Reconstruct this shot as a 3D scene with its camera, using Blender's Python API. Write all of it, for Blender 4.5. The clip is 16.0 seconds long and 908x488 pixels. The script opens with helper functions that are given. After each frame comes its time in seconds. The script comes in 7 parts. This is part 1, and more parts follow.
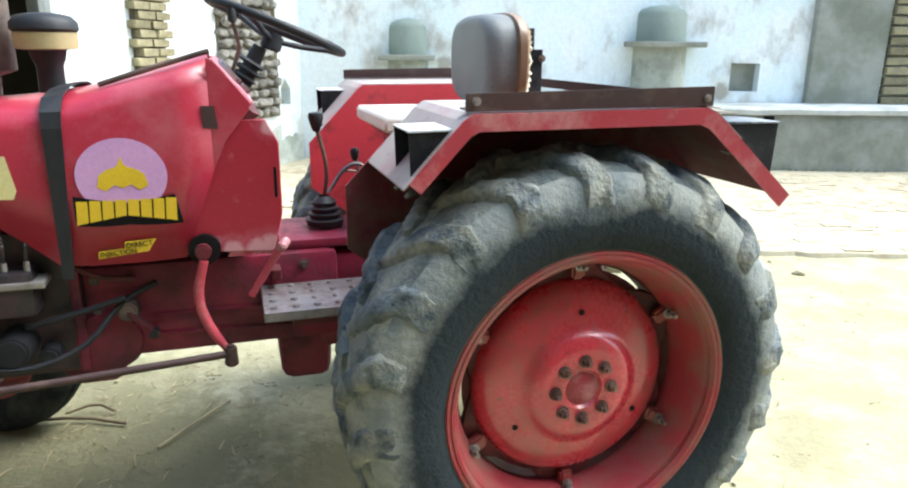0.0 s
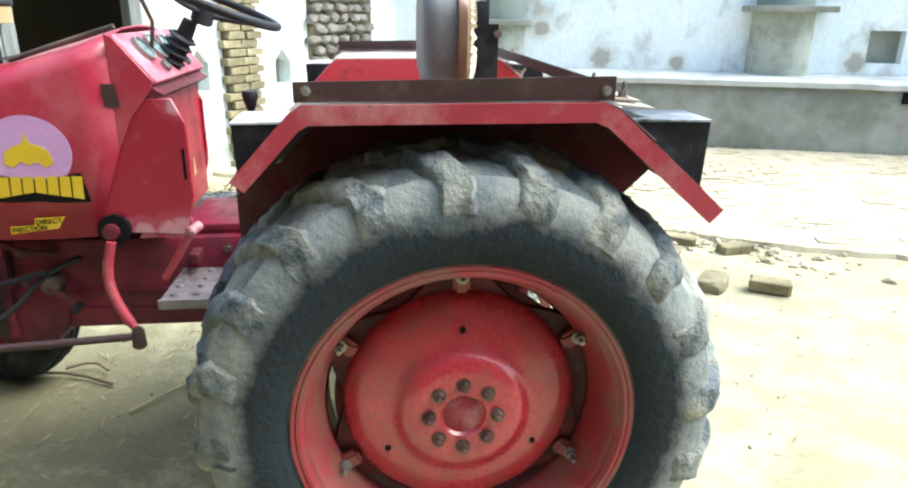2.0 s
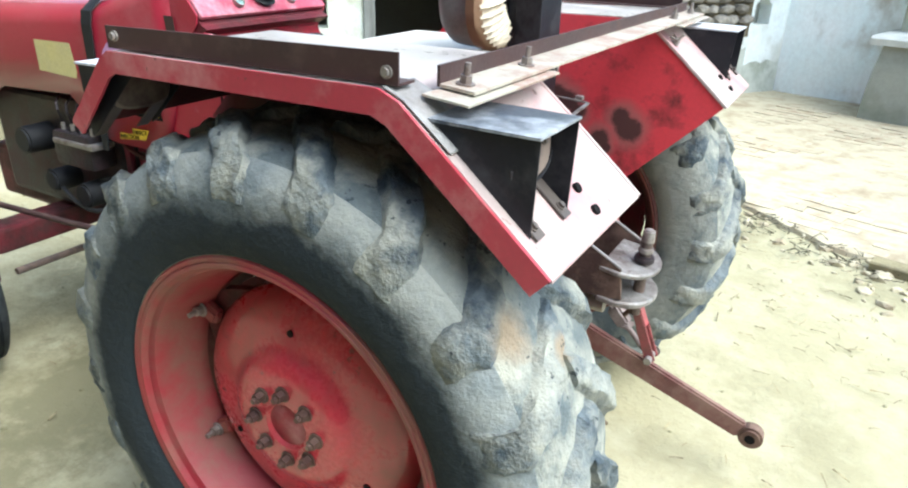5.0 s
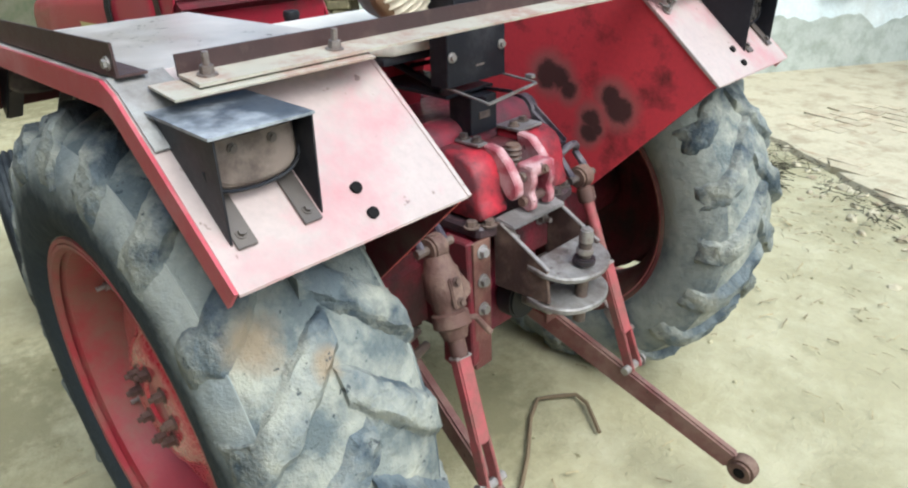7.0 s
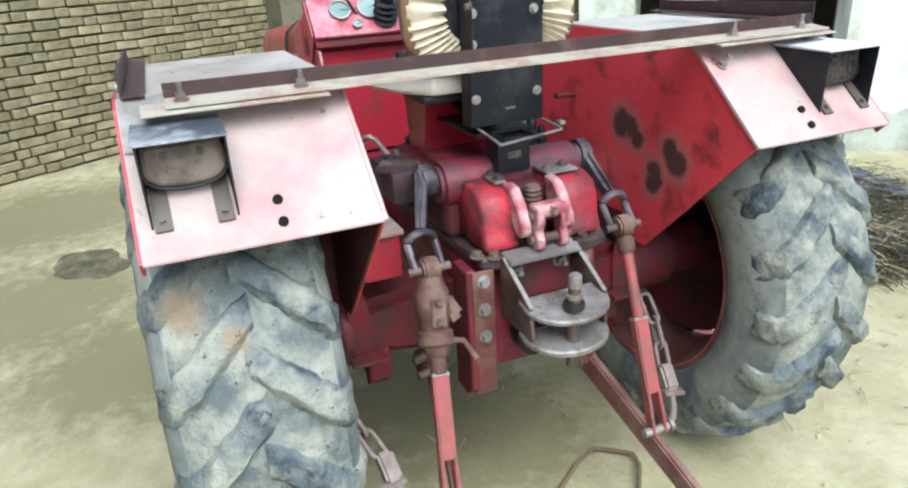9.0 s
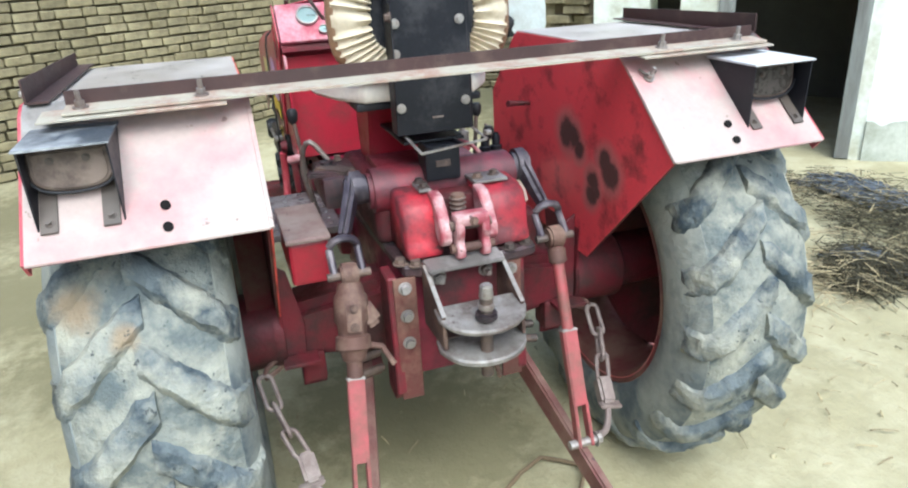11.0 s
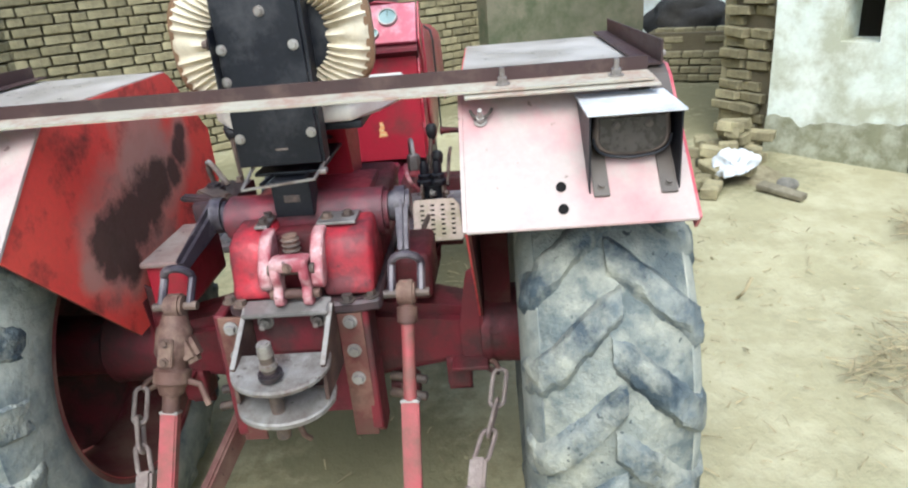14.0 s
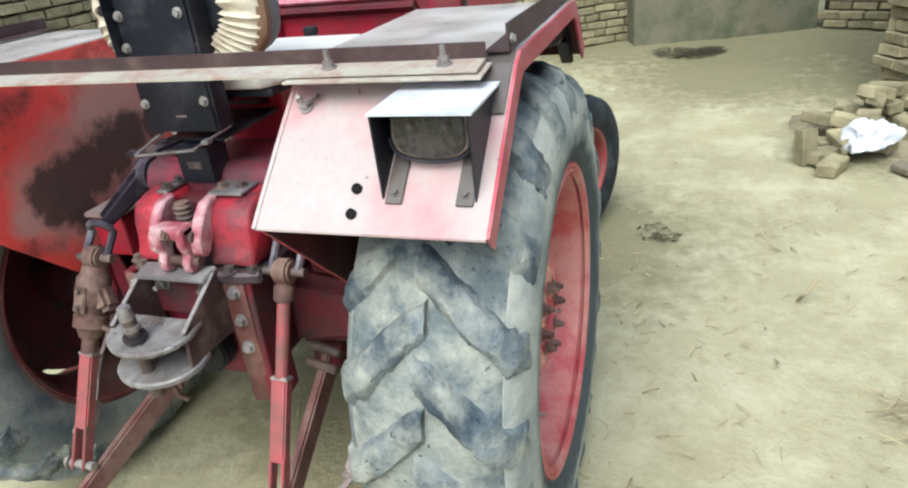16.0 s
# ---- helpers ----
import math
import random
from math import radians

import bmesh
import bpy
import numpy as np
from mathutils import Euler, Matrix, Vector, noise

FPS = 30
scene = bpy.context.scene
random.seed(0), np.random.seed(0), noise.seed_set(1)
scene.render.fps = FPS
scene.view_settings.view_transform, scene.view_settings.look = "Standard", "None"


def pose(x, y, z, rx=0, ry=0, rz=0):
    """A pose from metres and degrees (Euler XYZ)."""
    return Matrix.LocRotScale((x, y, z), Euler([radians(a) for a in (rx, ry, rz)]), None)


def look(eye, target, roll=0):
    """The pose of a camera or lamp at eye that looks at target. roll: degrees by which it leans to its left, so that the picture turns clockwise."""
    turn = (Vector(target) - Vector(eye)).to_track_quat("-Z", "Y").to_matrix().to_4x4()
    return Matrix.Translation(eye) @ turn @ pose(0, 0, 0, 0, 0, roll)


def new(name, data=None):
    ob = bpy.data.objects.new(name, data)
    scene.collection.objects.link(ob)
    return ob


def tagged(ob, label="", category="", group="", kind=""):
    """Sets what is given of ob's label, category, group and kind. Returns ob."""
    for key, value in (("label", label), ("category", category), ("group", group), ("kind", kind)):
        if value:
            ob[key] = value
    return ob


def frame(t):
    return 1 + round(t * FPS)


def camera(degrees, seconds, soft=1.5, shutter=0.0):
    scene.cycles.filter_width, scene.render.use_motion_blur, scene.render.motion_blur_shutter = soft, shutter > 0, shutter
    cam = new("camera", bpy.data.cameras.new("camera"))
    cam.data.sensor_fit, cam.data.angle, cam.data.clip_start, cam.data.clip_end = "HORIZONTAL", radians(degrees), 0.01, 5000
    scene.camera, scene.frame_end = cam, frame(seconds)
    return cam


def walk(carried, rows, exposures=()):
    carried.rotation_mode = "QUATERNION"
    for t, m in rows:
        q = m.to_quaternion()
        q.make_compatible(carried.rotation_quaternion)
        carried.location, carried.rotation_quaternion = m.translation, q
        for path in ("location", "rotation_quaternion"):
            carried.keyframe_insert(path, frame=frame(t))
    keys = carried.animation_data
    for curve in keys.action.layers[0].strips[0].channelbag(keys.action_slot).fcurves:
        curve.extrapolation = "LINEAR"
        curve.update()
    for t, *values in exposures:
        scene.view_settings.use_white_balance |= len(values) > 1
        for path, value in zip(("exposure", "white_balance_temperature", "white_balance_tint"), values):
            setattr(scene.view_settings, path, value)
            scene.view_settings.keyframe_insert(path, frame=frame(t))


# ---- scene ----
cam = camera(66.92, 16.0, soft=2.1)
# seconds, place in metres, turn in degrees
ROWS = [
    (0.0, -0.8437, -2.3435, 1.5284, 74.162, -0.552, -17.584),
    (0.5, -0.6344, -2.3523, 1.5386, 72.741, 3.256, -12.691),
    (1.0, -0.4275, -2.4233, 1.5683, 71.507, 2.178, -7.072),
    (1.5, -0.3188, -2.4189, 1.5615, 68.655, 0.498, -7.631),
    (2.0, -0.1834, -2.2698, 1.5723, 71.104, -0.627, -6.12),
    (2.5, -0.0701, -2.1896, 1.572, 68.025, 3.344, -2.33),
    (3.0, 0.1988, -2.0964, 1.5556, 67.631, 0.682, 4.869),
    (5.5, 0.9249, -1.5694, 1.5966, 65.636, -0.682, 31.429),
    (6.0, 0.9719, -1.4248, 1.5928, 63.276, -1.338, 29.908),
    (6.5, 1.0694, -1.3278, 1.5811, 62.583, 4.458, 35.264),
    (7.0, 1.3015, -1.2229, 1.5994, 63.498, 2.096, 44.399),
    (7.5, 1.4366, -1.0989, 1.6, 64.108, 2.187, 47.819),
    (8.0, 1.4514, -0.9029, 1.5788, 67.837, 2.767, 51.473),
    (8.5, 1.6346, -0.8217, 1.5991, 67.263, 3.681, 63.808),
    (11.0, 1.8594, -0.5071, 1.619, 67.519, 2.936, 70.969),
    (11.5, 1.8076, -0.33, 1.6252, 66.514, 5.591, 72.333),
    (12.0, 1.8909, -0.1645, 1.6195, 66.322, 3.891, 80.975),
    (12.5, 1.9272, -0.0094, 1.6212, 66.693, 2.189, 83.435),
    (13.0, 1.8299, 0.1282, 1.6221, 66.949, 1.807, 83.977),
    (13.5, 1.775, 0.2846, 1.6214, 65.823, 4.282, 84.639),
    (14.0, 1.7516, 0.519, 1.6308, 67.446, 4.8, 92.041),
    (14.5, 1.7184, 0.6578, 1.6383, 66.056, 4.508, 99.271),
    (15.0, 1.6682, 0.7106, 1.6087, 64.99, 5.281, 98.13),
    (15.5, 1.5827, 0.9298, 1.5868, 65.373, 7.232, 102.711),
    (16.0, 1.4935, 1.1819, 1.6421, 63.485, 5.772, 107.777),
]
walk(cam, [(t, pose(x, y, z, rx, ry, rz)) for t, x, y, z, rx, ry, rz in ROWS],
     exposures=[(0.0, 1.6, 5880, 1), (2.0, 1.64, 5880, 1), (3.0, 1.63, 5880, 1), (5.5, 1.14, 5680, 1), (6.0, 0.92, 5740, 1), (7.0, 0.78, 5780, 1), (8.0, 0.85, 5740, 1), (11.0, 0.98, 5710, 1), (13.0, 1.0, 5700, 1), (14.0, 0.88, 5760, 1), (16.0, 0.83, 5820, 1)])

# ---- light: a bright, hazy day ----
world = bpy.data.worlds.new("sky")
scene.world = world
world.use_nodes = True
wn = world.node_tree.nodes
sky = wn.new("ShaderNodeTexSky")
sky.sky_type, sky.sun_disc = "NISHITA", False
sky.sun_elevation, sky.sun_rotation = radians(54), radians(92)
sky.air_density, sky.dust_density, sky.ozone_density = 1.0, 4.0, 1.0
wn["Background"].inputs["Strength"].default_value = 0.16
world.node_tree.links.new(sky.outputs["Color"], wn["Background"].inputs["Color"])
sun = new("sun", bpy.data.lights.new("sun", "SUN"))
sun.data.energy, sun.data.angle, sun.data.color = 1.7, radians(50), (1.0, 0.98, 0.95)
sun.matrix_world = look((math.sin(radians(92)) * 5, math.cos(radians(92)) * 5, 6.88), (0, 0, 0))


# ---- materials ----
def mat(name, c1, c2, rough=0.6, metal=0.0, big=3.0, fine=60.0, bump=0.15, c3=None, amount=0.0, wear=6.0, per_object=0.0, per_island=0.0, coat=0.0, stretch=(1, 1, 1), spots=(), halo=(0.4, 0.2, 0.17), pale=(), spec=0.5, relief=0.01, ring=None, sharp=0.15, specks=()):
    """Two tones mixed by coarse noise, fine grain in tone, gloss and relief, and wear or dirt of a third tone in ragged patches.
    spots: centres and radii (x, y, z, r) of stains with ragged edges in the third tone, in a worn halo.
    sharp: half width of the step between the two tones; specks: (scale, threshold, tone) of small chips and dirt."""
    m = bpy.data.materials.new(name)
    m.use_nodes = True
    nt, n, ln = m.node_tree, m.node_tree.nodes, m.node_tree.links.new
    bsdf = n["Principled BSDF"]
    coord = n.new("ShaderNodeTexCoord")
    mp = n.new("ShaderNodeMapping")
    mp.inputs["Scale"].default_value = stretch
    ln(coord.outputs["Object"], mp.inputs["Vector"])

    def nz(scale, detail, rough_=0.6):
        t = n.new("ShaderNodeTexNoise")
        t.inputs["Scale"].default_value, t.inputs["Detail"].default_value, t.inputs["Roughness"].default_value = scale, detail, rough_
        ln(mp.outputs["Vector"], t.inputs["Vector"])
        return t.outputs["Fac"]

    def math_(op, a, b, clamp=False):
        t = n.new("ShaderNodeMath")
        t.operation, t.use_clamp = op, clamp
        for k, v in enumerate((a, b)):
            if isinstance(v, (int, float)):
                t.inputs[k].default_value = v
            else:
                ln(v, t.inputs[k])
        return t.outputs[0]

    def ramp(v, lo, hi):
        t = n.new("ShaderNodeMapRange")
        t.inputs["From Min"].default_value, t.inputs["From Max"].default_value = lo, hi
        ln(v, t.inputs["Value"])
        return t.outputs["Result"]

    def mix(f, a, b, kind="MIX"):
        t = n.new("ShaderNodeMix")
        t.data_type, t.blend_type = "RGBA", kind
        if isinstance(f, (int, float)):
            t.inputs["Factor"].default_value = f
        else:
            ln(f, t.inputs["Factor"])
        for k, v in ((6, a), (7, b)):
            if isinstance(v, tuple):
                t.inputs[k].default_value = (*v, 1)
            else:
                ln(v, t.inputs[k])
        return t.outputs[2]

    coarse, grain = nz(big, 6), nz(fine, 4, 0.7)
    col = mix(ramp(coarse, 0.5 - sharp, 0.5 + sharp), c1, c2)
    col = mix(0.35, col, mix(ramp(grain, 0.3, 0.7), tuple(v * 0.7 for v in c1), tuple(min(1, v * 1.3) for v in c2)))
    rgh = math_("ADD", rough, math_("MULTIPLY", math_("SUBTRACT", grain, 0.5), 0.25), True)
    if c3 and amount > 0:
        w = ramp(math_("ADD", nz(wear, 8, 0.65), math_("MULTIPLY", grain, 0.12)), 0.60 - amount * 0.3, 0.80 - amount * 0.3)
        col = mix(math_("MULTIPLY", w, 0.85), col, c3)
        rgh = math_("ADD", rgh, math_("MULTIPLY", w, 0.2), True)
    # patches toned to halo: rubbed paint, mud, and the shade painted on soil
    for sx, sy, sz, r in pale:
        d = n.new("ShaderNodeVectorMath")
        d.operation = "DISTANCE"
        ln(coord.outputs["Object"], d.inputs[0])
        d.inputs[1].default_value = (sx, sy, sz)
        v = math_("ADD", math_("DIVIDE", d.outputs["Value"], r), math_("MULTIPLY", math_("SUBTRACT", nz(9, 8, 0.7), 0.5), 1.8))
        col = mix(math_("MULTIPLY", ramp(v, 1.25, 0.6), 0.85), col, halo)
    if ring:
        cx, cz, r0, r1, tone = ring
        flat = n.new("ShaderNodeVectorMath")
        flat.operation = "MULTIPLY"
        ln(coord.outputs["Object"], flat.inputs[0])
        flat.inputs[1].default_value = (1, 0, 1)
        d = n.new("ShaderNodeVectorMath")
        d.operation = "DISTANCE"
        ln(flat.outputs["Vector"], d.inputs[0])
        d.inputs[1].default_value = (cx, 0, cz)
        v = math_("ADD", d.outputs["Value"], math_("MULTIPLY", math_("SUBTRACT", nz(7, 8, 0.65), 0.5), 0.13))
        col = mix(math_("MULTIPLY", ramp(v, r1, r0), 0.95), col, tone)
    near = None
    for sx, sy, sz, r in spots:
        d = n.new("ShaderNodeVectorMath")
        d.operation = "DISTANCE"
        ln(coord.outputs["Object"], d.inputs[0])
        d.inputs[1].default_value = (sx, sy, sz)
        v = math_("DIVIDE", d.outputs["Value"], r)
        near = v if near is None else math_("MINIMUM", near, v)
    if near is not None:
        v = math_("ADD", near, math_("MULTIPLY", math_("SUBTRACT", nz(17, 8, 0.7), 0.5), 1.5))
        v2 = math_("ADD", near, math_("MULTIPLY", math_("SUBTRACT", nz(8, 8, 0.7), 0.5), 1.6))
        col = mix(math_("MULTIPLY", ramp(v2, 2.1, 1.15), 0.75), col, halo)
        col = mix(math_("MULTIPLY", ramp(v, 1.15, 0.72), 0.93), col, c3)
        rgh = math_("ADD", rgh, math_("MULTIPLY", ramp(v2, 1.4, 1.1), 0.35), True)
    if specks:
        v = math_("ADD", nz(specks[0], 3, 0.55), math_("MULTIPLY", math_("SUBTRACT", nz(specks[0] * 0.13, 3), 0.5), 0.35))
        col = mix(math_("MULTIPLY", ramp(v, specks[1], specks[1] + 0.04), 0.8), col, specks[2])
    if per_object or per_island:
        info = n.new("ShaderNodeObjectInfo") if per_object else n.new("ShaderNodeNewGeometry")
        rnd = info.outputs["Random"] if per_object else info.outputs["Random Per Island"]
        k = per_object or per_island
        hs = n.new("ShaderNodeHueSaturation")
        ln(math_("ADD", 1 - k / 2, math_("MULTIPLY", rnd, k)), hs.inputs["Value"])
        ln(col, hs.inputs["Color"])
        col = hs.outputs["Color"]
    ln(col, bsdf.inputs["Base Color"])
    ln(rgh, bsdf.inputs["Roughness"])
    bsdf.inputs["Metallic"].default_value = metal
    bsdf.inputs["Coat Weight"].default_value = coat
    bsdf.inputs["Specular IOR Level"].default_value = spec
    bp = n.new("ShaderNodeBump")
    bp.inputs["Strength"].default_value, bp.inputs["Distance"].default_value = bump, relief
    ln(math_("ADD", math_("MULTIPLY", coarse, 0.4 if relief < 0.02 else 1.2), grain), bp.inputs["Height"])
    ln(bp.outputs["Normal"], bsdf.inputs["Normal"])
    return m


RED = mat("red_paint", (0.37, 0.020, 0.040), (0.31, 0.017, 0.034), 0.33, big=2.0, fine=90, bump=0.05, c3=(0.16, 0.035, 0.035), amount=0.16, wear=9)
RED_WORN = mat("worn_red_paint", (0.32, 0.016, 0.036), (0.24, 0.014, 0.032), 0.4, big=4.0, fine=80, bump=0.12, c3=(0.42, 0.19, 0.20), amount=0.36, wear=11)
HOUSING = mat("oily_red_housing", (0.26, 0.020, 0.034), (0.13, 0.026, 0.042), 0.36, big=7, fine=70, bump=0.15, c3=(0.055, 0.028, 0.032), amount=0.46, wear=8, spec=0.5)
RED_COWL = mat("cowl_paint", (0.37, 0.014, 0.036), (0.31, 0.013, 0.032), 0.36, big=2, fine=100, bump=0.04, c3=(0.52, 0.26, 0.28), amount=0.05, wear=9, halo=(0.40, 0.06, 0.09),
               spots=((-0.80, -0.274, 0.945, 0.035), (-0.87, -0.274, 0.945, 0.03), (-0.75, -0.274, 1.31, 0.025), (-0.76, -0.274, 0.96, 0.03)))
DISC = mat("glossy_wheel_disc", (0.50, 0.034, 0.054), (0.42, 0.024, 0.043), 0.27, big=3, fine=90, bump=0.04, c3=(0.26, 0.05, 0.045), amount=0.16, wear=8, coat=0.6, specks=(40, 0.70, (0.12, 0.03, 0.03)))
RED_FADED = mat("faded_fender_edge", (0.42, 0.055, 0.08), (0.36, 0.035, 0.055), 0.42, big=3, fine=90, bump=0.08, c3=(0.47, 0.20, 0.20), amount=0.26, wear=9, specks=(60, 0.69, (0.12, 0.05, 0.05)))
DASH_PINK = mat("dusty_pink_dashboard", (0.46, 0.10, 0.15), (0.38, 0.05, 0.085), 0.42, big=5, fine=90, bump=0.06, c3=(0.6, 0.36, 0.4), amount=0.35, wear=8)
RED_HOOD = mat("hood_paint", (0.39, 0.026, 0.052), (0.34, 0.022, 0.045), 0.32, big=1.5, fine=120, bump=0.03, c3=(0.42, 0.09, 0.11), amount=0.14, wear=5, coat=0.2)
RED_R = mat("fender_paint_right", (0.69, 0.064, 0.084), (0.59, 0.05, 0.068), 0.4, big=2.5, fine=80, bump=0.05, c3=(0.05, 0.02, 0.018), amount=0.06, wear=9,
            halo=(0.33, 0.13, 0.12), spots=((0.03, 0.46, 1.12, 0.045), (0.075, 0.46, 1.115, 0.038), (0.105, 0.46, 1.085, 0.030), (0.255, 0.46, 1.085, 0.034), (0.28, 0.46, 1.055, 0.042), (0.195, 0.46, 1.010, 0.034), (0.185, 0.46, 0.970, 0.032), (0.215, 0.46, 0.985, 0.02)))
RED_L = mat("fender_paint_left", (0.80, 0.105, 0.078), (0.70, 0.066, 0.058), 0.42, big=2.5, fine=80, bump=0.05, c3=(0.060, 0.034, 0.027), amount=0.14, wear=9,
            halo=(0.46, 0.25, 0.21), spots=((0.205, -0.46, 1.050, 0.070), (0.13, -0.46, 1.035, 0.10), (0.04, -0.46, 1.055, 0.105), (-0.05, -0.46, 1.075, 0.095), (-0.14, -0.46, 1.10, 0.075), (0.12, -0.46, 0.965, 0.065), (0.21, -0.46, 0.985, 0.04), (-0.24, -0.46, 1.10, 0.05), (-0.31, -0.46, 1.15, 0.05), (-0.34, -0.46, 1.20, 0.035)), pale=((-0.09, -0.46, 1.22, 0.13), (-0.16, -0.46, 1.17, 0.10), (-0.02, -0.46, 1.19, 0.07), (0.29, -0.46, 1.0, 0.05)))
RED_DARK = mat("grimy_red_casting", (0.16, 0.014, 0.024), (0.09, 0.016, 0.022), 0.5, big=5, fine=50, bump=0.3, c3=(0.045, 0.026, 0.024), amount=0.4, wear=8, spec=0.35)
# brighter rim paint for the right wheel, with its side light in the colour
RIM_LIT = mat("lit_rim_paint", (0.46, 0.075, 0.078), (0.36, 0.042, 0.05), 0.5, big=4, fine=60, bump=0.12, c3=(0.50, 0.24, 0.21), amount=0.42, wear=7)
RED_RIM = mat("rim_paint", (0.34, 0.030, 0.042), (0.25, 0.022, 0.032), 0.5, big=4, fine=60, bump=0.12, c3=(0.22, 0.10, 0.075), amount=0.4, wear=7)
PINK = mat("faded_pink_paint", (0.43, 0.365, 0.338), (0.37, 0.285, 0.265), 0.5, big=3.2, fine=60, bump=0.08, c3=(0.42, 0.18, 0.195), amount=0.2, wear=3.4, specks=(34, 0.69, (0.16, 0.10, 0.09)))
TOP = mat("weathered_fender_top", (0.48, 0.45, 0.42), (0.33, 0.29, 0.26), 0.3, big=3, fine=50, bump=0.08, c3=(0.6, 0.55, 0.51), amount=0.4, wear=4, metal=0.2)
ROD = mat("worn_pink_rod", (0.37, 0.08, 0.088), (0.27, 0.05, 0.056), 0.5, big=8, fine=60, bump=0.2, c3=(0.15, 0.075, 0.06), amount=0.48, wear=10)
ANGLE = mat("dark_brown_angle_iron", (0.07, 0.036, 0.034), (0.05, 0.03, 0.029), 0.5, big=6, fine=80, bump=0.1, c3=(0.12, 0.08, 0.065), amount=0.06, wear=14, metal=0.2)
BEIGE = mat("beige_flat_bar", (0.45, 0.435, 0.355), (0.36, 0.325, 0.265), 0.5, big=6, fine=80, bump=0.08, c3=(0.30, 0.18, 0.14), amount=0.3, wear=10)
BLACK = mat("black_sheet_steel", (0.007, 0.008, 0.012), (0.012, 0.013, 0.018), 0.45, big=5, fine=90, bump=0.05, c3=(0.05, 0.05, 0.055), amount=0.15, wear=8, spec=0.3)
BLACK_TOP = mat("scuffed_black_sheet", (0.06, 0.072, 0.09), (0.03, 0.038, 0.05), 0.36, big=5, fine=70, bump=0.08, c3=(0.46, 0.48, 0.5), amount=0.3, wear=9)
# pale copy of the hood top, with sky light put into its colour
WHITE_TOP = mat("lit_hood_sheet", (0.68, 0.69, 0.72), (0.56, 0.57, 0.6), 0.45, big=5, fine=70, bump=0.06, c3=(0.28, 0.28, 0.3), amount=0.2, wear=7)
RUBBER = mat("dusty_tyre_rubber", (0.255, 0.268, 0.240), (0.090, 0.112, 0.120), 0.8, big=8.5, fine=26, bump=0.9, relief=0.015, sharp=0.06, specks=(48, 0.68, (0.025, 0.035, 0.042)), c3=(0.40, 0.395, 0.325), amount=0.28, wear=7, spec=0.25, halo=(0.265, 0.205, 0.135), pale=((0.51, -0.85, 1.04, 0.050), (0.56, -0.76, 0.98, 0.028)))
RUBBER_D = mat("dark_tyre_sidewall", (0.012, 0.015, 0.019), (0.022, 0.026, 0.031), 0.66, big=5, fine=50, bump=0.25, c3=(0.065, 0.072, 0.075), amount=0.24, wear=5, spec=0.15)
LUG = mat("worn_tyre_lugs", (0.150, 0.176, 0.185), (0.030, 0.046, 0.062), 0.66, big=9, fine=26, bump=0.9, relief=0.015, sharp=0.06, specks=(48, 0.68, (0.02, 0.028, 0.036)), c3=(0.36, 0.36, 0.30), amount=0.34, wear=8, spec=0.35, halo=(0.265, 0.205, 0.135), pale=((0.51, -0.85, 1.04, 0.050), (0.56, -0.76, 0.98, 0.028)))
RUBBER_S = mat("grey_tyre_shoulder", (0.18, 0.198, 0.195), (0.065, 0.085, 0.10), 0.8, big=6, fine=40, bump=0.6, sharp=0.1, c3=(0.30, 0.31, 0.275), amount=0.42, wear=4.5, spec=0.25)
# right tyre's outer side: dusty, and lightened in place of sky light
RUBBER_R = mat("lit_dusty_tyre_side", (0.36, 0.375, 0.34), (0.17, 0.195, 0.195), 0.85, big=6, fine=40, bump=0.6, sharp=0.1, c3=(0.46, 0.45, 0.38), amount=0.42, wear=5, spec=0.2, ring=(0, 0.652, 0.445, 0.50, (0.05, 0.062, 0.066)))
RUBBER_O = mat("tyre_side_wiped_dark", (0.30, 0.325, 0.318), (0.125, 0.150, 0.160), 0.8, big=6, fine=40, bump=0.6, sharp=0.1, c3=(0.32, 0.33, 0.295), amount=0.42, wear=5, spec=0.25, ring=(0, 0.652, 0.492, 0.548, (0.011, 0.018, 0.025)))
# darker copy of the rim paint for the shaded inner side, dusty
RIM_BACK = mat("shaded_rim_back", (0.13, 0.016, 0.024), (0.08, 0.02, 0.022), 0.6, big=4, fine=50, bump=0.3, c3=(0.17, 0.10, 0.075), amount=0.42, wear=5, spec=0.3)
RED_GRIME = mat("grimy_bright_red_casting", (0.54, 0.032, 0.05), (0.30, 0.018, 0.034), 0.42, big=8, fine=60, bump=0.25, c3=(0.05, 0.022, 0.026), amount=0.46, wear=9, sharp=0.1, specks=(40, 0.67, (0.05, 0.02, 0.02)))
CASING = mat("crimson_gearbox_casting", (0.24, 0.014, 0.044), (0.15, 0.012, 0.032), 0.45, big=5, fine=40, bump=0.3, c3=(0.06, 0.016, 0.024), amount=0.42, wear=6, spec=0.4)
DARK_MAROON = mat("dark_maroon_sheet", (0.125, 0.020, 0.026), (0.07, 0.02, 0.021), 0.8, big=4, fine=50, bump=0.3, c3=(0.11, 0.075, 0.06), amount=0.3, wear=5, spec=0.2)
RED_RUST = mat("red_paint_rusting_brown", (0.12, 0.026, 0.028), (0.085, 0.045, 0.035), 0.55, big=10, fine=60, bump=0.3, c3=(0.20, 0.115, 0.085), amount=0.34, wear=9, spec=0.3)
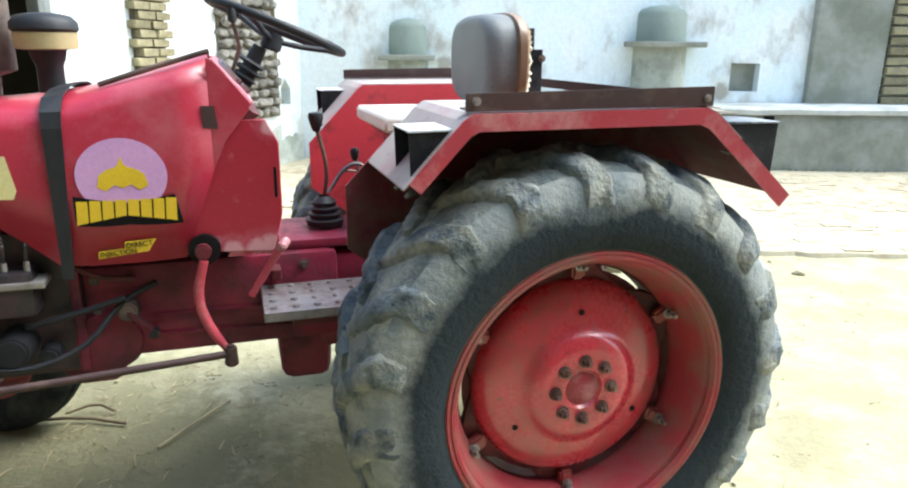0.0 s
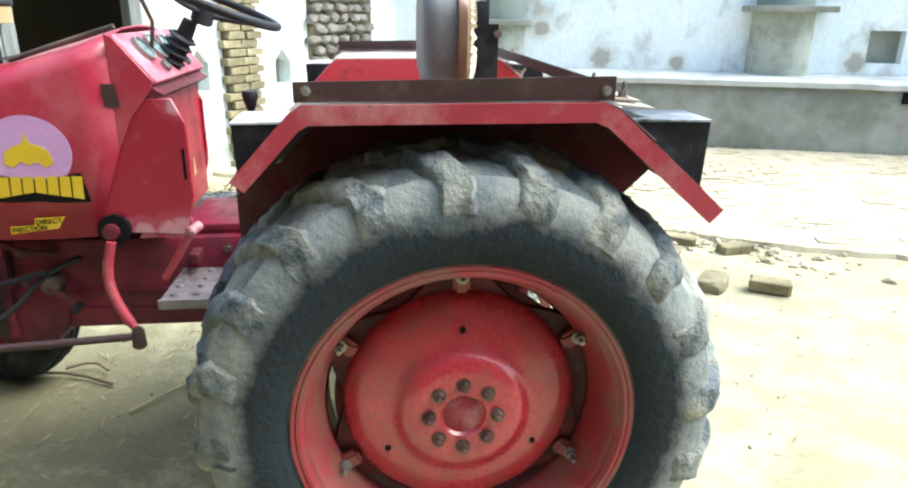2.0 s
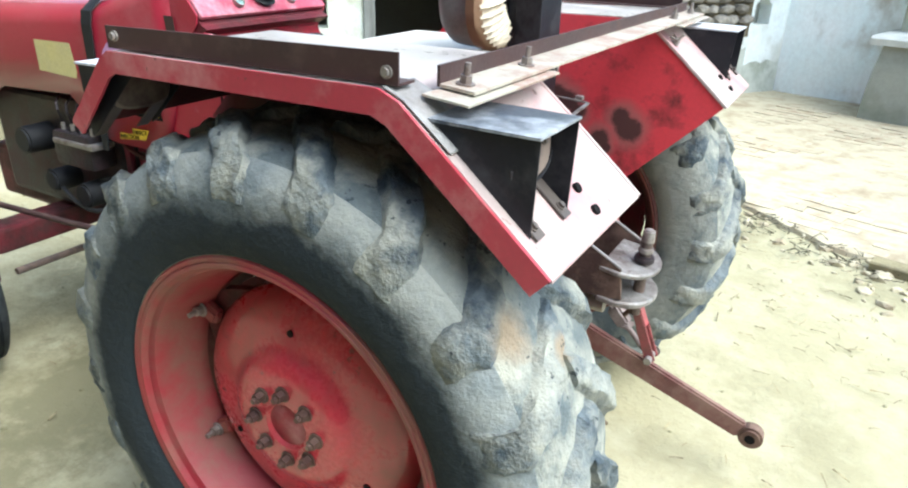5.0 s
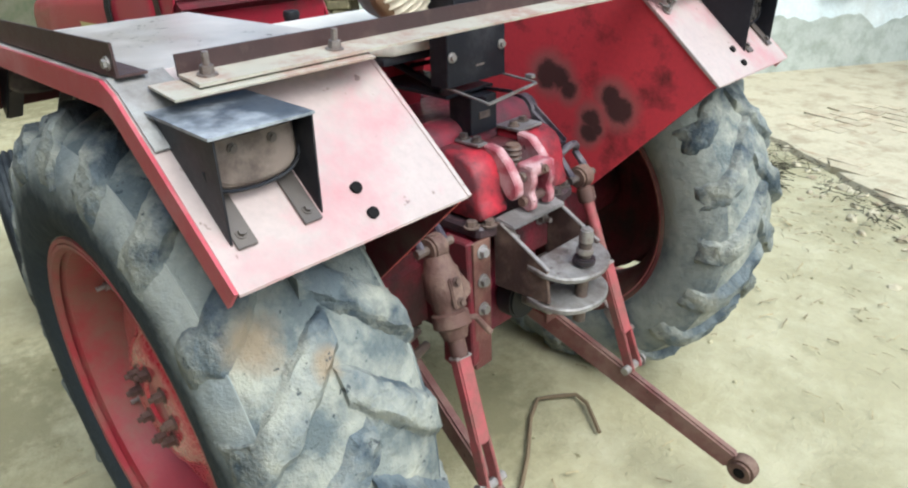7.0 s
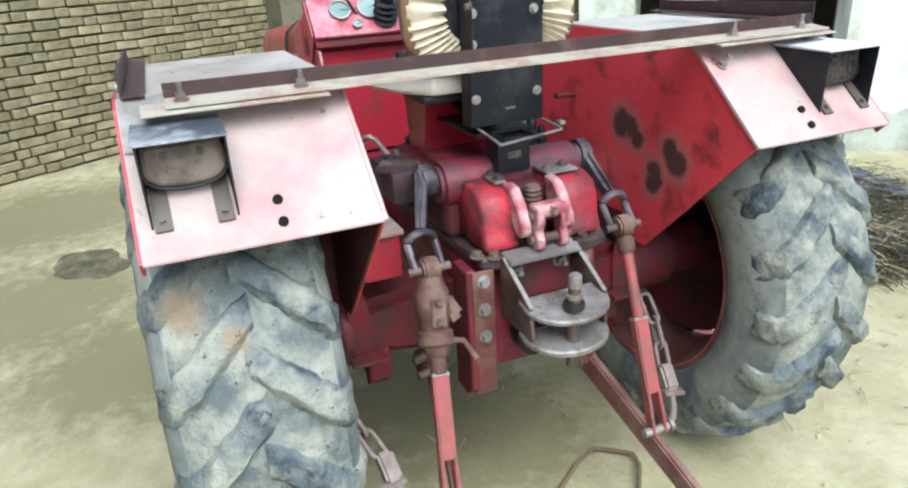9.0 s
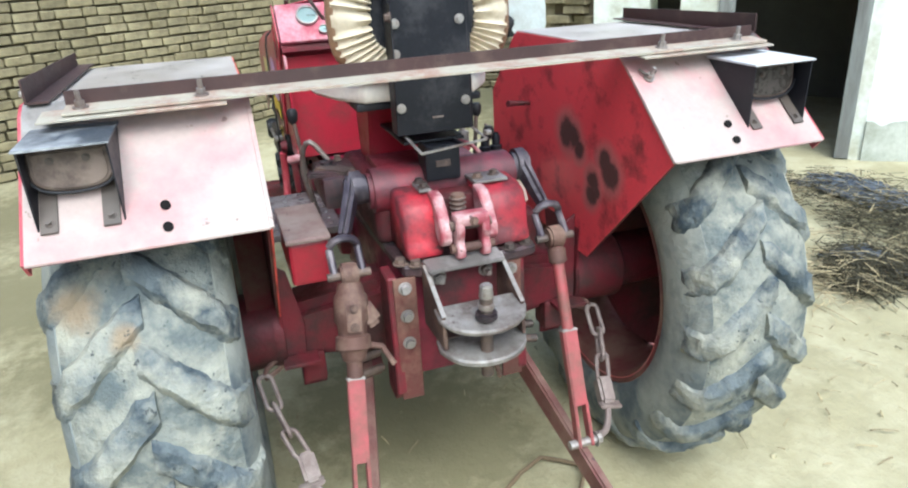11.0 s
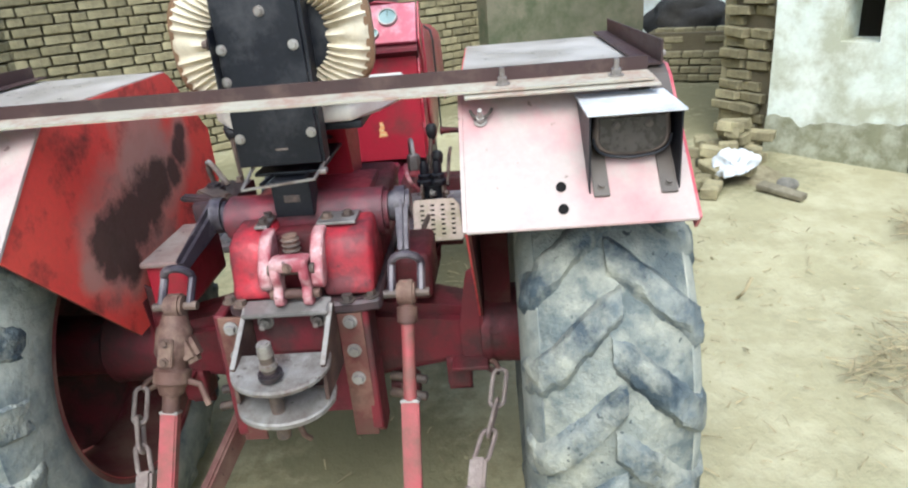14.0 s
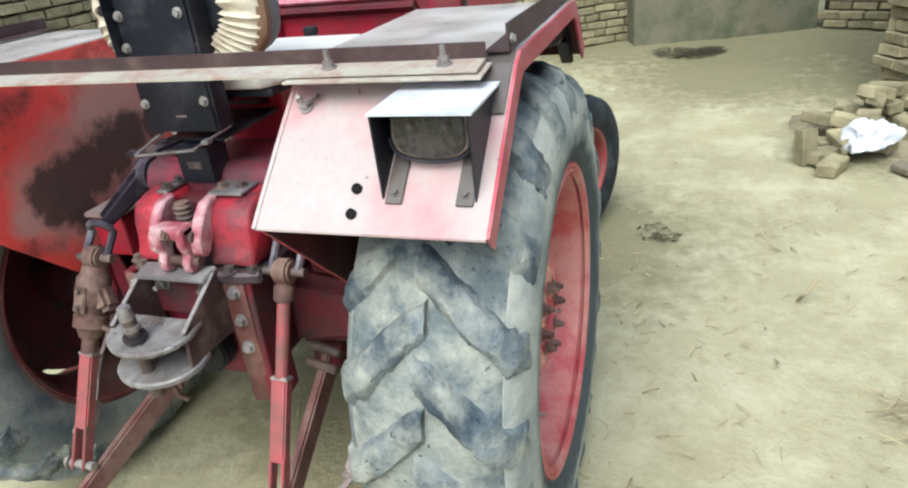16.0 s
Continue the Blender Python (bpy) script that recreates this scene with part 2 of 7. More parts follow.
RUST_D = mat("dark_rusty_hitch", (0.085, 0.05, 0.042), (0.05, 0.032, 0.03), 0.6, big=9, fine=70, bump=0.3, c3=(0.19, 0.13, 0.10), amount=0.26, wear=12, metal=0.15, spec=0.3)
SHAFT = mat("worn_purplish_iron", (0.062, 0.052, 0.066), (0.035, 0.028, 0.04), 0.32, big=8, fine=60, bump=0.25, c3=(0.20, 0.18, 0.195), amount=0.24, wear=10, metal=0.3)
EAR = mat("rubbed_pale_red_casting", (0.37, 0.10, 0.12), (0.25, 0.045, 0.065), 0.45, big=9, fine=60, bump=0.25, c3=(0.54, 0.38, 0.38), amount=0.38, wear=14, specks=(45, 0.66, (0.06, 0.03, 0.03)))
LID = mat("dusty_worn_lid", (0.30, 0.215, 0.195), (0.20, 0.12, 0.115), 0.6, big=7, fine=60, bump=0.2, c3=(0.36, 0.30, 0.27), amount=0.35, wear=9, specks=(40, 0.67, (0.07, 0.04, 0.04)))
LINK = mat("rusty_red_link", (0.17, 0.055, 0.05), (0.10, 0.045, 0.042), 0.6, big=6, fine=60, bump=0.3, c3=(0.24, 0.15, 0.12), amount=0.4, wear=8, metal=0.1, specks=(50, 0.69, (0.05, 0.03, 0.03)))
WORN_PLATE = mat("rubbed_hitch_steel", (0.33, 0.32, 0.305), (0.19, 0.175, 0.165), 0.46, big=10, fine=60, bump=0.4, c3=(0.09, 0.06, 0.05), amount=0.42, wear=9, metal=0.35, sharp=0.1, specks=(48, 0.66, (0.07, 0.05, 0.045)))
CORNER = mat("greyish_corner_sheet", (0.36, 0.36, 0.345), (0.25, 0.24, 0.23), 0.5, big=8, fine=60, bump=0.2, c3=(0.14, 0.12, 0.11), amount=0.3, wear=9)
CHAIN = mat("dusty_worn_chain", (0.24, 0.19, 0.175), (0.16, 0.12, 0.11), 0.6, big=9, fine=70, bump=0.3, c3=(0.34, 0.29, 0.27), amount=0.3, wear=12, metal=0.2)
GREASE = mat("greasy_iron", (0.06, 0.05, 0.048), (0.10, 0.075, 0.065), 0.5, big=8, fine=60, bump=0.35, c3=(0.20, 0.14, 0.11), amount=0.35, wear=12, metal=0.3)
ENGINE = mat("oily_black_engine", (0.022, 0.020, 0.024), (0.038, 0.030, 0.033), 0.4, big=8, fine=60, bump=0.35, c3=(0.09, 0.045, 0.05), amount=0.3, wear=9, metal=0.2)
DULL = mat("dull_worn_iron", (0.25, 0.235, 0.225), (0.16, 0.145, 0.14), 0.42, big=9, fine=70, bump=0.2, c3=(0.42, 0.40, 0.39), amount=0.3, wear=9, metal=0.5)
RUST = mat("rusty_brown_iron", (0.13, 0.07, 0.055), (0.08, 0.045, 0.04), 0.6, big=9, fine=70, bump=0.3, c3=(0.24, 0.165, 0.125), amount=0.3, wear=12, metal=0.15, spec=0.3)
STEEL = mat("worn_bare_steel", (0.42, 0.40, 0.38), (0.30, 0.28, 0.26), 0.42, big=8, fine=80, bump=0.15, c3=(0.16, 0.11, 0.09), amount=0.3, wear=10, metal=0.6)
PLATE = mat("grey_chequer_plate", (0.30, 0.28, 0.29), (0.17, 0.155, 0.16), 0.5, big=14, fine=60, bump=0.25, c3=(0.12, 0.075, 0.075), amount=0.3, wear=16, metal=0.4)
DARK = mat("black_rubber_boot", (0.012, 0.013, 0.015), (0.022, 0.023, 0.026), 0.55, big=6, fine=80, bump=0.1, spec=0.35)
VINYL = mat("dark_grey_vinyl", (0.14, 0.148, 0.146), (0.19, 0.195, 0.19), 0.55, big=5, fine=120, bump=0.12)
CREAM = mat("cream_pleated_cover", (0.66, 0.60, 0.47), (0.52, 0.45, 0.33), 0.6, big=8, fine=100, bump=0.15, c3=(0.3, 0.22, 0.13), amount=0.15, wear=9)
PIPING = mat("bronze_brown_vinyl", (0.22, 0.13, 0.07), (0.17, 0.10, 0.06), 0.45, big=6, fine=90, bump=0.08)
WHITEVINYL = mat("white_vinyl", (0.74, 0.72, 0.66), (0.66, 0.62, 0.55), 0.5, big=6, fine=90, bump=0.06)
YELLOW = mat("yellow_sticker", (0.72, 0.50, 0.02), (0.66, 0.44, 0.02), 0.4, big=9, fine=120, bump=0.02)
TAG = mat("worn_orange_sticker", (0.72, 0.30, 0.10), (0.70, 0.42, 0.20), 0.45, big=40, fine=120, bump=0.02)
PEDAL = mat("muddy_pedal_plate", (0.50, 0.40, 0.34), (0.36, 0.33, 0.22), 0.6, big=14, fine=60, bump=0.25, c3=(0.62, 0.52, 0.48), amount=0.4, wear=16)
LILAC = mat("lilac_sticker", (0.62, 0.36, 0.62), (0.55, 0.30, 0.56), 0.4, big=9, fine=120, bump=0.02)
PALE_STICKER = mat("pale_yellow_label", (0.70, 0.62, 0.25), (0.62, 0.56, 0.3), 0.4, big=9, fine=120, bump=0.02)
INK = mat("black_print", (0.008, 0.0075, 0.0075), (0.012, 0.011, 0.011), 0.85, big=9, fine=120, bump=0.02, spec=0.1)
LAMPGREY = mat("dusty_grey_lamp", (0.11, 0.088, 0.074), (0.065, 0.054, 0.048), 0.45, big=9, fine=80, bump=0.06)
LAMPBROWN = mat("dusty_brown_lamp", (0.12, 0.085, 0.07), (0.07, 0.052, 0.045), 0.5, big=9, fine=60, bump=0.15, c3=(0.24, 0.19, 0.16), amount=0.4, wear=12)
DARKGLASS = mat("dusty_dark_lens", (0.022, 0.019, 0.018), (0.035, 0.031, 0.028), 0.22, big=9, fine=80, bump=0.02, c3=(0.07, 0.06, 0.055), amount=0.15, wear=20)
GLASS_DIAL = mat("dial_face", (0.30, 0.42, 0.40), (0.2, 0.3, 0.3), 0.2, big=9, fine=80, bump=0.0)
BANDBEIGE = mat("beige_plastic_band", (0.40, 0.34, 0.17), (0.33, 0.28, 0.14), 0.5, big=8, fine=90, bump=0.05)
# dark patches paint shade under the tractor and at the yard's far end
SOIL = mat("soil_with_painted_shade", (0.41, 0.378, 0.24), (0.285, 0.262, 0.162), 0.92, big=1.1, fine=24, bump=1.0, c3=(0.45, 0.42, 0.285), amount=0.34, wear=2.6, spec=0.1, halo=(0.19, 0.175, 0.102), pale=((-6.9, 0.4, 0, 1.5), (-6.6, 2.0, 0, 1.35), (-5.9, 3.2, 0, 1.1), (-5.2, 1.5, 0, 1.0), (-4.7, 2.7, 0, 0.8), (-3.3, 2.3, 0, 0.55), (-7.2, -1.4, 0, 1.8), (-1.35, -0.5, 0, 0.40), (-1.75, 0.55, 0, 0.8), (-0.15, 0.05, 0, 0.42), (-0.5, -0.1, 0, 0.4), (-1.2, 0.2, 0, 0.5), (-1.3, -1.2, 0, 0.5), (-2.2, -1.7, 0, 0.7), (-3.9, -1.8, 0, 0.9)))
PAVING = mat("dusty_brick_paving", (0.50, 0.455, 0.33), (0.44, 0.395, 0.28), 0.9, big=1.1, fine=26, bump=0.5, c3=(0.30, 0.24, 0.16), amount=0.22, wear=5, spec=0.1)
PAVEBRICK = mat("worn_paving_brick", (0.50, 0.45, 0.325), (0.42, 0.37, 0.265), 0.9, big=4, fine=40, bump=0.5, c3=(0.34, 0.26, 0.175), amount=0.2, wear=9, per_object=0.16, spec=0.1)
PAVE_J = mat("worn_paving_rows", (0.50, 0.45, 0.325), (0.42, 0.37, 0.265), 0.9, big=4, fine=40, bump=0.5, c3=(0.34, 0.26, 0.175), amount=0.2, wear=9, per_island=0.16, spec=0.1)
BRICK = mat("old_mud_brick", (0.34, 0.30, 0.18), (0.25, 0.22, 0.135), 0.9, big=7, fine=60, bump=0.6, c3=(0.19, 0.165, 0.105), amount=0.3, wear=12, per_object=0.4, spec=0.15)
BRICK_J = mat("old_brick_rows", (0.34, 0.30, 0.18), (0.25, 0.22, 0.135), 0.9, big=7, fine=60, bump=0.6, c3=(0.19, 0.165, 0.105), amount=0.3, wear=12, per_island=0.4, spec=0.15)
MORTAR = mat("mud_mortar", (0.17, 0.145, 0.095), (0.12, 0.10, 0.065), 0.95, big=4, fine=40, bump=0.6, spec=0.1)
HOUSEWASH = mat("streaked_house_whitewash", (0.89, 0.90, 0.88), (0.74, 0.86, 0.86), 0.85, big=1.5, fine=24, bump=0.35, c3=(0.40, 0.37, 0.30), amount=0.1, wear=2.4, spec=0.2, stretch=(1, 1, 0.75), halo=(0.66, 0.68, 0.60), spots=((2.70, 6.68, 1.0, 0.13), (1.95, 6.9, 1.35, 0.10), (3.6, 6.4, 0.95, 0.09), (5.6, 5.8, 1.0, 0.12)))
DOORWASH = mat("damp_spotted_whitewash", (0.76, 0.78, 0.71), (0.64, 0.70, 0.63), 0.85, big=2.2, fine=24, bump=0.4, c3=(0.40, 0.40, 0.29), amount=0.36, wear=3.4, spec=0.2)
OLIVE = mat("damp_olive_plaster", (0.27, 0.27, 0.18), (0.19, 0.19, 0.125), 0.92, big=5, fine=30, bump=0.6, c3=(0.42, 0.42, 0.33), amount=0.32, wear=6, spec=0.1)
WHITEWASH = mat("stained_whitewash", (0.80, 0.83, 0.80), (0.70, 0.78, 0.77), 0.85, big=1.2, fine=30, bump=0.3, c3=(0.55, 0.565, 0.51), amount=0.34, wear=2.2, spec=0.2)
CEMENT = mat("grey_cement_render", (0.36, 0.36, 0.31), (0.27, 0.28, 0.24), 0.9, big=0.9, fine=30, bump=0.35, c3=(0.19, 0.20, 0.155), amount=0.42, wear=1.8, spec=0.15)
CEMENT_TOP = mat("pale_cement_coping", (0.58, 0.59, 0.55), (0.48, 0.49, 0.46), 0.85, big=1.4, fine=30, bump=0.3, c3=(0.34, 0.35, 0.31), amount=0.3, wear=2.5)
GREEN_PLASTER = mat("greenish_weathered_plaster", (0.30, 0.345, 0.30), (0.225, 0.265, 0.235), 0.9, big=2, fine=30, bump=0.3, c3=(0.24, 0.28, 0.24), amount=0.3, wear=3, spec=0.15)
PIER = mat("pale_greenish_pier", (0.46, 0.475, 0.40), (0.37, 0.39, 0.33), 0.9, big=2, fine=30, bump=0.35, c3=(0.26, 0.27, 0.22), amount=0.3, wear=4, spec=0.15)
FOOT = mat("pale_damp_foot", (0.52, 0.55, 0.49), (0.43, 0.46, 0.41), 0.9, big=2.5, fine=30, bump=0.4, c3=(0.31, 0.33, 0.27), amount=0.3, wear=5, spec=0.15)
SLAB = mat("grimy_stone", (0.20, 0.175, 0.12), (0.12, 0.105, 0.075), 0.9, big=9, fine=50, bump=0.6, c3=(0.27, 0.24, 0.17), amount=0.3, wear=8)
STONE = mat("rubble_stone", (0.17, 0.16, 0.13), (0.12, 0.11, 0.095), 0.9, big=6, fine=50, bump=0.6, c3=(0.30, 0.28, 0.24), amount=0.3, wear=5, per_object=0.5)
DAMP = mat("damp_dark_plaster", (0.20, 0.18, 0.125), (0.13, 0.125, 0.085), 0.9, big=1.6, fine=30, bump=0.6, c3=(0.075, 0.095, 0.05), amount=0.42, wear=3)
DARK_EARTH = mat("dark_ash", (0.03, 0.028, 0.026), (0.05, 0.045, 0.04), 0.95, big=5, fine=40, bump=0.8)
WOOD = mat("grey_weathered_wood", (0.28, 0.30, 0.28), (0.20, 0.22, 0.21), 0.8, big=5, fine=60, bump=0.4, c3=(0.14, 0.14, 0.13), amount=0.3, wear=8, stretch=(1, 1, 0.15))
GLOOM = mat("gloom_toned_plaster", (0.17, 0.165, 0.135), (0.12, 0.115, 0.095), 0.95, big=2, fine=30, bump=0.3)
CLOTH = mat("white_plastic_sacking", (0.62, 0.64, 0.66), (0.50, 0.53, 0.57), 0.5, big=9, fine=60, bump=0.3)
TWIG = mat("dry_twig", (0.20, 0.15, 0.09), (0.14, 0.10, 0.06), 0.85, big=9, fine=70, bump=0.4)
TWIG_DARK = mat("dark_rotting_stalks", (0.07, 0.06, 0.035), (0.04, 0.038, 0.026), 0.9, big=9, fine=70, bump=0.3, per_island=0.7, spec=0.2)
SHEET = mat("dark_bluish_plastic", (0.06, 0.085, 0.135), (0.035, 0.045, 0.065), 0.45, big=9, fine=60, bump=0.3, c3=(0.16, 0.18, 0.2), amount=0.3, wear=14)
MOUND = mat("crumbled_brick_earth", (0.24, 0.205, 0.13), (0.17, 0.145, 0.095), 0.95, big=6, fine=30, bump=1.0, c3=(0.30, 0.27, 0.18), amount=0.3, wear=8, spec=0.1)
OILY = mat("oil_soaked_soil", (0.10, 0.095, 0.06), (0.06, 0.055, 0.035), 0.8, big=6, fine=30, bump=0.8, c3=(0.2, 0.18, 0.11), amount=0.35, wear=9, spec=0.3)
STRAW = mat("dry_straw", (0.40, 0.34, 0.19), (0.22, 0.18, 0.11), 0.85, big=9, fine=70, bump=0.2, per_island=0.6)


# ---- mesh helpers ----
def part(name, bm, material, parent=None, label="", smooth=0.0, category=""):
    me = bpy.data.meshes.new(name)
    bmesh.ops.recalc_face_normals(bm, faces=bm.faces[:])
    if smooth:
        for f in bm.faces:
            f.smooth = True
        for e in bm.edges:
            e.smooth = not (len(e.link_faces) == 2 and e.calc_face_angle(0) > radians(smooth))
    bm.to_mesh(me)
    bm.free()
    me.materials.append(material)
    ob = new(name, me)
    ob.parent = parent
    if label or category:
        tagged(ob, label, category)
    return ob


def box(x0, x1, y0, y1, z0, z1, bev=0.006, bm=None, seg=2):
    b = bm or bmesh.new()
    r = bmesh.ops.create_cube(b, size=1, matrix=Matrix.LocRotScale(((x0 + x1) / 2, (y0 + y1) / 2, (z0 + z1) / 2), None, (x1 - x0, y1 - y0, z1 - z0)))
    if bev:
        bmesh.ops.bevel(b, geom=list({e for v in r["verts"] for e in v.link_edges}), offset=bev, segments=seg, affect="EDGES", profile=0.6)
    return b


def prism(pts, a, depth, axis="y", bev=0.003, bm=None):
    """The polygon pts in the plane across axis, from a to a + depth along it."""
    b = bm or bmesh.new()
    put = {"y": lambda p, q: (p[0], q, p[1]), "x": lambda p, q: (q, p[0], p[1]), "z": lambda p, q: (p[0], p[1], q)}[axis]
    lo, hi = [b.verts.new(put(p, a)) for p in pts], [b.verts.new(put(p, a + depth)) for p in pts]
    made = [b.faces.new(lo), b.faces.new(hi[::-1])]
    for k in range(len(pts)):
        j = (k + 1) % len(pts)
        made.append(b.faces.new((lo[k], hi[k], hi[j], lo[j])))
    if bev:
        bmesh.ops.recalc_face_normals(b, faces=made)
        bmesh.ops.bevel(b, geom=list({e for f in made for e in f.edges}), offset=bev, segments=1, affect="EDGES")
    return b


def rod(p, q, r, r2=None, n=12, bm=None, bev=0.0):
    b = bm or bmesh.new()
    p, q = Vector(p), Vector(q)
    m = Matrix.Translation((p + q) / 2) @ (q - p).to_track_quat("Z", "Y").to_matrix().to_4x4()
    r_ = bmesh.ops.create_cone(b, cap_ends=True, segments=n, radius1=r, radius2=r if r2 is None else r2, depth=(q - p).length, matrix=m)
    if bev:
        bmesh.ops.bevel(b, geom=[e for e in {e for v in r_["verts"] for e in v.link_edges} if any(len(f.verts) > 4 for f in e.link_faces)], offset=bev, segments=2, affect="EDGES")
    return b


def bar(p, q, w, h, up=(0, 0, 1), bev=0.004, bm=None, w2=None, h2=None):
    """A bar of rectangular section w x h from p to q."""
    b = bm or bmesh.new()
    p, q = Vector(p), Vector(q)
    d = (q - p).normalized()
    side = d.cross(Vector(up)).normalized()
    u = side.cross(d)
    w2, h2 = w if w2 is None else w2, h if h2 is None else h2
    rings = [[b.verts.new(c + side * sx * ww / 2 + u * sz * hh / 2) for sx, sz in ((-1, -1), (1, -1), (1, 1), (-1, 1))] for c, ww, hh in ((p, w, h), (q, w2, h2))]
    made = [b.faces.new(rings[0][::-1]), b.faces.new(rings[1])]
    made += [b.faces.new((rings[0][k], rings[0][(k + 1) % 4], rings[1][(k + 1) % 4], rings[1][k])) for k in range(4)]
    if bev:
        bmesh.ops.bevel(b, geom=list({e for f in made for e in f.edges}), offset=bev, segments=2, affect="EDGES")
    return b


def tube(pts, r, n=8, bm=None, closed=False, smooth_pts=0):
    """A round bar that follows pts; r may be a list."""
    b = bm or bmesh.new()
    pts = [Vector(p) for p in pts]
    for _ in range(smooth_pts):
        new_pts = [pts[0]]
        for a, c in zip(pts, pts[1:]):
            new_pts += [a * 0.75 + c * 0.25, a * 0.25 + c * 0.75]
        pts = new_pts + [pts[-1]]
    rr = r if isinstance(r, (list, tuple)) else [r] * len(pts)
    if len(rr) != len(pts):
        rr = [rr[min(len(rr) - 1, int(k * len(rr) / len(pts)))] for k in range(len(pts))]
    rings, ref = [], Vector((0.13, 0.31, 0.94)).normalized()
    for k, p in enumerate(pts):
        a, c = pts[k - 1] if k or closed else p, pts[(k + 1) % len(pts)] if k < len(pts) - 1 or closed else p
        d = (c - a).normalized()
        s1 = d.cross(ref).normalized()
        s2 = d.cross(s1)
        rings.append([b.verts.new(p + (s1 * math.cos(t) + s2 * math.sin(t)) * rr[k]) for t in (2 * math.pi * j / n for j in range(n))])
    m = len(rings)
    for k in range(m if closed else m - 1):
        A, B = rings[k], rings[(k + 1) % m]
        for j in range(n):
            b.faces.new((A[j], A[(j + 1) % n], B[(j + 1) % n], B[j]))
    if not closed:
        b.faces.new(rings[0][::-1])
        b.faces.new(rings[-1])
    return b


def lathe(profile, n=48, centre=(0, 0, 0), axis="y", bm=None, closed=False):
    """profile: (offset along the axis, radius)."""
    b = bm or bmesh.new()
    c = Vector(centre)

    def at(o, r, t):
        if axis == "y":
            return c + Vector((r * math.cos(t), o, r * math.sin(t)))
        if axis == "x":
            return c + Vector((o, r * math.cos(t), r * math.sin(t)))
        return c + Vector((r * math.cos(t), r * math.sin(t), o))
    rings = [[b.verts.new(at(o, max(r, 1e-4), 2 * math.pi * k / n)) for k in range(n)] for o, r in profile]
    pairs = list(zip(rings, rings[1:])) + ([(rings[-1], rings[0])] if closed else [])
    for A, B in pairs:
        for k in range(n):
            b.faces.new((A[k], A[(k + 1) % n], B[(k + 1) % n], B[k]))
    return b


def bolt(p, axis, r=0.011, h=0.012, stud=0.0, bm=None):
    """A hexagon nut with a domed stud at p, standing out along axis."""
    b = bm or bmesh.new()
    p, a = Vector(p), Vector(axis).normalized()
    rod(p, p + a * 0.003, r * 1.45, n=14, bm=b)
    rod(p + a * 0.003, p + a * (h + 0.003), r, r * 0.97, n=6, bm=b)
    if stud:
        rod(p + a * h, p + a * (h + stud), r * 0.55, r * 0.5, n=8, bm=b)
    return b


def thing(name, label, category, base=(0, 0, 0), group="", kind=""):
    e = new(name)
    e.empty_display_size = 0.2
    return tagged(e, label, category, group, kind)


# ---- ground ----
def axis_steps(lo, hi, step):
    core = list(np.arange(lo, hi + 1e-6, step))
    out = [core[-1] + d for d in (0.3, 1, 2.5, 6, 14, 35, 90, 220, 500, 1200)]
    inn = [core[0] - d for d in (0.3, 1, 2.5, 6, 14, 35, 90, 220, 500, 1200)][::-1]
    return inn + core + out


def height(x, y):
    packed = sum(math.exp(-((x / 0.42) ** 2 + ((y - c) / 0.30) ** 2)) for c in (-0.74, 0.74))
    return 0.026 * packed + 0.014 * noise.noise((x * 0.9, y * 0.9, 0)) + 0.006 * noise.noise((x * 3.1, y * 3.1, 4)) + 0.005 * noise.noise((x * 7.5, y * 7.5, 8))


OIL = (-2.73, -1.45)
gx, gy = axis_steps(-8.5, 4.5, 0.05), axis_steps(-3.0, 5.0, 0.05)
gv = [(x, y, height(x, y) - 0.008) for x in gx for y in gy]
ny = len(gy)
gf = [(i * ny + j, (i + 1) * ny + j, (i + 1) * ny + j + 1, i * ny + j + 1) for i in range(len(gx) - 1) for j in range(ny - 1)]
gm = bpy.data.meshes.new("ground")
gm.from_pydata(gv, [], gf)
gm.polygons.foreach_set("use_smooth", [True] * len(gf))
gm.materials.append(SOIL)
tagged(new("ground", gm), "pale packed sandy soil of the yard", "ground", kind="structure")

# the brick-paved yard beyond an uneven broken edge
EDGE = ((-7.5, 8.2), (-2.5, 5.0), (-0.34, 3.6), (0.18, 3.22), (0.6, 2.86), (1.05, 2.5), (1.5, 2.5), (1.9, 2.42), (2.15, 2.3), (2.5, 2.08), (2.85, 1.93), (3.36, 1.71), (4.0, 1.48), (6.5, 0.6), (12.0, -1.4))


def jag(pts, step, amount):
    out = []
    for a, c in zip(pts, pts[1:]):
        a, c = Vector((*a, 0)), Vector((*c, 0))
        m = max(1, int((c - a).length / step))
        for k in range(m):
            p = a.lerp(c, k / m)
            out.append((p.x + amount * noise.noise((p.x * 6, p.y * 6, 1)), p.y + amount * noise.noise((p.x * 6, p.y * 6, 7))))
    return out + [pts[-1]]


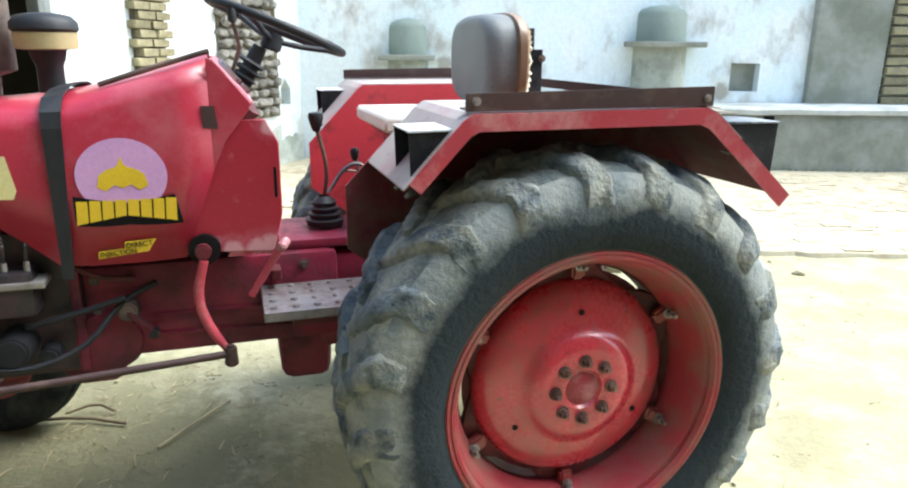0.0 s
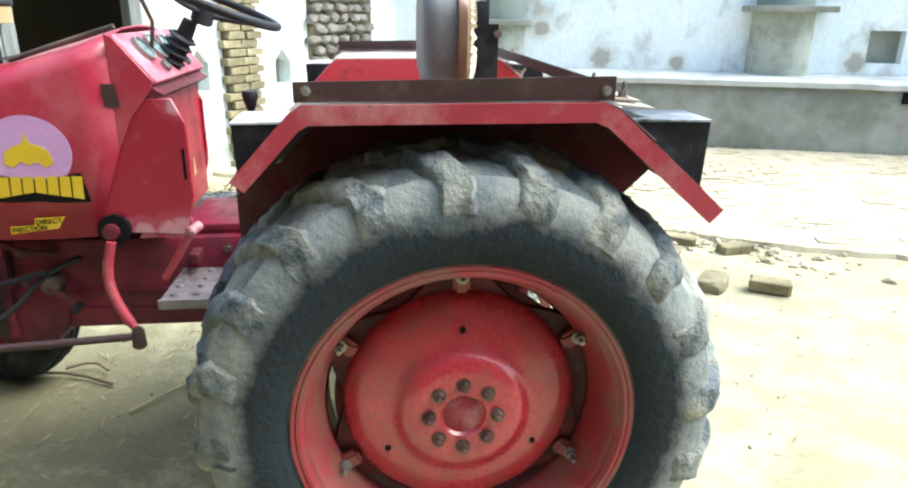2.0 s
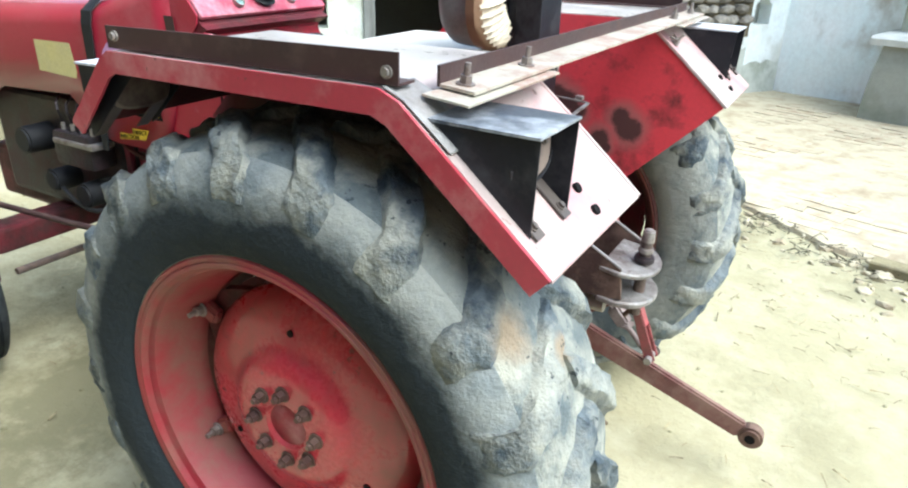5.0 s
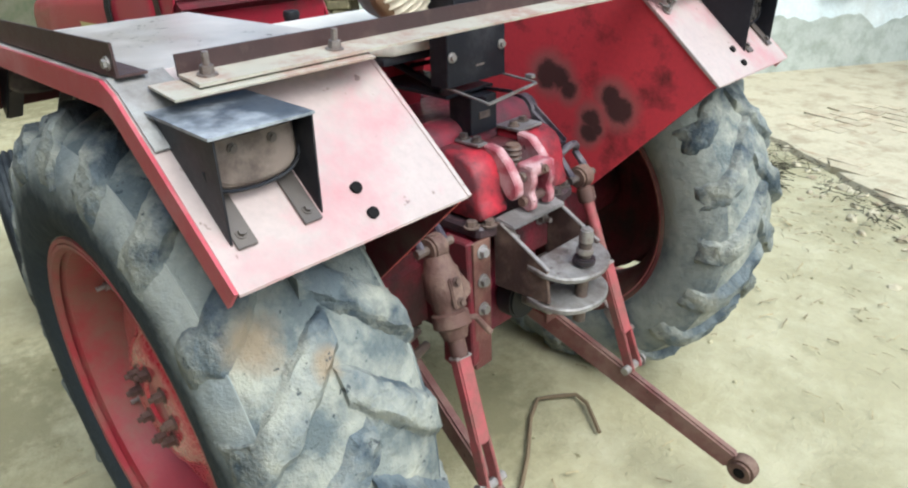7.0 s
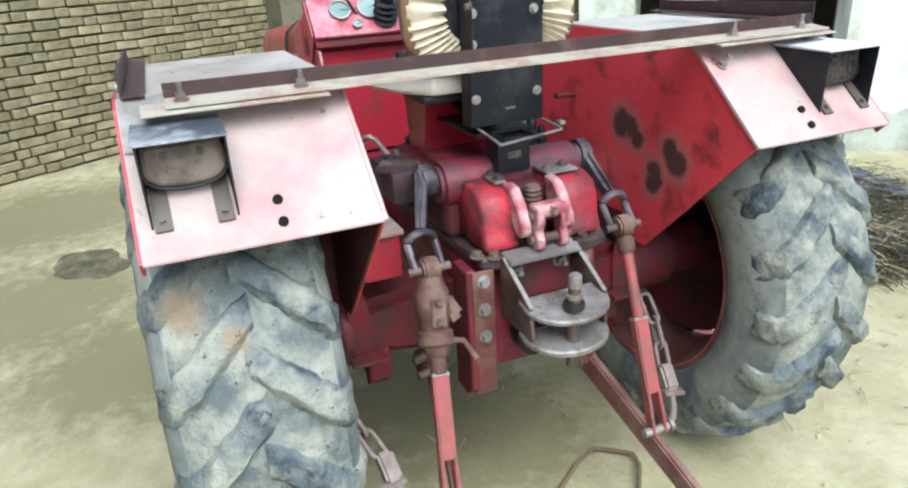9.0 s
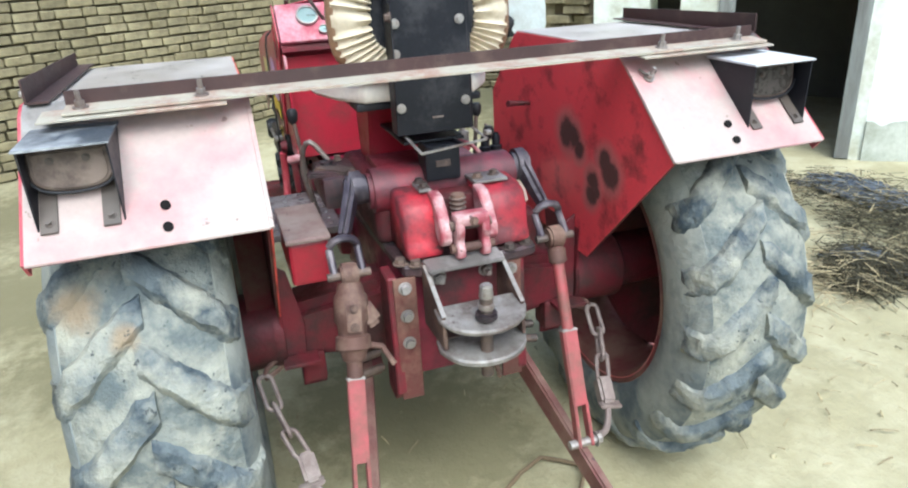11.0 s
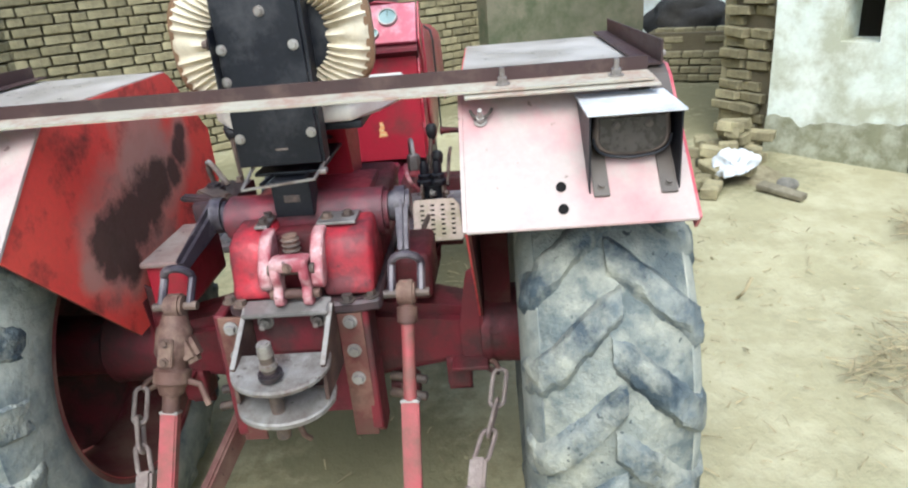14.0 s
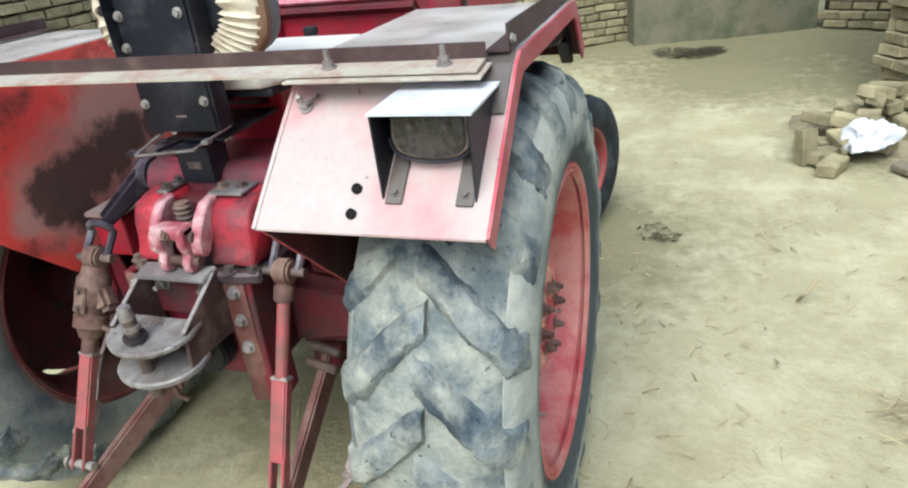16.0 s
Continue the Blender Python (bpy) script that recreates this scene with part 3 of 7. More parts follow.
edge = jag(EDGE, 0.08, 0.05)
pv = bmesh.new()
top, low, back = [], [], []
for x, y in edge:
    low.append(pv.verts.new((x, y, -0.02)))
    top.append(pv.verts.new((x + 0.012, y + 0.02, 0.024 + 0.008 * noise.noise((x * 4, y * 4, 2)))))
rows = [top]
for k in range(1, 13):
    rows.append([pv.verts.new((x + 0.375 * d, y + 0.927 * d, 0.035 + 0.015 * noise.noise((x * 1.3 + d, y * 1.3 + d * 2, 5))))
                 for (x, y), d in ((p, 0.05 + 9.0 * (k / 12) ** 2) for p in edge)])
for A, B in zip([low] + rows, rows):
    for k in range(len(A) - 1):
        pv.faces.new((A[k], A[k + 1], B[k + 1], B[k]))
pavement = part("pavement", pv, PAVING, smooth=40)
tagged(pavement, "dusty old brick paving with a broken edge", "pavement", kind="structure")


# ---- walls ----
def along(p, q):
    """Pose whose x runs from p to q on the ground, with y to the left of it."""
    d = Vector((q[0] - p[0], q[1] - p[1]))
    return pose(p[0], p[1], 0, 0, 0, math.degrees(math.atan2(d.y, d.x))), d.length


def wall(name, p, q, thick, high, material, openings=(), label="", rough=0.012):
    """A wall from p to q, its face on that line and its body to the left. openings: (from, to, low, high) right through."""
    m, length = along(p, q)
    xs = sorted({0, length, *(v for o in openings for v in o[:2])})
    zs = sorted({-0.1, high, *(v for o in openings for v in o[2:])})

    def refine(v, step):
        out = []
        for a, c in zip(v, v[1:]):
            k = max(1, int((c - a) / step))
            out += [a + (c - a) * j / k for j in range(k)]
        return out + [v[-1]]
    xs, zs = refine(xs, 0.3), refine(zs, 0.3)
    b = bmesh.new()
    grid = {}

    def vert(i, j, k):
        if (i, j, k) not in grid:
            x, z = xs[i], zs[j]
            o = rough * noise.noise((x * 1.7 + p[0], z * 1.7, k + p[1]))
            grid[i, j, k] = b.verts.new(m @ Vector((x, (thick if k else 0) + o, z)))
        return grid[i, j, k]

    def solid(i, j):
        if not (0 <= i < len(xs) - 1 and 0 <= j < len(zs) - 1):
            return False
        x, z = (xs[i] + xs[i + 1]) / 2, (zs[j] + zs[j + 1]) / 2
        return not any(o[0] < x < o[1] and o[2] < z < o[3] for o in openings)
    for i in range(len(xs) - 1):
        for j in range(len(zs) - 1):
            if not solid(i, j):
                continue
            for k in (0, 1):
                b.faces.new([vert(i, j, k), vert(i + 1, j, k), vert(i + 1, j + 1, k), vert(i, j + 1, k)])
            for (di, dj), (u, v) in {(-1, 0): ((i, j), (i, j + 1)), (1, 0): ((i + 1, j), (i + 1, j + 1)), (0, -1): ((i, j), (i + 1, j)), (0, 1): ((i, j + 1), (i + 1, j + 1))}.items():
                if not solid(i + di, j + dj):
                    b.faces.new([vert(*u, 0), vert(*v, 0), vert(*v, 1), vert(*u, 1)])
    w = part(name, b, material, smooth=50)
    return tagged(w, label, "wall", kind="structure"), m


# low plastered platform in front of the white house
PL0, PLD = Vector((1.0, 6.42, 0)), Vector((0.955, -0.296, 0))
PLN = Vector((0.296, 0.955, 0))
PLM = pose(PL0.x, PL0.y, 0, 0, 0, math.degrees(math.atan2(PLD.y, PLD.x)))
b = bmesh.new()
prof = [(0.0, -0.1), (0.0, 0.2), (0.02, 0.5), (0.03, 0.74), (0.10, 0.80), (0.4, 0.81), (0.74, 0.82)]
ring = []
for k in range(60):
    s = 14.0 * k / 59
    ring.append([b.verts.new(PLM @ Vector((s + 0.12 * max(0, z) ** 2 * (k == 0), d + 0.02 * noise.noise((s, z * 2, 3)), z))) for d, z in prof])
for A, B in zip(ring, ring[1:]):
    for k in range(len(prof) - 1):
        b.faces.new((A[k], A[k + 1], B[k + 1], B[k]))
b.faces.new(ring[0])
plat = tagged(part("wall_platform", b, CEMENT, smooth=50), "low grey cement platform wall, damp stained at its foot", "wall", kind="structure")
b = bmesh.new()
ring = []
for k in range(60):
    s = 14.06 * k / 59 - 0.04
    o = 0.012 * noise.noise((s * 2, 5, 3))
    ring.append([b.verts.new(PLM @ Vector((s, d + o, z + o))) for d, z in ((-0.03, 0.76), (-0.035, 0.82), (0.0, 0.845), (0.74, 0.86), (0.74, 0.76))])
for A, B in zip(ring, ring[1:]):
    for k in range(5):
        b.faces.new((A[k], A[(k + 1) % 5], B[(k + 1) % 5], B[k]))
b.faces.new(ring[0]), b.faces.new(ring[-1])
tagged(part("trim_coping", b, CEMENT_TOP, smooth=50), "pale cement coping on the platform wall", "coping", kind="structure")

for s_ in (1.45, 4.955):
    bm = box(s_ - 0.06, s_ + 0.06, -0.012, 0.03, 0.615, 0.735, 0)
    bm.transform(PLM)
    part("drain_hole", bm, INK, plat, "black square drain hole")
HC = PL0 + PLN * 0.75


def on_house(s, d=0.0, z=0.0):
    """A point on the white house's front: s along it, d in front of it."""
    return HC + PLD * s - PLN * d + Vector((0, 0, z))


hp, hq = on_house(-1.2), on_house(12.5)
white_wall, HM = wall("wall_house_front", hp[:2], hq[:2], 0.35, 4.6, HOUSEWASH, label="tall whitewashed house wall with stains and small niches",
                      openings=((5.88, 6.28, 1.0, 1.38),))
NICHES = ((0.37, 0.60, 0.80, 1.19), (1.53, 1.78, 0.78, 1.15), (3.42, 3.68, 0.80, 1.14))
side_wall, SM = wall("wall_return", (-2.11, 4.17), hp[:2], 0.3, 4.2, WHITEWASH, label="whitewashed side wall of the yard", openings=NICHES)
door_wall, _ = wall("wall_door_side", (-3.75, 2.7), (-2.11, 4.17), 0.3, 3.4, DOORWASH, label="whitewashed wall with a doorway, bare and damp at its foot",
     openings=((1.05, 2.12, -0.1, 2.05), (0.48, 0.74, 0.86, 1.26)))


for m_, owner, niches in ((HM, white_wall, ((5.88, 6.28, 1.0, 1.38),)), (SM, side_wall, NICHES)):
    for x0, x1, z0, z1 in niches:
        bm = box(x0 - 0.05, x1 + 0.05, 0.17, 0.2, z0 - 0.05, z1 + 0.05, 0)
        bm.transform(m_)
        part("niche_back", bm, CEMENT, owner)
        if owner is side_wall:
            # pointed arch
            for xa in (x0, x1):
                bm = prism([(xa, z1 - 0.13), (xa, z1), ((x0 + x1) / 2, z1)], 0.004, 0.16, bev=0)
                bm.transform(m_)
                part("niche_arch", bm, WHITEWASH, owner)


# long run and height are unseen, added to block sky light on the left
YL0, YL1 = (5.5, -3.95), (-4.25, -3.62)
wall("wall_yard_left", YL0, YL1, 0.3, 5.0, MORTAR, label="old brick wall closing the yard, mostly unseen, tall to block sky")


def plaster_foot(m_, owner, s0, s1, z0, seed, skin=None):
    """Bare grey plaster where the whitewash has come off at the wall's foot, with a ragged upper edge."""
    b = bmesh.new()
    k_n = max(6, int((s1 - s0) / 0.02))
    lo, hi = [], []
    for k in range(k_n + 1):
        x = s0 + (s1 - s0) * k / k_n
        top = z0 + 0.14 * noise.noise((x * 1.6, seed, 0)) + 0.07 * noise.noise((x * 5, seed, 3)) + 0.025 * noise.noise((x * 13, seed, 5))
        lo.append(b.verts.new(m_ @ Vector((x, -0.018, -0.05))))
        hi.append(b.verts.new(m_ @ Vector((x, -0.014, max(0.03, top)))))
    for k in range(k_n):
        b.faces.new((lo[k], lo[k + 1], hi[k + 1], hi[k]))
    ob = part("bare_plaster", b, skin or FOOT, owner, "bare damp plaster")
    md_ = ob.modifiers.new("thickness", "SOLIDIFY")
    md_.thickness, md_.offset = 0.012, 0


plaster_foot(along((-3.75, 2.7), (-2.11, 4.17))[0], door_wall, 0.0, 1.04, 0.28, 2.0, OLIVE)
plaster_foot(SM, side_wall, 0.0, 0.78, 0.3, 4.0)
plaster_foot(SM, side_wall, 1.23, 3.36, 0.5, 6.0)
plaster_foot(SM, side_wall, 3.36, 3.95, 0.4, 8.0)


# engaged half-round pillars with a shelf on the house front
def house_pillar(s, w, z0, shelf, top, label):
    e = thing("wall_pillar", label, "pillar", kind="structure")
    c = on_house(s)
    ang = math.atan2(PLD.y, PLD.x)

    def ring_(r, z, bm, n=14):
        return [bm.verts.new(c + Vector((math.cos(ang + math.pi + math.pi * k / n) * r * 1.0, math.sin(ang + math.pi + math.pi * k / n) * r, z))) for k in range(n + 1)]

    def shell(stations):
        bm = bmesh.new()
        rings = [ring_(r, z, bm) for r, z in stations]
        for A, B in zip(rings, rings[1:]):
            for k in range(len(A) - 1):
                bm.faces.new((A[k], A[k + 1], B[k + 1], B[k]))
        bm.faces.new(rings[0]), bm.faces.new(rings[-1])
        return bm
    part("shaft", shell([(w / 2, z0), (w / 2 * 0.99, shelf - 0.02)]), PIER, e, smooth=40)
    part("upper_shaft", shell([(w * 0.46, shelf + 0.05), (w * 0.45, top - 0.1), (w * 0.40, top - 0.04), (w * 0.25, top), (0.01, top + 0.02)]), GREEN_PLASTER, e, "greenish weathered upper shaft", smooth=40)
    bm = bmesh.new()
    box(-w * 0.68, w * 0.68, -w * 0.62, 0.0, shelf - 0.02, shelf + 0.05, 0.012, bm)
    bm.transform(Matrix.Translation(c) @ Matrix.Rotation(ang, 4, "Z"))
    part("shelf", bm, CEMENT, e, "projecting grey slab")
    return e


house_pillar(3.68, 0.72, 0.85, 1.60, 2.10, "pale plaster pillar with a projecting slab on the white house")
house_pillar(0.27, 0.55, 0.85, 1.40, 1.9, "greyish plaster pillar with a narrow slab on the white house")

# bare grey pier and a slatted brick stretch at the end of the house
bm = bmesh.new()
a = on_house(5.72)
box(0, 1.0, -0.10, 0.2, 0.8, 4.2, 0.02, bm)
bm.transform(Matrix.Translation(a) @ Matrix.Rotation(math.atan2(PLD.y, PLD.x), 4, "Z"))
tagged(part("wall_pier", bm, CEMENT), "bare grey cement pier beside the white house front", "pier", kind="structure")
for k in range(16):
    bm = bmesh.new()
    box(0.0, 2.2, -0.13 - 0.02 * (k % 2), 0.1, 0.86 + k * 0.13, 0.96 + k * 0.13, 0.012, bm)
    bm.transform(Matrix.Translation(on_house(6.74)) @ Matrix.Rotation(math.atan2(PLD.y, PLD.x), 4, "Z"))
    part("course", bm, BRICK, white_wall)

# door frame, dark room behind the doorway
DM, _ = along((-3.75, 2.7), (-2.11, 4.17))
door = thing("door_1", "open doorway with a weathered grey wooden frame", "door frame", kind="structure")
for x0, x1, z0, z1, nm in ((1.05, 1.15, 0, 2.05, "jamb"), (2.02, 2.12, 0, 2.05, "jamb"), (1.15, 2.02, 1.95, 2.05, "lintel")):
    bm = box(x0, x1, -0.03, 0.14, z0, z1, 0.008)
    bm.transform(DM)
    part(nm, bm, WOOD, door)
# unseen room shell; its dark walls stand in for the gloom inside
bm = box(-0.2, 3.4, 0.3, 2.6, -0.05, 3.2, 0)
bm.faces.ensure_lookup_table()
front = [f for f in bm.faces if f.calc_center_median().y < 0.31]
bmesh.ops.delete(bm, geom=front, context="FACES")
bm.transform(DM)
tagged(part("wall_room", bm, GLOOM), "dark-walled room behind the doorway", "room wall", kind="structure")

# brick strip and rubble pier on the side wall
RM, RLEN = along((-2.11, 4.17), hp[:2])
brick_me = []
for v in range(5):
    random.seed(40 + v)
    bb = box(-0.115, 0.115, -0.055, 0.055, -0.035, 0.035, 0.008, seg=1)
    for q in bb.verts:
        q.co += Vector((random.uniform(-1, 1) * 0.007, random.uniform(-1, 1) * 0.005, random.uniform(-1, 1) * 0.004))
    me = bpy.data.meshes.new("brick")
    bb.to_mesh(me)
    bb.free()
    me.materials.append(BRICK)
    brick_me.append(me)


def brick_at(m, parent, k, sx=1.0):
    ob = new("brick", brick_me[k % 5])
    ob.parent = parent
    ob.matrix_world = m @ Matrix.Diagonal((sx, 1, 1, 1))
    return ob


strip = thing("wall_brick_strip", "exposed brick strip in the whitewashed side wall", "brick pier", kind="structure")
part("core", (lambda q: (q.transform(RM), q)[1])(box(0.79, 1.22, -0.03, 0.1, 0, 3.4, 0)), MORTAR, strip)
random.seed(5)
for r in range(38):
    for c in range(2):
        brick_at(RM @ pose(0.89 + c * 0.235 + (0.03 if r % 2 else -0.03), -0.03 + random.uniform(-0.012, 0.006), 0.06 + r * 0.083, 0, 0, random.uniform(-3, 3)), strip, r + c, 0.95)

rubble = thing("wall_rubble", "broken rubble stone stretch of the side wall", "rubble wall", kind="structure")
part("core", (lambda q: (q.transform(RM), q)[1])(box(2.1, 3.35, -0.02, 0.1, 0.68, 2.3, 0)), MORTAR, rubble)
stones = []
for v in range(6):
    random.seed(90 + v)
    bb = bmesh.new()
    bmesh.ops.create_icosphere(bb, subdivisions=1, radius=0.11)
    for q in bb.verts:
        q.co *= random.uniform(0.8, 1.15)
        q.co.y *= 0.6
        q.co.z *= 0.58
        q.co.x *= 1.2
    me = bpy.data.meshes.new("stone")
    bb.to_mesh(me)
    bb.free()
    me.materials.append(STONE)
    stones.append(me)
random.seed(6)
for r in range(6, 19):
    for c in range(7):
        x = 2.15 + c * 0.2 + (0.1 if r % 2 else 0) + random.uniform(-0.04, 0.04)
        if x > 3.3:
            continue
        ob = new("stone", stones[random.randrange(6)])
        ob.parent = rubble
        ob.matrix_world = RM @ pose(x, -0.03 + random.uniform(-0.03, 0.01), 0.06 + r * 0.116, random.uniform(-12, 12), random.uniform(-14, 14), random.uniform(-20, 20))


# ---- the tractor: forward is -x, its right side is +y ----
tractor = thing("tractor", "old red farm tractor with large worn rear tyres, parked on soil", "tractor")
AX = 0.652


def rear_wheel(s):
    """s: -1 left, 1 right."""
    yc, yd = 0.740 * s, 0.725 * s
    # offsets across the tyre from its middle plane, with radii
    prof = [(0.150, 0.392), (0.166, 0.402), (0.178, 0.425), (0.185, 0.455), (0.186, 0.485), (0.183, 0.516), (0.176, 0.548), (0.164, 0.576), (0.148, 0.597), (0.122, 0.609), (0.06, 0.622), (0.0, 0.626)]
    rim_prof = [(0.159, 0.383), (0.171, 0.391), (0.172, 0.399), (0.164, 0.404), (0.154, 0.398), (0.146, 0.378), (0.120, 0.366), (0.075, 0.360), (0.05, 0.345), (-0.05, 0.340), (-0.075, 0.360), (-0.14, 0.380), (-0.158, 0.398), (-0.164, 0.396)]
    rim_in = [(o, r - 0.012) for o, r in rim_prof[::-1]]
    wheel = part("rear_wheel", lathe([(o * s, r) for o, r in rim_prof + rim_in], 96, (0, yc, AX), closed=True), RED_RIM if s < 0 else RIM_LIT, tractor, "dusty red steel rim", smooth=40)
    full = [(-o, r) for o, r in prof] + [(o, r) for o, r in prof[::-1][1:]]
    part("tyre", lathe(full, 120, (0, yc, AX)), RUBBER, wheel, "dusty worn black rubber tyre", smooth=60)
    side = [(0.168, 0.4045), (0.181, 0.425), (0.1885, 0.455), (0.1895, 0.485), (0.187, 0.512)]
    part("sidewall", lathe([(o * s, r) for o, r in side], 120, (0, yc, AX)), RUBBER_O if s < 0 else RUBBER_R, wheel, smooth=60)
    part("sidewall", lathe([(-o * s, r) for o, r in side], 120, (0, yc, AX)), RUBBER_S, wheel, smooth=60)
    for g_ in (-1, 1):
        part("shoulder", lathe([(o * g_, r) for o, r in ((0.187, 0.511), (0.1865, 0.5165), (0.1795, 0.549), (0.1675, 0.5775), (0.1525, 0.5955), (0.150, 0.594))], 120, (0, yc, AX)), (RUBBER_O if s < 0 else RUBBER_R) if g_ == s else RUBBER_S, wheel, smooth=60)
    random.seed(11 + s)
    count = 20
    # the lug's run: offset, base radius, outward lean and height, from the middle over the shoulder
    run = [(o, 0.626 - 1.15 * o * o, 0.0, 0.016 + 0.012 * j / 10) for j, o in ((j, -0.012 + 0.0127 * j) for j in range(11))]
    run += [(0.132, 0.604, 0.42, 0.026), (0.144, 0.598, 0.58, 0.022), (0.154, 0.589, 0.70, 0.018), (0.1625, 0.578, 0.79, 0.015), (0.169, 0.566, 0.86, 0.013), (0.175, 0.553, 0.91, 0.011), (0.180, 0.538, 0.94, 0.008), (0.1845, 0.520, 0.97, 0.001)]
    first = radians(17.5 if s < 0 else 22.6)
    for side_ in (-1, 1):
        for k in range(count):
            bm = bmesh.new()
            base = first + 2 * math.pi * (k + (0.5 if side_ != s else 0)) / count
            stations = []
            worn = random.uniform(0.75, 1.1)
            for j, (o, r, lean, hgt) in enumerate(run):
                f = j / (len(run) - 1)
                w = side_ * o
                hgt = hgt * (worn + (1 - worn) * max(0, f - 0.4))
                ang = base - 0.245 * min(1, f / 0.72) ** 1.12
                half = 0.0335 * (1.0 + 0.22 * f) * (0.86 + 0.14 * min(1, f * 6))
                up_r = math.sqrt(1 - lean * lean)
                sec = []
                for dt, up in ((-1.6, -0.1), (-1.18, 0.30), (-0.98, 0.84), (-0.70, 1.0), (0.0, 1.02), (0.70, 1.0), (0.97, 0.80), (1.12, 0.28), (1.45, -0.1)):
                    jit = 0.009 * noise.noise((ang * 9, w * 34, s * 5.0 + dt)) + 0.008 * noise.noise((ang * 30, w * 90, s * 3.0 + dt * 2)) + random.uniform(-0.0015, 0.001)
                    h = hgt * up + (jit if up > 0 else -0.003)
                    rr = r + h * up_r
                    ww = w + side_ * h * lean
                    t = ang + dt * half * (1 + 0.24 * noise.noise((k * 3.1 + side_, f * 9, dt))) / 0.64
                    sec.append(bm.verts.new((rr * math.cos(t), yc + ww, AX + rr * math.sin(t))))
                stations.append(sec)
            for A, B in zip(stations, stations[1:]):
                for q in range(8):
                    bm.faces.new((A[q], A[q + 1], B[q + 1], B[q]))
            bm.faces.new(stations[0]), bm.faces.new(stations[-1][::-1])
            part("lug", bm, LUG, wheel, smooth=42)
    inner = [(-0.166, 0.4045), (-0.171, 0.394), (-0.162, 0.386), (-0.145, 0.3685), (-0.135, 0.3655), (-0.075, 0.3475), (-0.05, 0.3265), (0.03, 0.3265)]
    # dark linings paint the shade inside the wheel
    part("rim_inside", lathe([(o * s, r) for o, r in inner], 64, (0, yc, AX)), RIM_BACK, wheel, "inner side with shade put into its paint, dusty", smooth=40)
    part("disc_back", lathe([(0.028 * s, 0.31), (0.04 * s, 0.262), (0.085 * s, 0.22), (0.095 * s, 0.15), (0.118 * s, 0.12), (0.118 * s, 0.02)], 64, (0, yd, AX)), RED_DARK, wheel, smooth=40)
    # dished disc bolted to the rim at six lugs
    bm = bmesh.new()
    rings = []
    n = 72
    plate = [(0.03, lambda t: 0.320 + 0.030 * math.cos(6 * (t - math.pi / 2))), (0.042, lambda t: 0.314 + 0.030 * math.cos(6 * (t - math.pi / 2))), (0.045, lambda t: 0.262)]
    for o, rf in plate:
        rings.append([bm.verts.new((rf(t) * math.cos(t), yd + s * o, AX + rf(t) * math.sin(t))) for t in (2 * math.pi * k / n for k in range(n))])
    for A, B in zip(rings, rings[1:]):
        for k in range(n):
            bm.faces.new((A[k], A[(k + 1) % n], B[(k + 1) % n], B[k]))
    # dark red carries the shadow on the recessed plate
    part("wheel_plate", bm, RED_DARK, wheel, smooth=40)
    dish = [(0.044, 0.288), (0.060, 0.284), (0.078, 0.270), (0.090, 0.245), (0.098, 0.212), (0.103, 0.180), (0.108, 0.163), (0.12, 0.152), (0.129, 0.14), (0.134, 0.12), (0.135, 0.112), (0.135, 0.056), (0.127, 0.050), (0.125, 0.001)]
    part("wheel_disc", lathe([(o * s, r) for o, r in dish], 72, (0, yd, AX)), DISC, wheel, "glossy dished red disc", smooth=40)
    part("hub_cap", lathe([(0.126 * s, 0.049), (0.1285 * s, 0.046), (0.1285 * s, 0.001)], 32, (0, yd, AX)), RED_WORN, wheel, "grimy hub centre", smooth=40)
    for k in range(8):
        t = 2 * math.pi * k / 8
        part("wheel_nut", bolt((0.083 * math.cos(t), yd + s * 0.135, AX + 0.083 * math.sin(t)), (0, s, 0), 0.0125, 0.017, 0.012), RUST, wheel)
    for k in range(3):
        t = math.pi / 2 + 2 * math.pi * k / 3
        part("disc_hole", rod((0.208 * math.cos(t), yd + s * 0.09, AX + 0.208 * math.sin(t)), (0.208 * math.cos(t), yd + s * 0.1015, AX + 0.208 * math.sin(t)), 0.008, n=12), INK, wheel)
    for k in range(6):
        t = math.pi / 2 + math.pi * k / 3
        c, d = math.cos(t), math.sin(t)
        bm = bar((0.29 * c, yd + s * 0.06, AX + 0.29 * d), (0.36 * c, yd + s * 0.06, AX + 0.36 * d), 0.04, 0.03, up=(0, 1, 0), bev=0.008)
        lug = part("rim_clamp", bm, RED_RIM, wheel)
        part("clamp_bolt", bolt((0.333 * c, yd + s * 0.075, AX + 0.333 * d), (0, s, 0), 0.012, 0.014, 0.022), STEEL, lug)
    # brake drum and axle flange
    part("drum", lathe([(s * -0.26, 0.02), (s * -0.26, 0.11), (s * -0.1, 0.115), (s * -0.08, 0.09), (s * 0.1, 0.09), (s * 0.1, 0.01)], 40, (0, yd, AX)), RED_DARK, wheel, smooth=40)
    return wheel


rear_wheel(-1)
rear_wheel(1)

FPROF = [(-0.485, 1.238), (-0.36, 1.374), (-0.335, 1.390), (0.275, 1.394), (0.312, 1.378), (0.564, 1.160)]


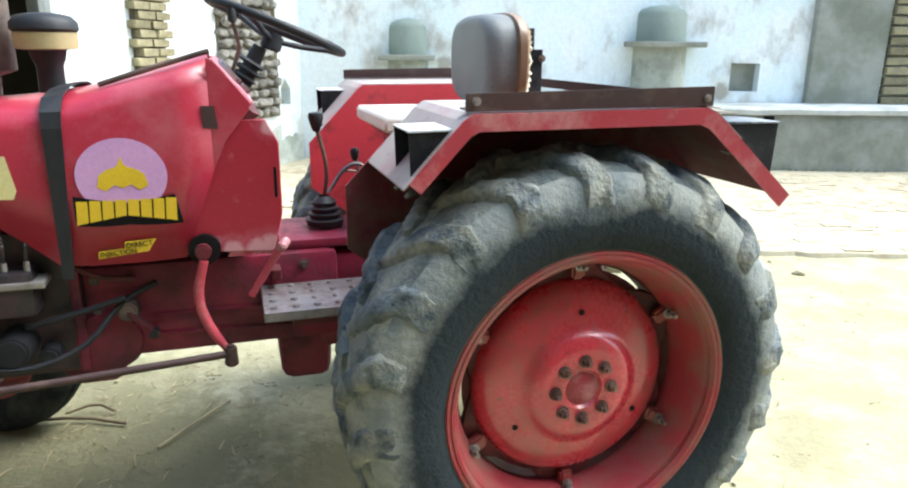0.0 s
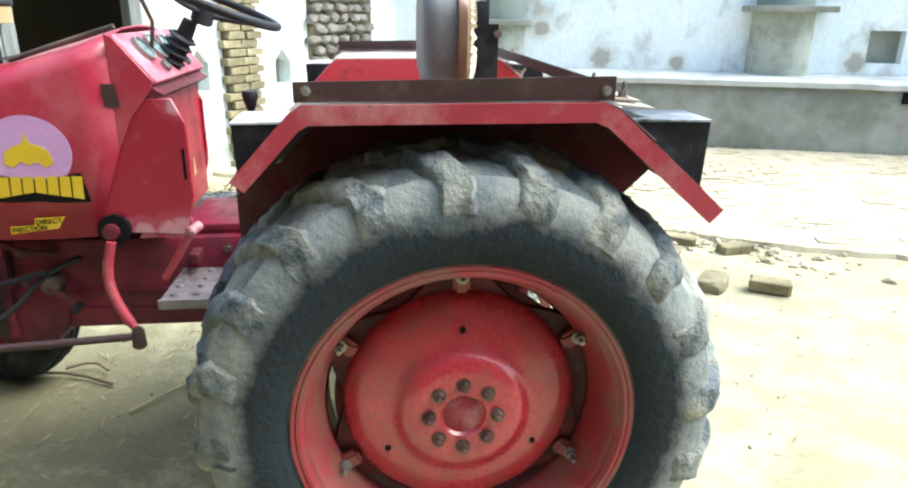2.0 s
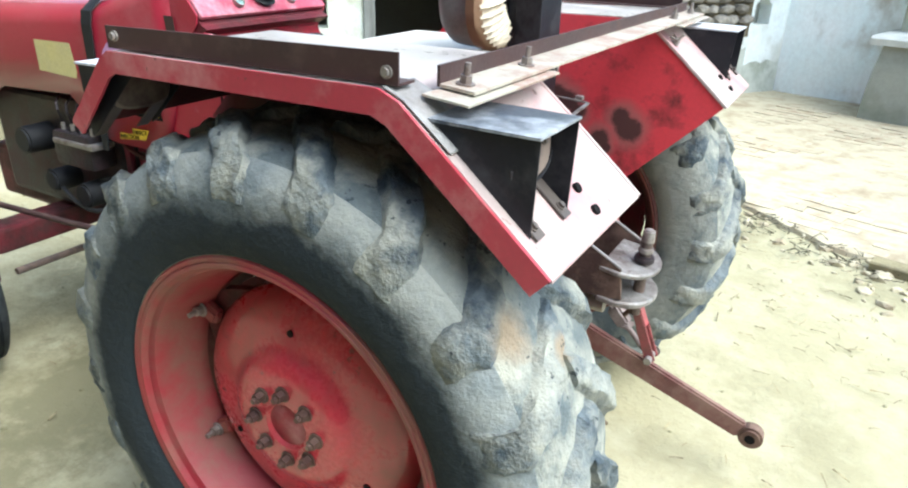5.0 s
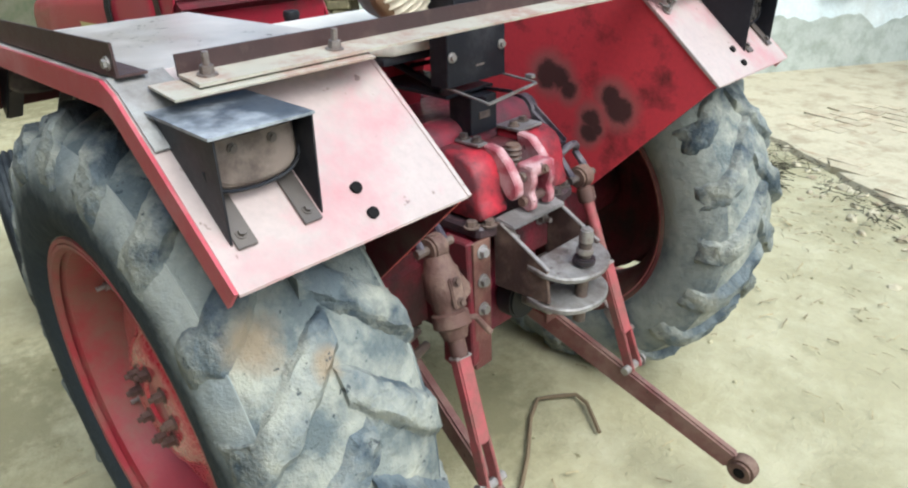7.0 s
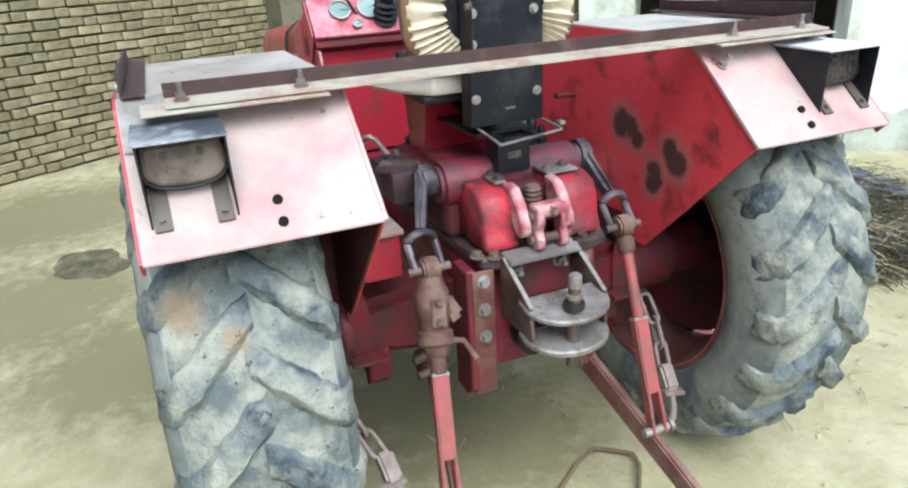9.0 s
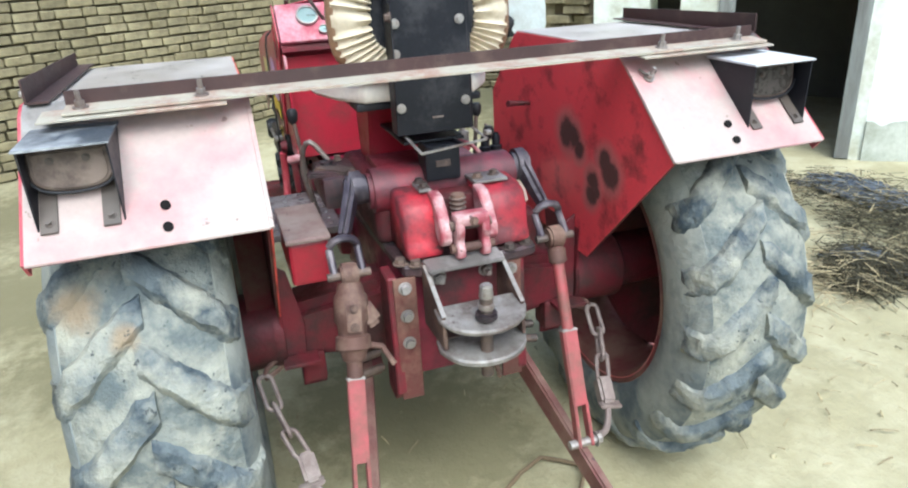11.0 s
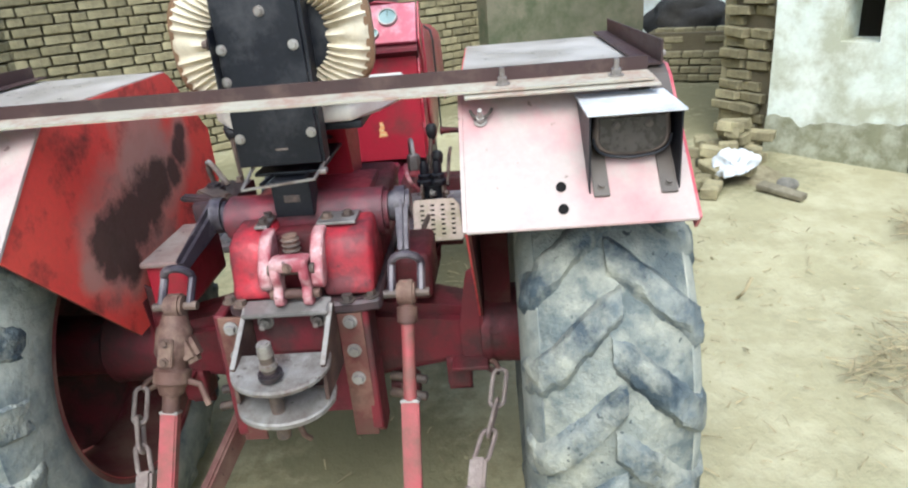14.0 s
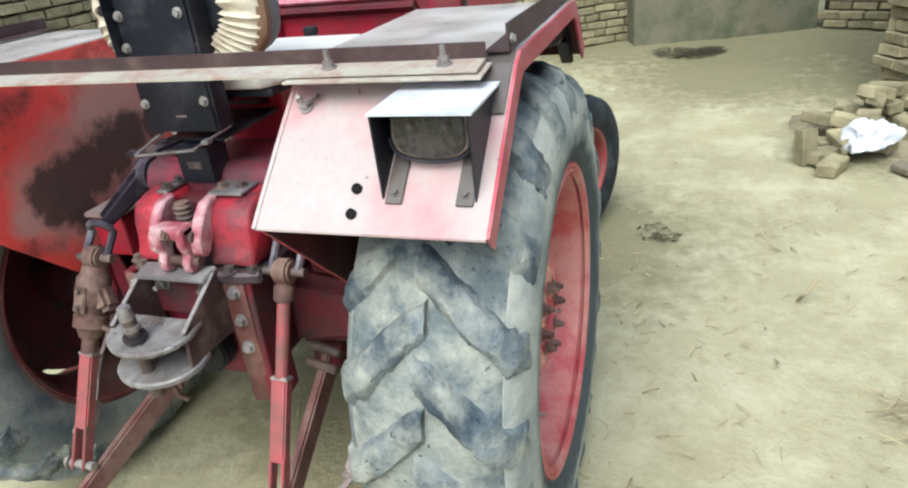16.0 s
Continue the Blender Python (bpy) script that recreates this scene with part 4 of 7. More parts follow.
def sheet(profile, y0, y1, thick, bm=None):
    """A bent sheet that follows profile in x, z, from y0 to y1."""
    b = bm or bmesh.new()
    up = [[b.verts.new((x, y, z)) for x, z in profile] for y in (y0, y1)]
    dn = [[b.verts.new((x, y, z - thick)) for x, z in profile] for y in (y0, y1)]
    for k in range(len(profile) - 1):
        b.faces.new((up[0][k], up[0][k + 1], up[1][k + 1], up[1][k]))
        b.faces.new((dn[0][k], dn[1][k], dn[1][k + 1], dn[0][k + 1]))
        for q in (0, 1):
            b.faces.new((up[q][k], dn[q][k], dn[q][k + 1], up[q][k + 1]))
    for k in (0, -1):
        b.faces.new((up[0][k], up[1][k], dn[1][k], dn[0][k]))
    return b


def lamp_box(parent, s, front):
    """A black sheet hood with a lamp on the fender's slope; front: on the front slope."""
    g = -1 if front else 1
    y0, y1 = (0.697 if s > 0 else 0.717) * s, 0.862 * s

    def X(x):
        return x if g > 0 else -x * 0.97 + 0.03
    tip = 0.525
    bm = prism([(X(0.350), 1.352), (X(tip), 1.350), (X(tip), 1.354), (X(0.345), 1.357)], min(y0, y1) - 0.006, abs(y1 - y0) + 0.012, bev=0)
    # white tops paint the sky light on these black hoods
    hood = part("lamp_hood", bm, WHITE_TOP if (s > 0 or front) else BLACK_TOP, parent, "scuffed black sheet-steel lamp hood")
    for y in (y0, y1):
        a = min(y, y - 0.003 * s)
        part("hood_side", prism([(X(0.35), 1.350), (X(tip - 0.002), 1.350), (X(0.517), 1.203), (X(0.500), 1.214)], a, 0.003, bev=0), BLACK, hood)
    for y in (y0 + 0.02 * s, y1 - 0.02 * s):
        part("foot", bar((X(0.440), y, 1.2745), (X(0.527), y, 1.2000), 0.030, 0.004, up=(1 * g, 0, 1), bev=0.001), LAMPGREY, hood)
        part("foot_bolt", bolt((X(0.512), y, 1.2140), (0.858 * g, 0, 1), 0.006, 0.005), LAMPGREY, hood)
    yc = (y0 + y1) / 2
    face = [(yc - 0.070, 1.344), (yc - 0.072, 1.300)] + [(yc - 0.072 * math.cos(t) ** 0.7, 1.300 - 0.040 * math.sin(t) ** 0.8) for t in (math.pi / 2 * k / 7 for k in range(1, 7))] + [(yc, 1.259)]
    face += [(2 * yc - y, z) for y, z in face[-2::-1]]
    xa, xf = sorted((X(0.430), X(0.482)))
    lamp = part("lamp", prism(face, xa, xf - xa, axis="x", bev=0.006), LAMPBROWN, hood, "dusty brown lamp with a rounded lower edge", smooth=40)
    xf = X(0.482)
    lens = [(yc + (y - yc) * 0.86, 1.304 + (z - 1.304) * 0.80) for y, z in face]
    part("lens", prism(lens, min(xf, xf + 0.003 * g), 0.003, axis="x", bev=0.001), DARKGLASS if s > 0 else LAMPBROWN, lamp, "dark dusty lamp lens")
    part("bezel", tube([(xf, y, z) for y, z in face[1:-1]], 0.0028, 6), BLACK, lamp, smooth=50)
    for y in (-0.03, 0.03):
        part("screw", bolt((xf + 0.003 * g, yc + y, 1.322), (g, 0, 0), 0.005, 0.003), LAMPGREY, lamp)
    return hood


def fender(s):
    red_in = RED_R if s > 0 else RED_L
    yi, yo = 0.461, 0.886
    inner = [(-0.56, 1.16), (-0.36, 1.37), (-0.335, 1.386), (0.275, 1.390), (0.312, 1.374), (0.405, 1.292), (0.514, 1.199), (0.558, 1.156), (0.165, 0.765), (-0.30, 0.78), (-0.56, 0.98)]
    f = part("fender", prism(inner, (yi - 0.004) * s if s > 0 else -yi, 0.004, bev=0), red_in, tractor, "red fender with faded pink slopes and worn inner panel")
    y0, y1 = sorted((yi * s, yo * s))
    part("top_sheet", sheet(FPROF[2:4], y0, y1, 0.004), TOP, f, "weathered greyish fender top")
    part("rear_slope", sheet([(0.276, 1.394), (0.312, 1.378), (0.41, 1.296), (0.518, 1.2025), (0.566, 1.160)], y0, y1, 0.004), PINK, f, "chalky faded pink sheet")
    part("front_slope", sheet([(-0.495, 1.228), (-0.36, 1.374), (-0.336, 1.390)], y0, y1, 0.004), PINK, f)
    # dark maroon underside and tyre side
    part("tyre_side", prism(inner, (yi + 0.001 if s > 0 else -yi - 0.0065), 0.0055, bev=0), DARK_MAROON, f, "dark maroon side towards the tyre")
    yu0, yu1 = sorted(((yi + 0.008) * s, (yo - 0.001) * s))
    part("underside", sheet([(-0.487, 1.225), (-0.357, 1.368), (-0.334, 1.385), (0.274, 1.389), (0.309, 1.373), (0.407, 1.290), (0.515, 1.197), (0.561, 1.156)], yu0, yu1, 0.003), DARK_MAROON, f)
    # rolled outer edge
    lip_up = [(x, z + 0.001) for x, z in FPROF]
    off = [(-0.457, 1.216), (-0.342, 1.340), (-0.322, 1.351), (0.262, 1.354), (0.290, 1.342), (0.536, 1.130)]
    bm = prism(lip_up + off[::-1], (yo if s > 0 else -yo - 0.006), 0.006, bev=0.0)
    part("edge", bm, RED_FADED, f, "faded red folded edge")
    part("inner_fold", prism([(0.314, 1.379), (0.412, 1.2975), (0.520, 1.204), (0.568, 1.161), (0.562, 1.155), (0.512, 1.198), (0.404, 1.292), (0.306, 1.374)], (yi - 0.008) if s > 0 else -yi - 0.001, 0.009, bev=0.001), PINK, f)
    for hx, hz in ((0.504, 1.2155), (0.540, 1.184)):
        part("drilled_hole", rod((hx - 0.003, 0.643 * s, hz - 0.003), (hx + 0.0045, 0.643 * s, hz + 0.0032), 0.0095, n=14), INK, f)
    # side rail: upright angle iron along the outer edge
    bm = prism([(-0.35, 1.394), (0.302, 1.398), (0.302, 1.446), (-0.35, 1.434)], (0.872 * s if s > 0 else -0.876), 0.004, bev=0.0)
    rail = part("side_rail", bm, ANGLE, f, "dark brown angle iron")
    part("rail_flange", box(-0.35, 0.302, *sorted((0.832 * s, 0.8715 * s)), 1.3975, 1.4015, 0), ANGLE, rail)
    for x in (-0.325, 0.283):
        part("rail_bolt", bolt((x, 0.8765 * s, 1.417), (0, s, 0), 0.007, 0.005), STEEL, rail)
    # mud-proof bracket under the sheet
    for x in (-0.16, 0.16):
        part("stiffener", box(x - 0.025, x + 0.025, *sorted((0.8 * s, 0.88 * s)), 1.366, 1.386, 0.002), TOP, f)
    # support post and shield below the inner panel
    part("support", prism([(-0.06, 0.56), (0.09, 0.56), (0.12, 0.84), (-0.12, 0.84)], (yi - 0.006 if s > 0 else -yi - 0.002), 0.008, bev=0.0), RED_DARK, f)
    part("mud_shield", box(0.052, 0.060, *sorted(((yi + 0.008) * s, 0.543 * s)), 0.62, 1.10, 0.002), DARK_MAROON, f, "dark red panel beside the tyre")
    lamp_box(f, s, False)
    lamp_box(f, s, True)
    # grey patch at the corner where the rails meet
    part("corner_plate", sheet([(0.28, 1.3975), (0.316, 1.3815), (0.396, 1.316)], *sorted((0.80 * s, 0.884 * s)), 0.002), LAMPGREY if s > 0 else CORNER, f)
    return f


fender(-1)
fender(1)

# cross rail behind the seat
cross = part("cross_rail", prism([(0.3215, 1.389), (0.3262, 1.389), (0.3262, 1.421), (0.3215, 1.421)], -0.80, 1.64, bev=0), ANGLE, tractor, "dark brown angle iron across both fenders")
bm = bmesh.new()
prism([(0.3264, 1.3885), (0.387, 1.3825), (0.387, 1.3875), (0.3264, 1.3935)], -0.80, 1.64, bev=0, bm=bm)
part("rail_flange", bm, BEIGE, cross, "beige lower flange")
for y0, y1 in ((-0.845, -0.50), (0.47, 0.85)):
    part("packing_strip", prism([(0.322, 1.3815), (0.402, 1.3735), (0.4025, 1.3775), (0.3225, 1.3855)], y0, y1 - y0, bev=0.0005), BEIGE, cross)
for y in (-0.77, -0.545, 0.547, 0.772):
    part("rail_bolt", bolt((0.354, y, 1.3905), (0.12, 0, 1), 0.0105, 0.012, 0.022), STEEL, cross)
cb = part("corner_bolt", bolt((0.379, 0.498, 1.3245), (0.65, 0, 0.76), 0.0095, 0.012, 0.024), STEEL, cross)
part("clip", tube([(0.366, 0.478, 1.345), (0.382, 0.484, 1.336), (0.388, 0.500, 1.333), (0.380, 0.516, 1.338), (0.366, 0.522, 1.346)], 0.0035, 6, smooth_pts=1), LAMPGREY, cb, smooth=50)

# hood: half sections swept from nose to dashboard
def hood_section(bm, x, half, zb, zs, zt):
    ys = [(-half, zb), (-half - 0.004, (zb + zs) / 2), (-half, zs), (-half + 0.012, zs + (zt - zs) * 0.45), (-half + 0.05, zt - 0.012), (-half * 0.5, zt + 0.004), (0, zt + 0.01)]
    pts = ys + [(-y, z) for y, z in ys[-2::-1]]
    return [bm.verts.new((x + dx, y, z)) for (y, z), dx in zip(pts, [0] * len(pts))]


bm = bmesh.new()
secs = []
for x, half, zb, zs, zt in ((-2.30, 0.245, 0.93, 1.16, 1.28), (-2.26, 0.265, 0.88, 1.22, 1.315), (-1.9, 0.278, 1.05, 1.275, 1.345), (-1.48, 0.282, 1.07, 1.305, 1.375), (-1.40, 0.282, 1.005, 1.31, 1.382), (-1.33, 0.282, 0.94, 1.315, 1.39), (-1.25, 0.282, 0.932, 1.33, 1.403), (-1.1, 0.282, 0.932, 1.375, 1.447), (-1.0, 0.282, 0.937, 1.405, 1.477), (-0.905, 0.282, 1.19, 1.435, 1.507)):
    secs.append(hood_section(bm, x, half, zb, zs, zt))
for A, B in zip(secs, secs[1:]):
    for k in range(len(A) - 1):
        bm.faces.new((A[k], A[k + 1], B[k + 1], B[k]))
bm.faces.new(secs[0])
hood = part("hood", bm, RED_HOOD, tractor, "glossy red bonnet with stickers and a black strap", smooth=35)
md = hood.modifiers.new("thickness", "SOLIDIFY")
md.thickness, md.offset = 0.006, -1
# rear cheeks of the hood, up to the dashboard
for s in (-1, 1):
    part("cheek", prism([(-0.9055, 1.19), (-0.9055, 1.500), (-0.885, 1.492), (-0.795, 1.378), (-0.80, 1.355), (-0.866, 1.275)], (0.276 if s > 0 else -0.282), 0.006, bev=0.001), RED_HOOD, hood)
    xr = -0.722 if s < 0 else -0.80
    part("cowl_side", prism([(-1.05, 0.95), (-0.95, 1.25), (-0.85, 1.33), (xr - 0.033, 1.33), (xr, 1.26), (xr, 1.05), (xr - 0.03, 0.935)], (0.264 if s > 0 else -0.274), 0.010, bev=0.003), RED_COWL, hood)
    part("slot", box(xr - 0.02, xr - 0.011, *sorted((0.265 * s, 0.2755 * s)), 1.10, 1.19, 0.002), INK, hood)
part("cowl_back", prism([(-0.263, 0.935), (0.263, 0.935), (0.263, 1.345), (-0.263, 1.345)], -0.822, 0.012, axis="x", bev=0.003), RED, hood)
tag = part("sticker", prism([(0.090, 1.026), (0.126, 1.030), (0.122, 1.046), (0.112, 1.052), (0.117, 1.064), (0.109, 1.088), (0.098, 1.082), (0.100, 1.066), (0.093, 1.058), (0.096, 1.044)], -0.8102, 0.0014, axis="x", bev=0), TAG, hood, "small worn orange sticker")
for y, z, w in ((0.098, 1.034, 0.020), (0.102, 1.050, 0.008), (0.102, 1.072, 0.010)):
    part("sticker_mark", box(-0.8090, -0.8084, y, y + w, z, z + 0.006, 0), PALE_STICKER, tag)
dash_m = Matrix.Translation((-0.84, 0, 1.433)) @ Matrix.Rotation(math.atan2(0.12, 0.10), 4, "Y")
bm = box(-0.082, 0.082, -0.272, 0.272, -0.012, 0.006, 0.006)
bm.transform(dash_m)
dash = part("dashboard", bm, DASH_PINK, hood, "red dashboard with round dials")
part("dash_fill", prism([(-0.905, 1.47), (-0.79, 1.35), (-0.77, 1.34), (-0.90, 1.27)], -0.272, 0.544, bev=0), RED_DARK, dash)
for y, r, u in ((-0.16, 0.04, -0.02), (-0.05, 0.045, -0.02), (0.06, 0.04, -0.02), (0.17, 0.035, -0.02), (-0.11, 0.018, 0.045), (0.12, 0.018, 0.045)):
    bm = lathe([(0.0, r), (0.014, r), (0.014, r * 0.86), (0.008, r * 0.85)], 24, axis="z")
    bm.transform(dash_m @ Matrix.Translation((u, y, 0.006)))
    bez = part("bezel", bm, STEEL, dash, smooth=40)
    bm = rod((0, 0, 0.004), (0, 0, 0.009), r * 0.85, n=24)
    bm.transform(dash_m @ Matrix.Translation((u, y, 0.006)))
    part("dial", bm, GLASS_DIAL, dash)
    # dial needle
    bm = box(-0.001, 0.001, 0, r * 0.7, 0.0092, 0.0102, 0)
    bm.transform(dash_m @ Matrix.Translation((u, y, 0.006)) @ Matrix.Rotation(0.7 + y * 5, 4, "Z"))
    part("needle", bm, INK, dash)
# strap round the hood
pts = []
for y, z in ((-0.291, 0.90), (-0.291, 1.12), (-0.290, 1.317), (-0.282, 1.357), (-0.238, 1.389), (-0.141, 1.405), (0, 1.411)):
    pts.append((y, z))
pts = pts + [(-y, z) for y, z in pts[-2::-1]]
bm = bmesh.new()
ra = [bm.verts.new((-1.325 + (1.45 - z) * -0.0, y, z)) for y, z in pts]
rb = [bm.verts.new((-1.270 + (1.45 - z) * -0.05, y, z + 0.010 * (1 if abs(y) < 0.27 else 0))) for y, z in pts]
for k in range(len(pts) - 1):
    bm.faces.new((ra[k], ra[k + 1], rb[k + 1], rb[k]))
strap = part("strap", bm, DARK, hood, "black rubber strap")
md = strap.modifiers.new("thickness", "SOLIDIFY")
md.thickness, md.offset = 0.005, 1

# stickers on the left flank
SY = -0.2885


def sticker(name, pts, y, material, label="", parent=None):
    return part(name, prism(pts, y, 0.0012, bev=0), material, parent or hood, label)


cx, cz, rr = -1.147, 1.183, 0.113
disc = sticker("sticker", [(cx + rr * 1.03 * math.cos(t), cz + rr * 0.93 * math.sin(t)) for t in (2 * math.pi * k / 40 for k in range(40))], SY, LILAC, "round lilac and yellow sticker")
crown = [(-0.054, -0.022), (-0.048, 0.004), (-0.030, 0.016), (-0.012, 0.021), (-0.005, 0.028), (0, 0.044), (0.005, 0.028), (0.012, 0.021), (0.030, 0.016), (0.048, 0.004), (0.054, -0.022), (0.036, -0.032), (0.018, -0.018), (0.0, -0.026), (-0.018, -0.018), (-0.036, -0.032)]
sticker("emblem", [(cx + x * 1.2, cz + z * 1.25) for x, z in crown], SY - 0.0014, YELLOW, "yellow emblem", disc)
ban = []
for k in range(13):
    f = k / 12
    ban.append((-1.275 + 0.258 * f, 1.122 - 0.006 * f - 0.010 * math.sin(math.pi * f) + 0.022 * abs(f - 0.5)))
ban2 = [(x + 0.012 * (x > -1.1), z - 0.072 - 0.006 * math.cos((x + 1.145) * 12) + 0.028 * (1 - abs(x + 1.145) / 0.13)) for x, z in ban[::-1]]
shadow = [(x + 0.006, z - 0.012) for x, z in ban2]
sticker("banner_shadow", ban + shadow, SY - 0.0014, INK, "", disc)
sticker("banner", ban + ban2, SY - 0.0021, INK, "sticker band of yellow blocks edged in black", disc)
for k in range(8):
    x0, x1 = -1.272 + 0.0325 * k, -1.272 + 0.0325 * k + 0.0285
    sticker("block", [(x0 + 0.004, 1.119), (x1 + 0.003, 1.117), (x1, 1.052 + 0.022 * (1 - abs(x1 + 1.145) / 0.13)), (x0, 1.052 + 0.022 * (1 - abs(x0 + 1.145) / 0.13))], SY - 0.0034, YELLOW, "", disc)
lab = sticker("label", [(-1.232, 0.951), (-1.100, 0.966), (-1.078, 1.001), (-1.160, 0.997), (-1.163, 0.977), (-1.229, 0.973)], SY, YELLOW, "small yellow sticker with black print")
for text, x, z, size in (("DIRECT", -1.158, 0.9785, 0.021), ("INJECTION", -1.2265, 0.957, 0.0195)):
    cu = bpy.data.curves.new("print", "FONT")
    cu.body, cu.size, cu.extrude = text, size, 0.0006
    cu.materials.append(INK)
    t = new("print", cu)
    t.parent = lab
    t.matrix_world = Matrix.Translation((x, SY - 0.0012, z)) @ Matrix.Rotation(radians(90), 4, "X") @ Matrix.Rotation(radians(4), 4, "Z")
sticker("label", [(-1.62, 1.14), (-1.415, 1.132), (-1.405, 1.155), (-1.42, 1.248), (-1.62, 1.245)], SY, PALE_STICKER, "pale yellow worn label")
sticker("scuff", [(-0.925, 1.31), (-0.885, 1.305), (-0.892, 1.37), (-0.93, 1.37)], -0.2875, ANGLE, "dark square mark")
# strip of bent trim on the hood's back edge
part("hood_trim", tube([(-1.19, -0.2, 1.425), (-1.05, -0.21, 1.470), (-0.93, -0.22, 1.507), (-0.895, -0.22, 1.517)], 0.008), GREASE, hood)

# pre-cleaner and silencer above the hood
cl = part("air_cleaner", lathe([(1.370, 0.036), (1.470, 0.036), (1.490, 0.045), (1.515, 0.05)], 28, (-1.345, 0.0, 0), axis="z"), DARK, tractor, "black air intake with a beige band", smooth=40)
part("band", lathe([(1.515, 0.05), (1.518, 0.082), (1.562, 0.084), (1.565, 0.08)], 32, (-1.345, 0.0, 0), axis="z"), BANDBEIGE, cl, "beige plastic band", smooth=40)
part("cap", lathe([(1.565, 0.082), (1.572, 0.09), (1.592, 0.088), (1.610, 0.072), (1.618, 0.03), (1.619, 0.0)], 32, (-1.345, 0.0, 0), axis="z"), DARK, cl, smooth=40)
part("silencer", lathe([(1.36, 0.025), (1.44, 0.03), (1.455, 0.075), (1.90, 0.075), (1.93, 0.03), (2.1, 0.028), (2.1, 0.022)], 28, (-1.52, 0.06, 0), axis="z"), GREASE, tractor, "black exhaust silencer", smooth=40)

# steering column and wheel
col = part("steering_column", tube([(-0.87, 0, 1.33), (-0.80, 0, 1.43), (-0.745, 0, 1.53)], [0.032, 0.03, 0.022], 16), DARK, tractor, "black steering column with rubber bellows", smooth=40)
for k in range(7):
    p = Vector((-0.855, 0, 1.355)).lerp(Vector((-0.775, 0, 1.48)), k / 6)
    bm = lathe([(-0.008, 0.034), (0.0, 0.046), (0.008, 0.034)], 20, axis="z")
    bm.transform(Matrix.Translation(p) @ Vector((0.55, 0, 0.83)).to_track_quat("Z", "Y").to_matrix().to_4x4())
    part("bellows", bm, DARK, col, smooth=40)
SWM = Matrix.Translation((-0.69, 0, 1.59)) @ Vector((0.36, 0, 0.93)).to_track_quat("Z", "Y").to_matrix().to_4x4()
bm = tube([(0.215 * math.cos(t), 0.215 * math.sin(t), 0) for t in (2 * math.pi * k / 48 for k in range(48))], 0.0135, 10, closed=True)
bm.transform(SWM)
sw = part("steering_wheel", bm, DARK, tractor, "black steering wheel with three spokes", smooth=40)
for k in range(3):
    t = 2 * math.pi * k / 3 + 0.6
    bm = tube([(0, 0, -0.045), (0.09 * math.cos(t), 0.09 * math.sin(t), -0.03), (0.21 * math.cos(t), 0.21 * math.sin(t), 0)], 0.009, 8)
    bm.transform(SWM)
    part("spoke", bm, DARK, sw, smooth=40)
bm = rod((0, 0, -0.075), (0, 0, -0.02), 0.034, 0.03, 20, bev=0.006)
bm.transform(SWM)
part("boss", bm, DARK, sw, smooth=40)
part("throttle_lever", tube([(-0.85, -0.08, 1.41), (-0.81, -0.16, 1.53), (-0.825, -0.20, 1.60)], 0.006), GREASE, col)
part("throttle_knob", rod((-0.825, -0.2, 1.595), (-0.827, -0.202, 1.635), 0.014, 0.011, bev=0.004), DARK, col, smooth=40)

# engine, gearbox and belly castings
part("engine", box(-2.15, -1.3, -0.2, 0.2, 0.58, 1.02, 0.02), ENGINE, tractor, "dark greasy engine block")
part("gearbox", box(-1.32, -0.55, -0.185, 0.185, 0.60, 0.90, 0.03), CASING, tractor, "grimy red gearbox casting", smooth=40)
part("gearbox_cover", box(-0.80, -0.3, -0.16, 0.16, 0.90, 0.932, 0.012), CASING, tractor, smooth=40)
part("transmission", box(-0.62, 0.25, -0.145, 0.145, 0.54, 0.875, 0.03), CASING, tractor, "grimy red rear transmission housing", smooth=40)
part("belly", prism([(-0.755, 0.62), (-0.745, 0.45), (-0.72, 0.428), (-0.60, 0.425), (-0.58, 0.45), (-0.57, 0.62)], -0.12, 0.24, bev=0.012), CASING, tractor)
part("sump", prism([(-1.42, 0.60), (-1.36, 0.52), (-1.24, 0.52), (-1.19, 0.61)], -0.17, 0.34, bev=0.012), CASING, tractor)
part("clutch_housing_rib", box(-1.335, -1.305, -0.215, 0.215, 0.585, 0.93, 0.008), CASING, tractor)
part("side_seam", box(-1.3, -0.6, -0.189, 0.189, 0.715, 0.728, 0.003), CASING, tractor)
pump = part("injection_pump", box(-1.62, -1.40, -0.30, -0.2, 0.80, 0.93, 0.02), ENGINE, tractor, "dark engine-side pump with bright fittings", smooth=40)
part("pump_top", box(-1.60, -1.37, -0.31, -0.22, 0.885, 0.905, 0.006), STEEL, pump)
for k in range(4):
    part("fitting", rod((-1.58 + 0.055 * k, -0.27, 0.92), (-1.58 + 0.055 * k, -0.27, 0.955), 0.008, n=8), STEEL, pump)
    part("pipe", tube([(-1.58 + 0.055 * k, -0.27, 0.96), (-1.57 + 0.055 * k, -0.29, 1.02), (-1.62 + 0.07 * k, -0.24, 1.05)], 0.005, smooth_pts=1), ENGINE, pump)
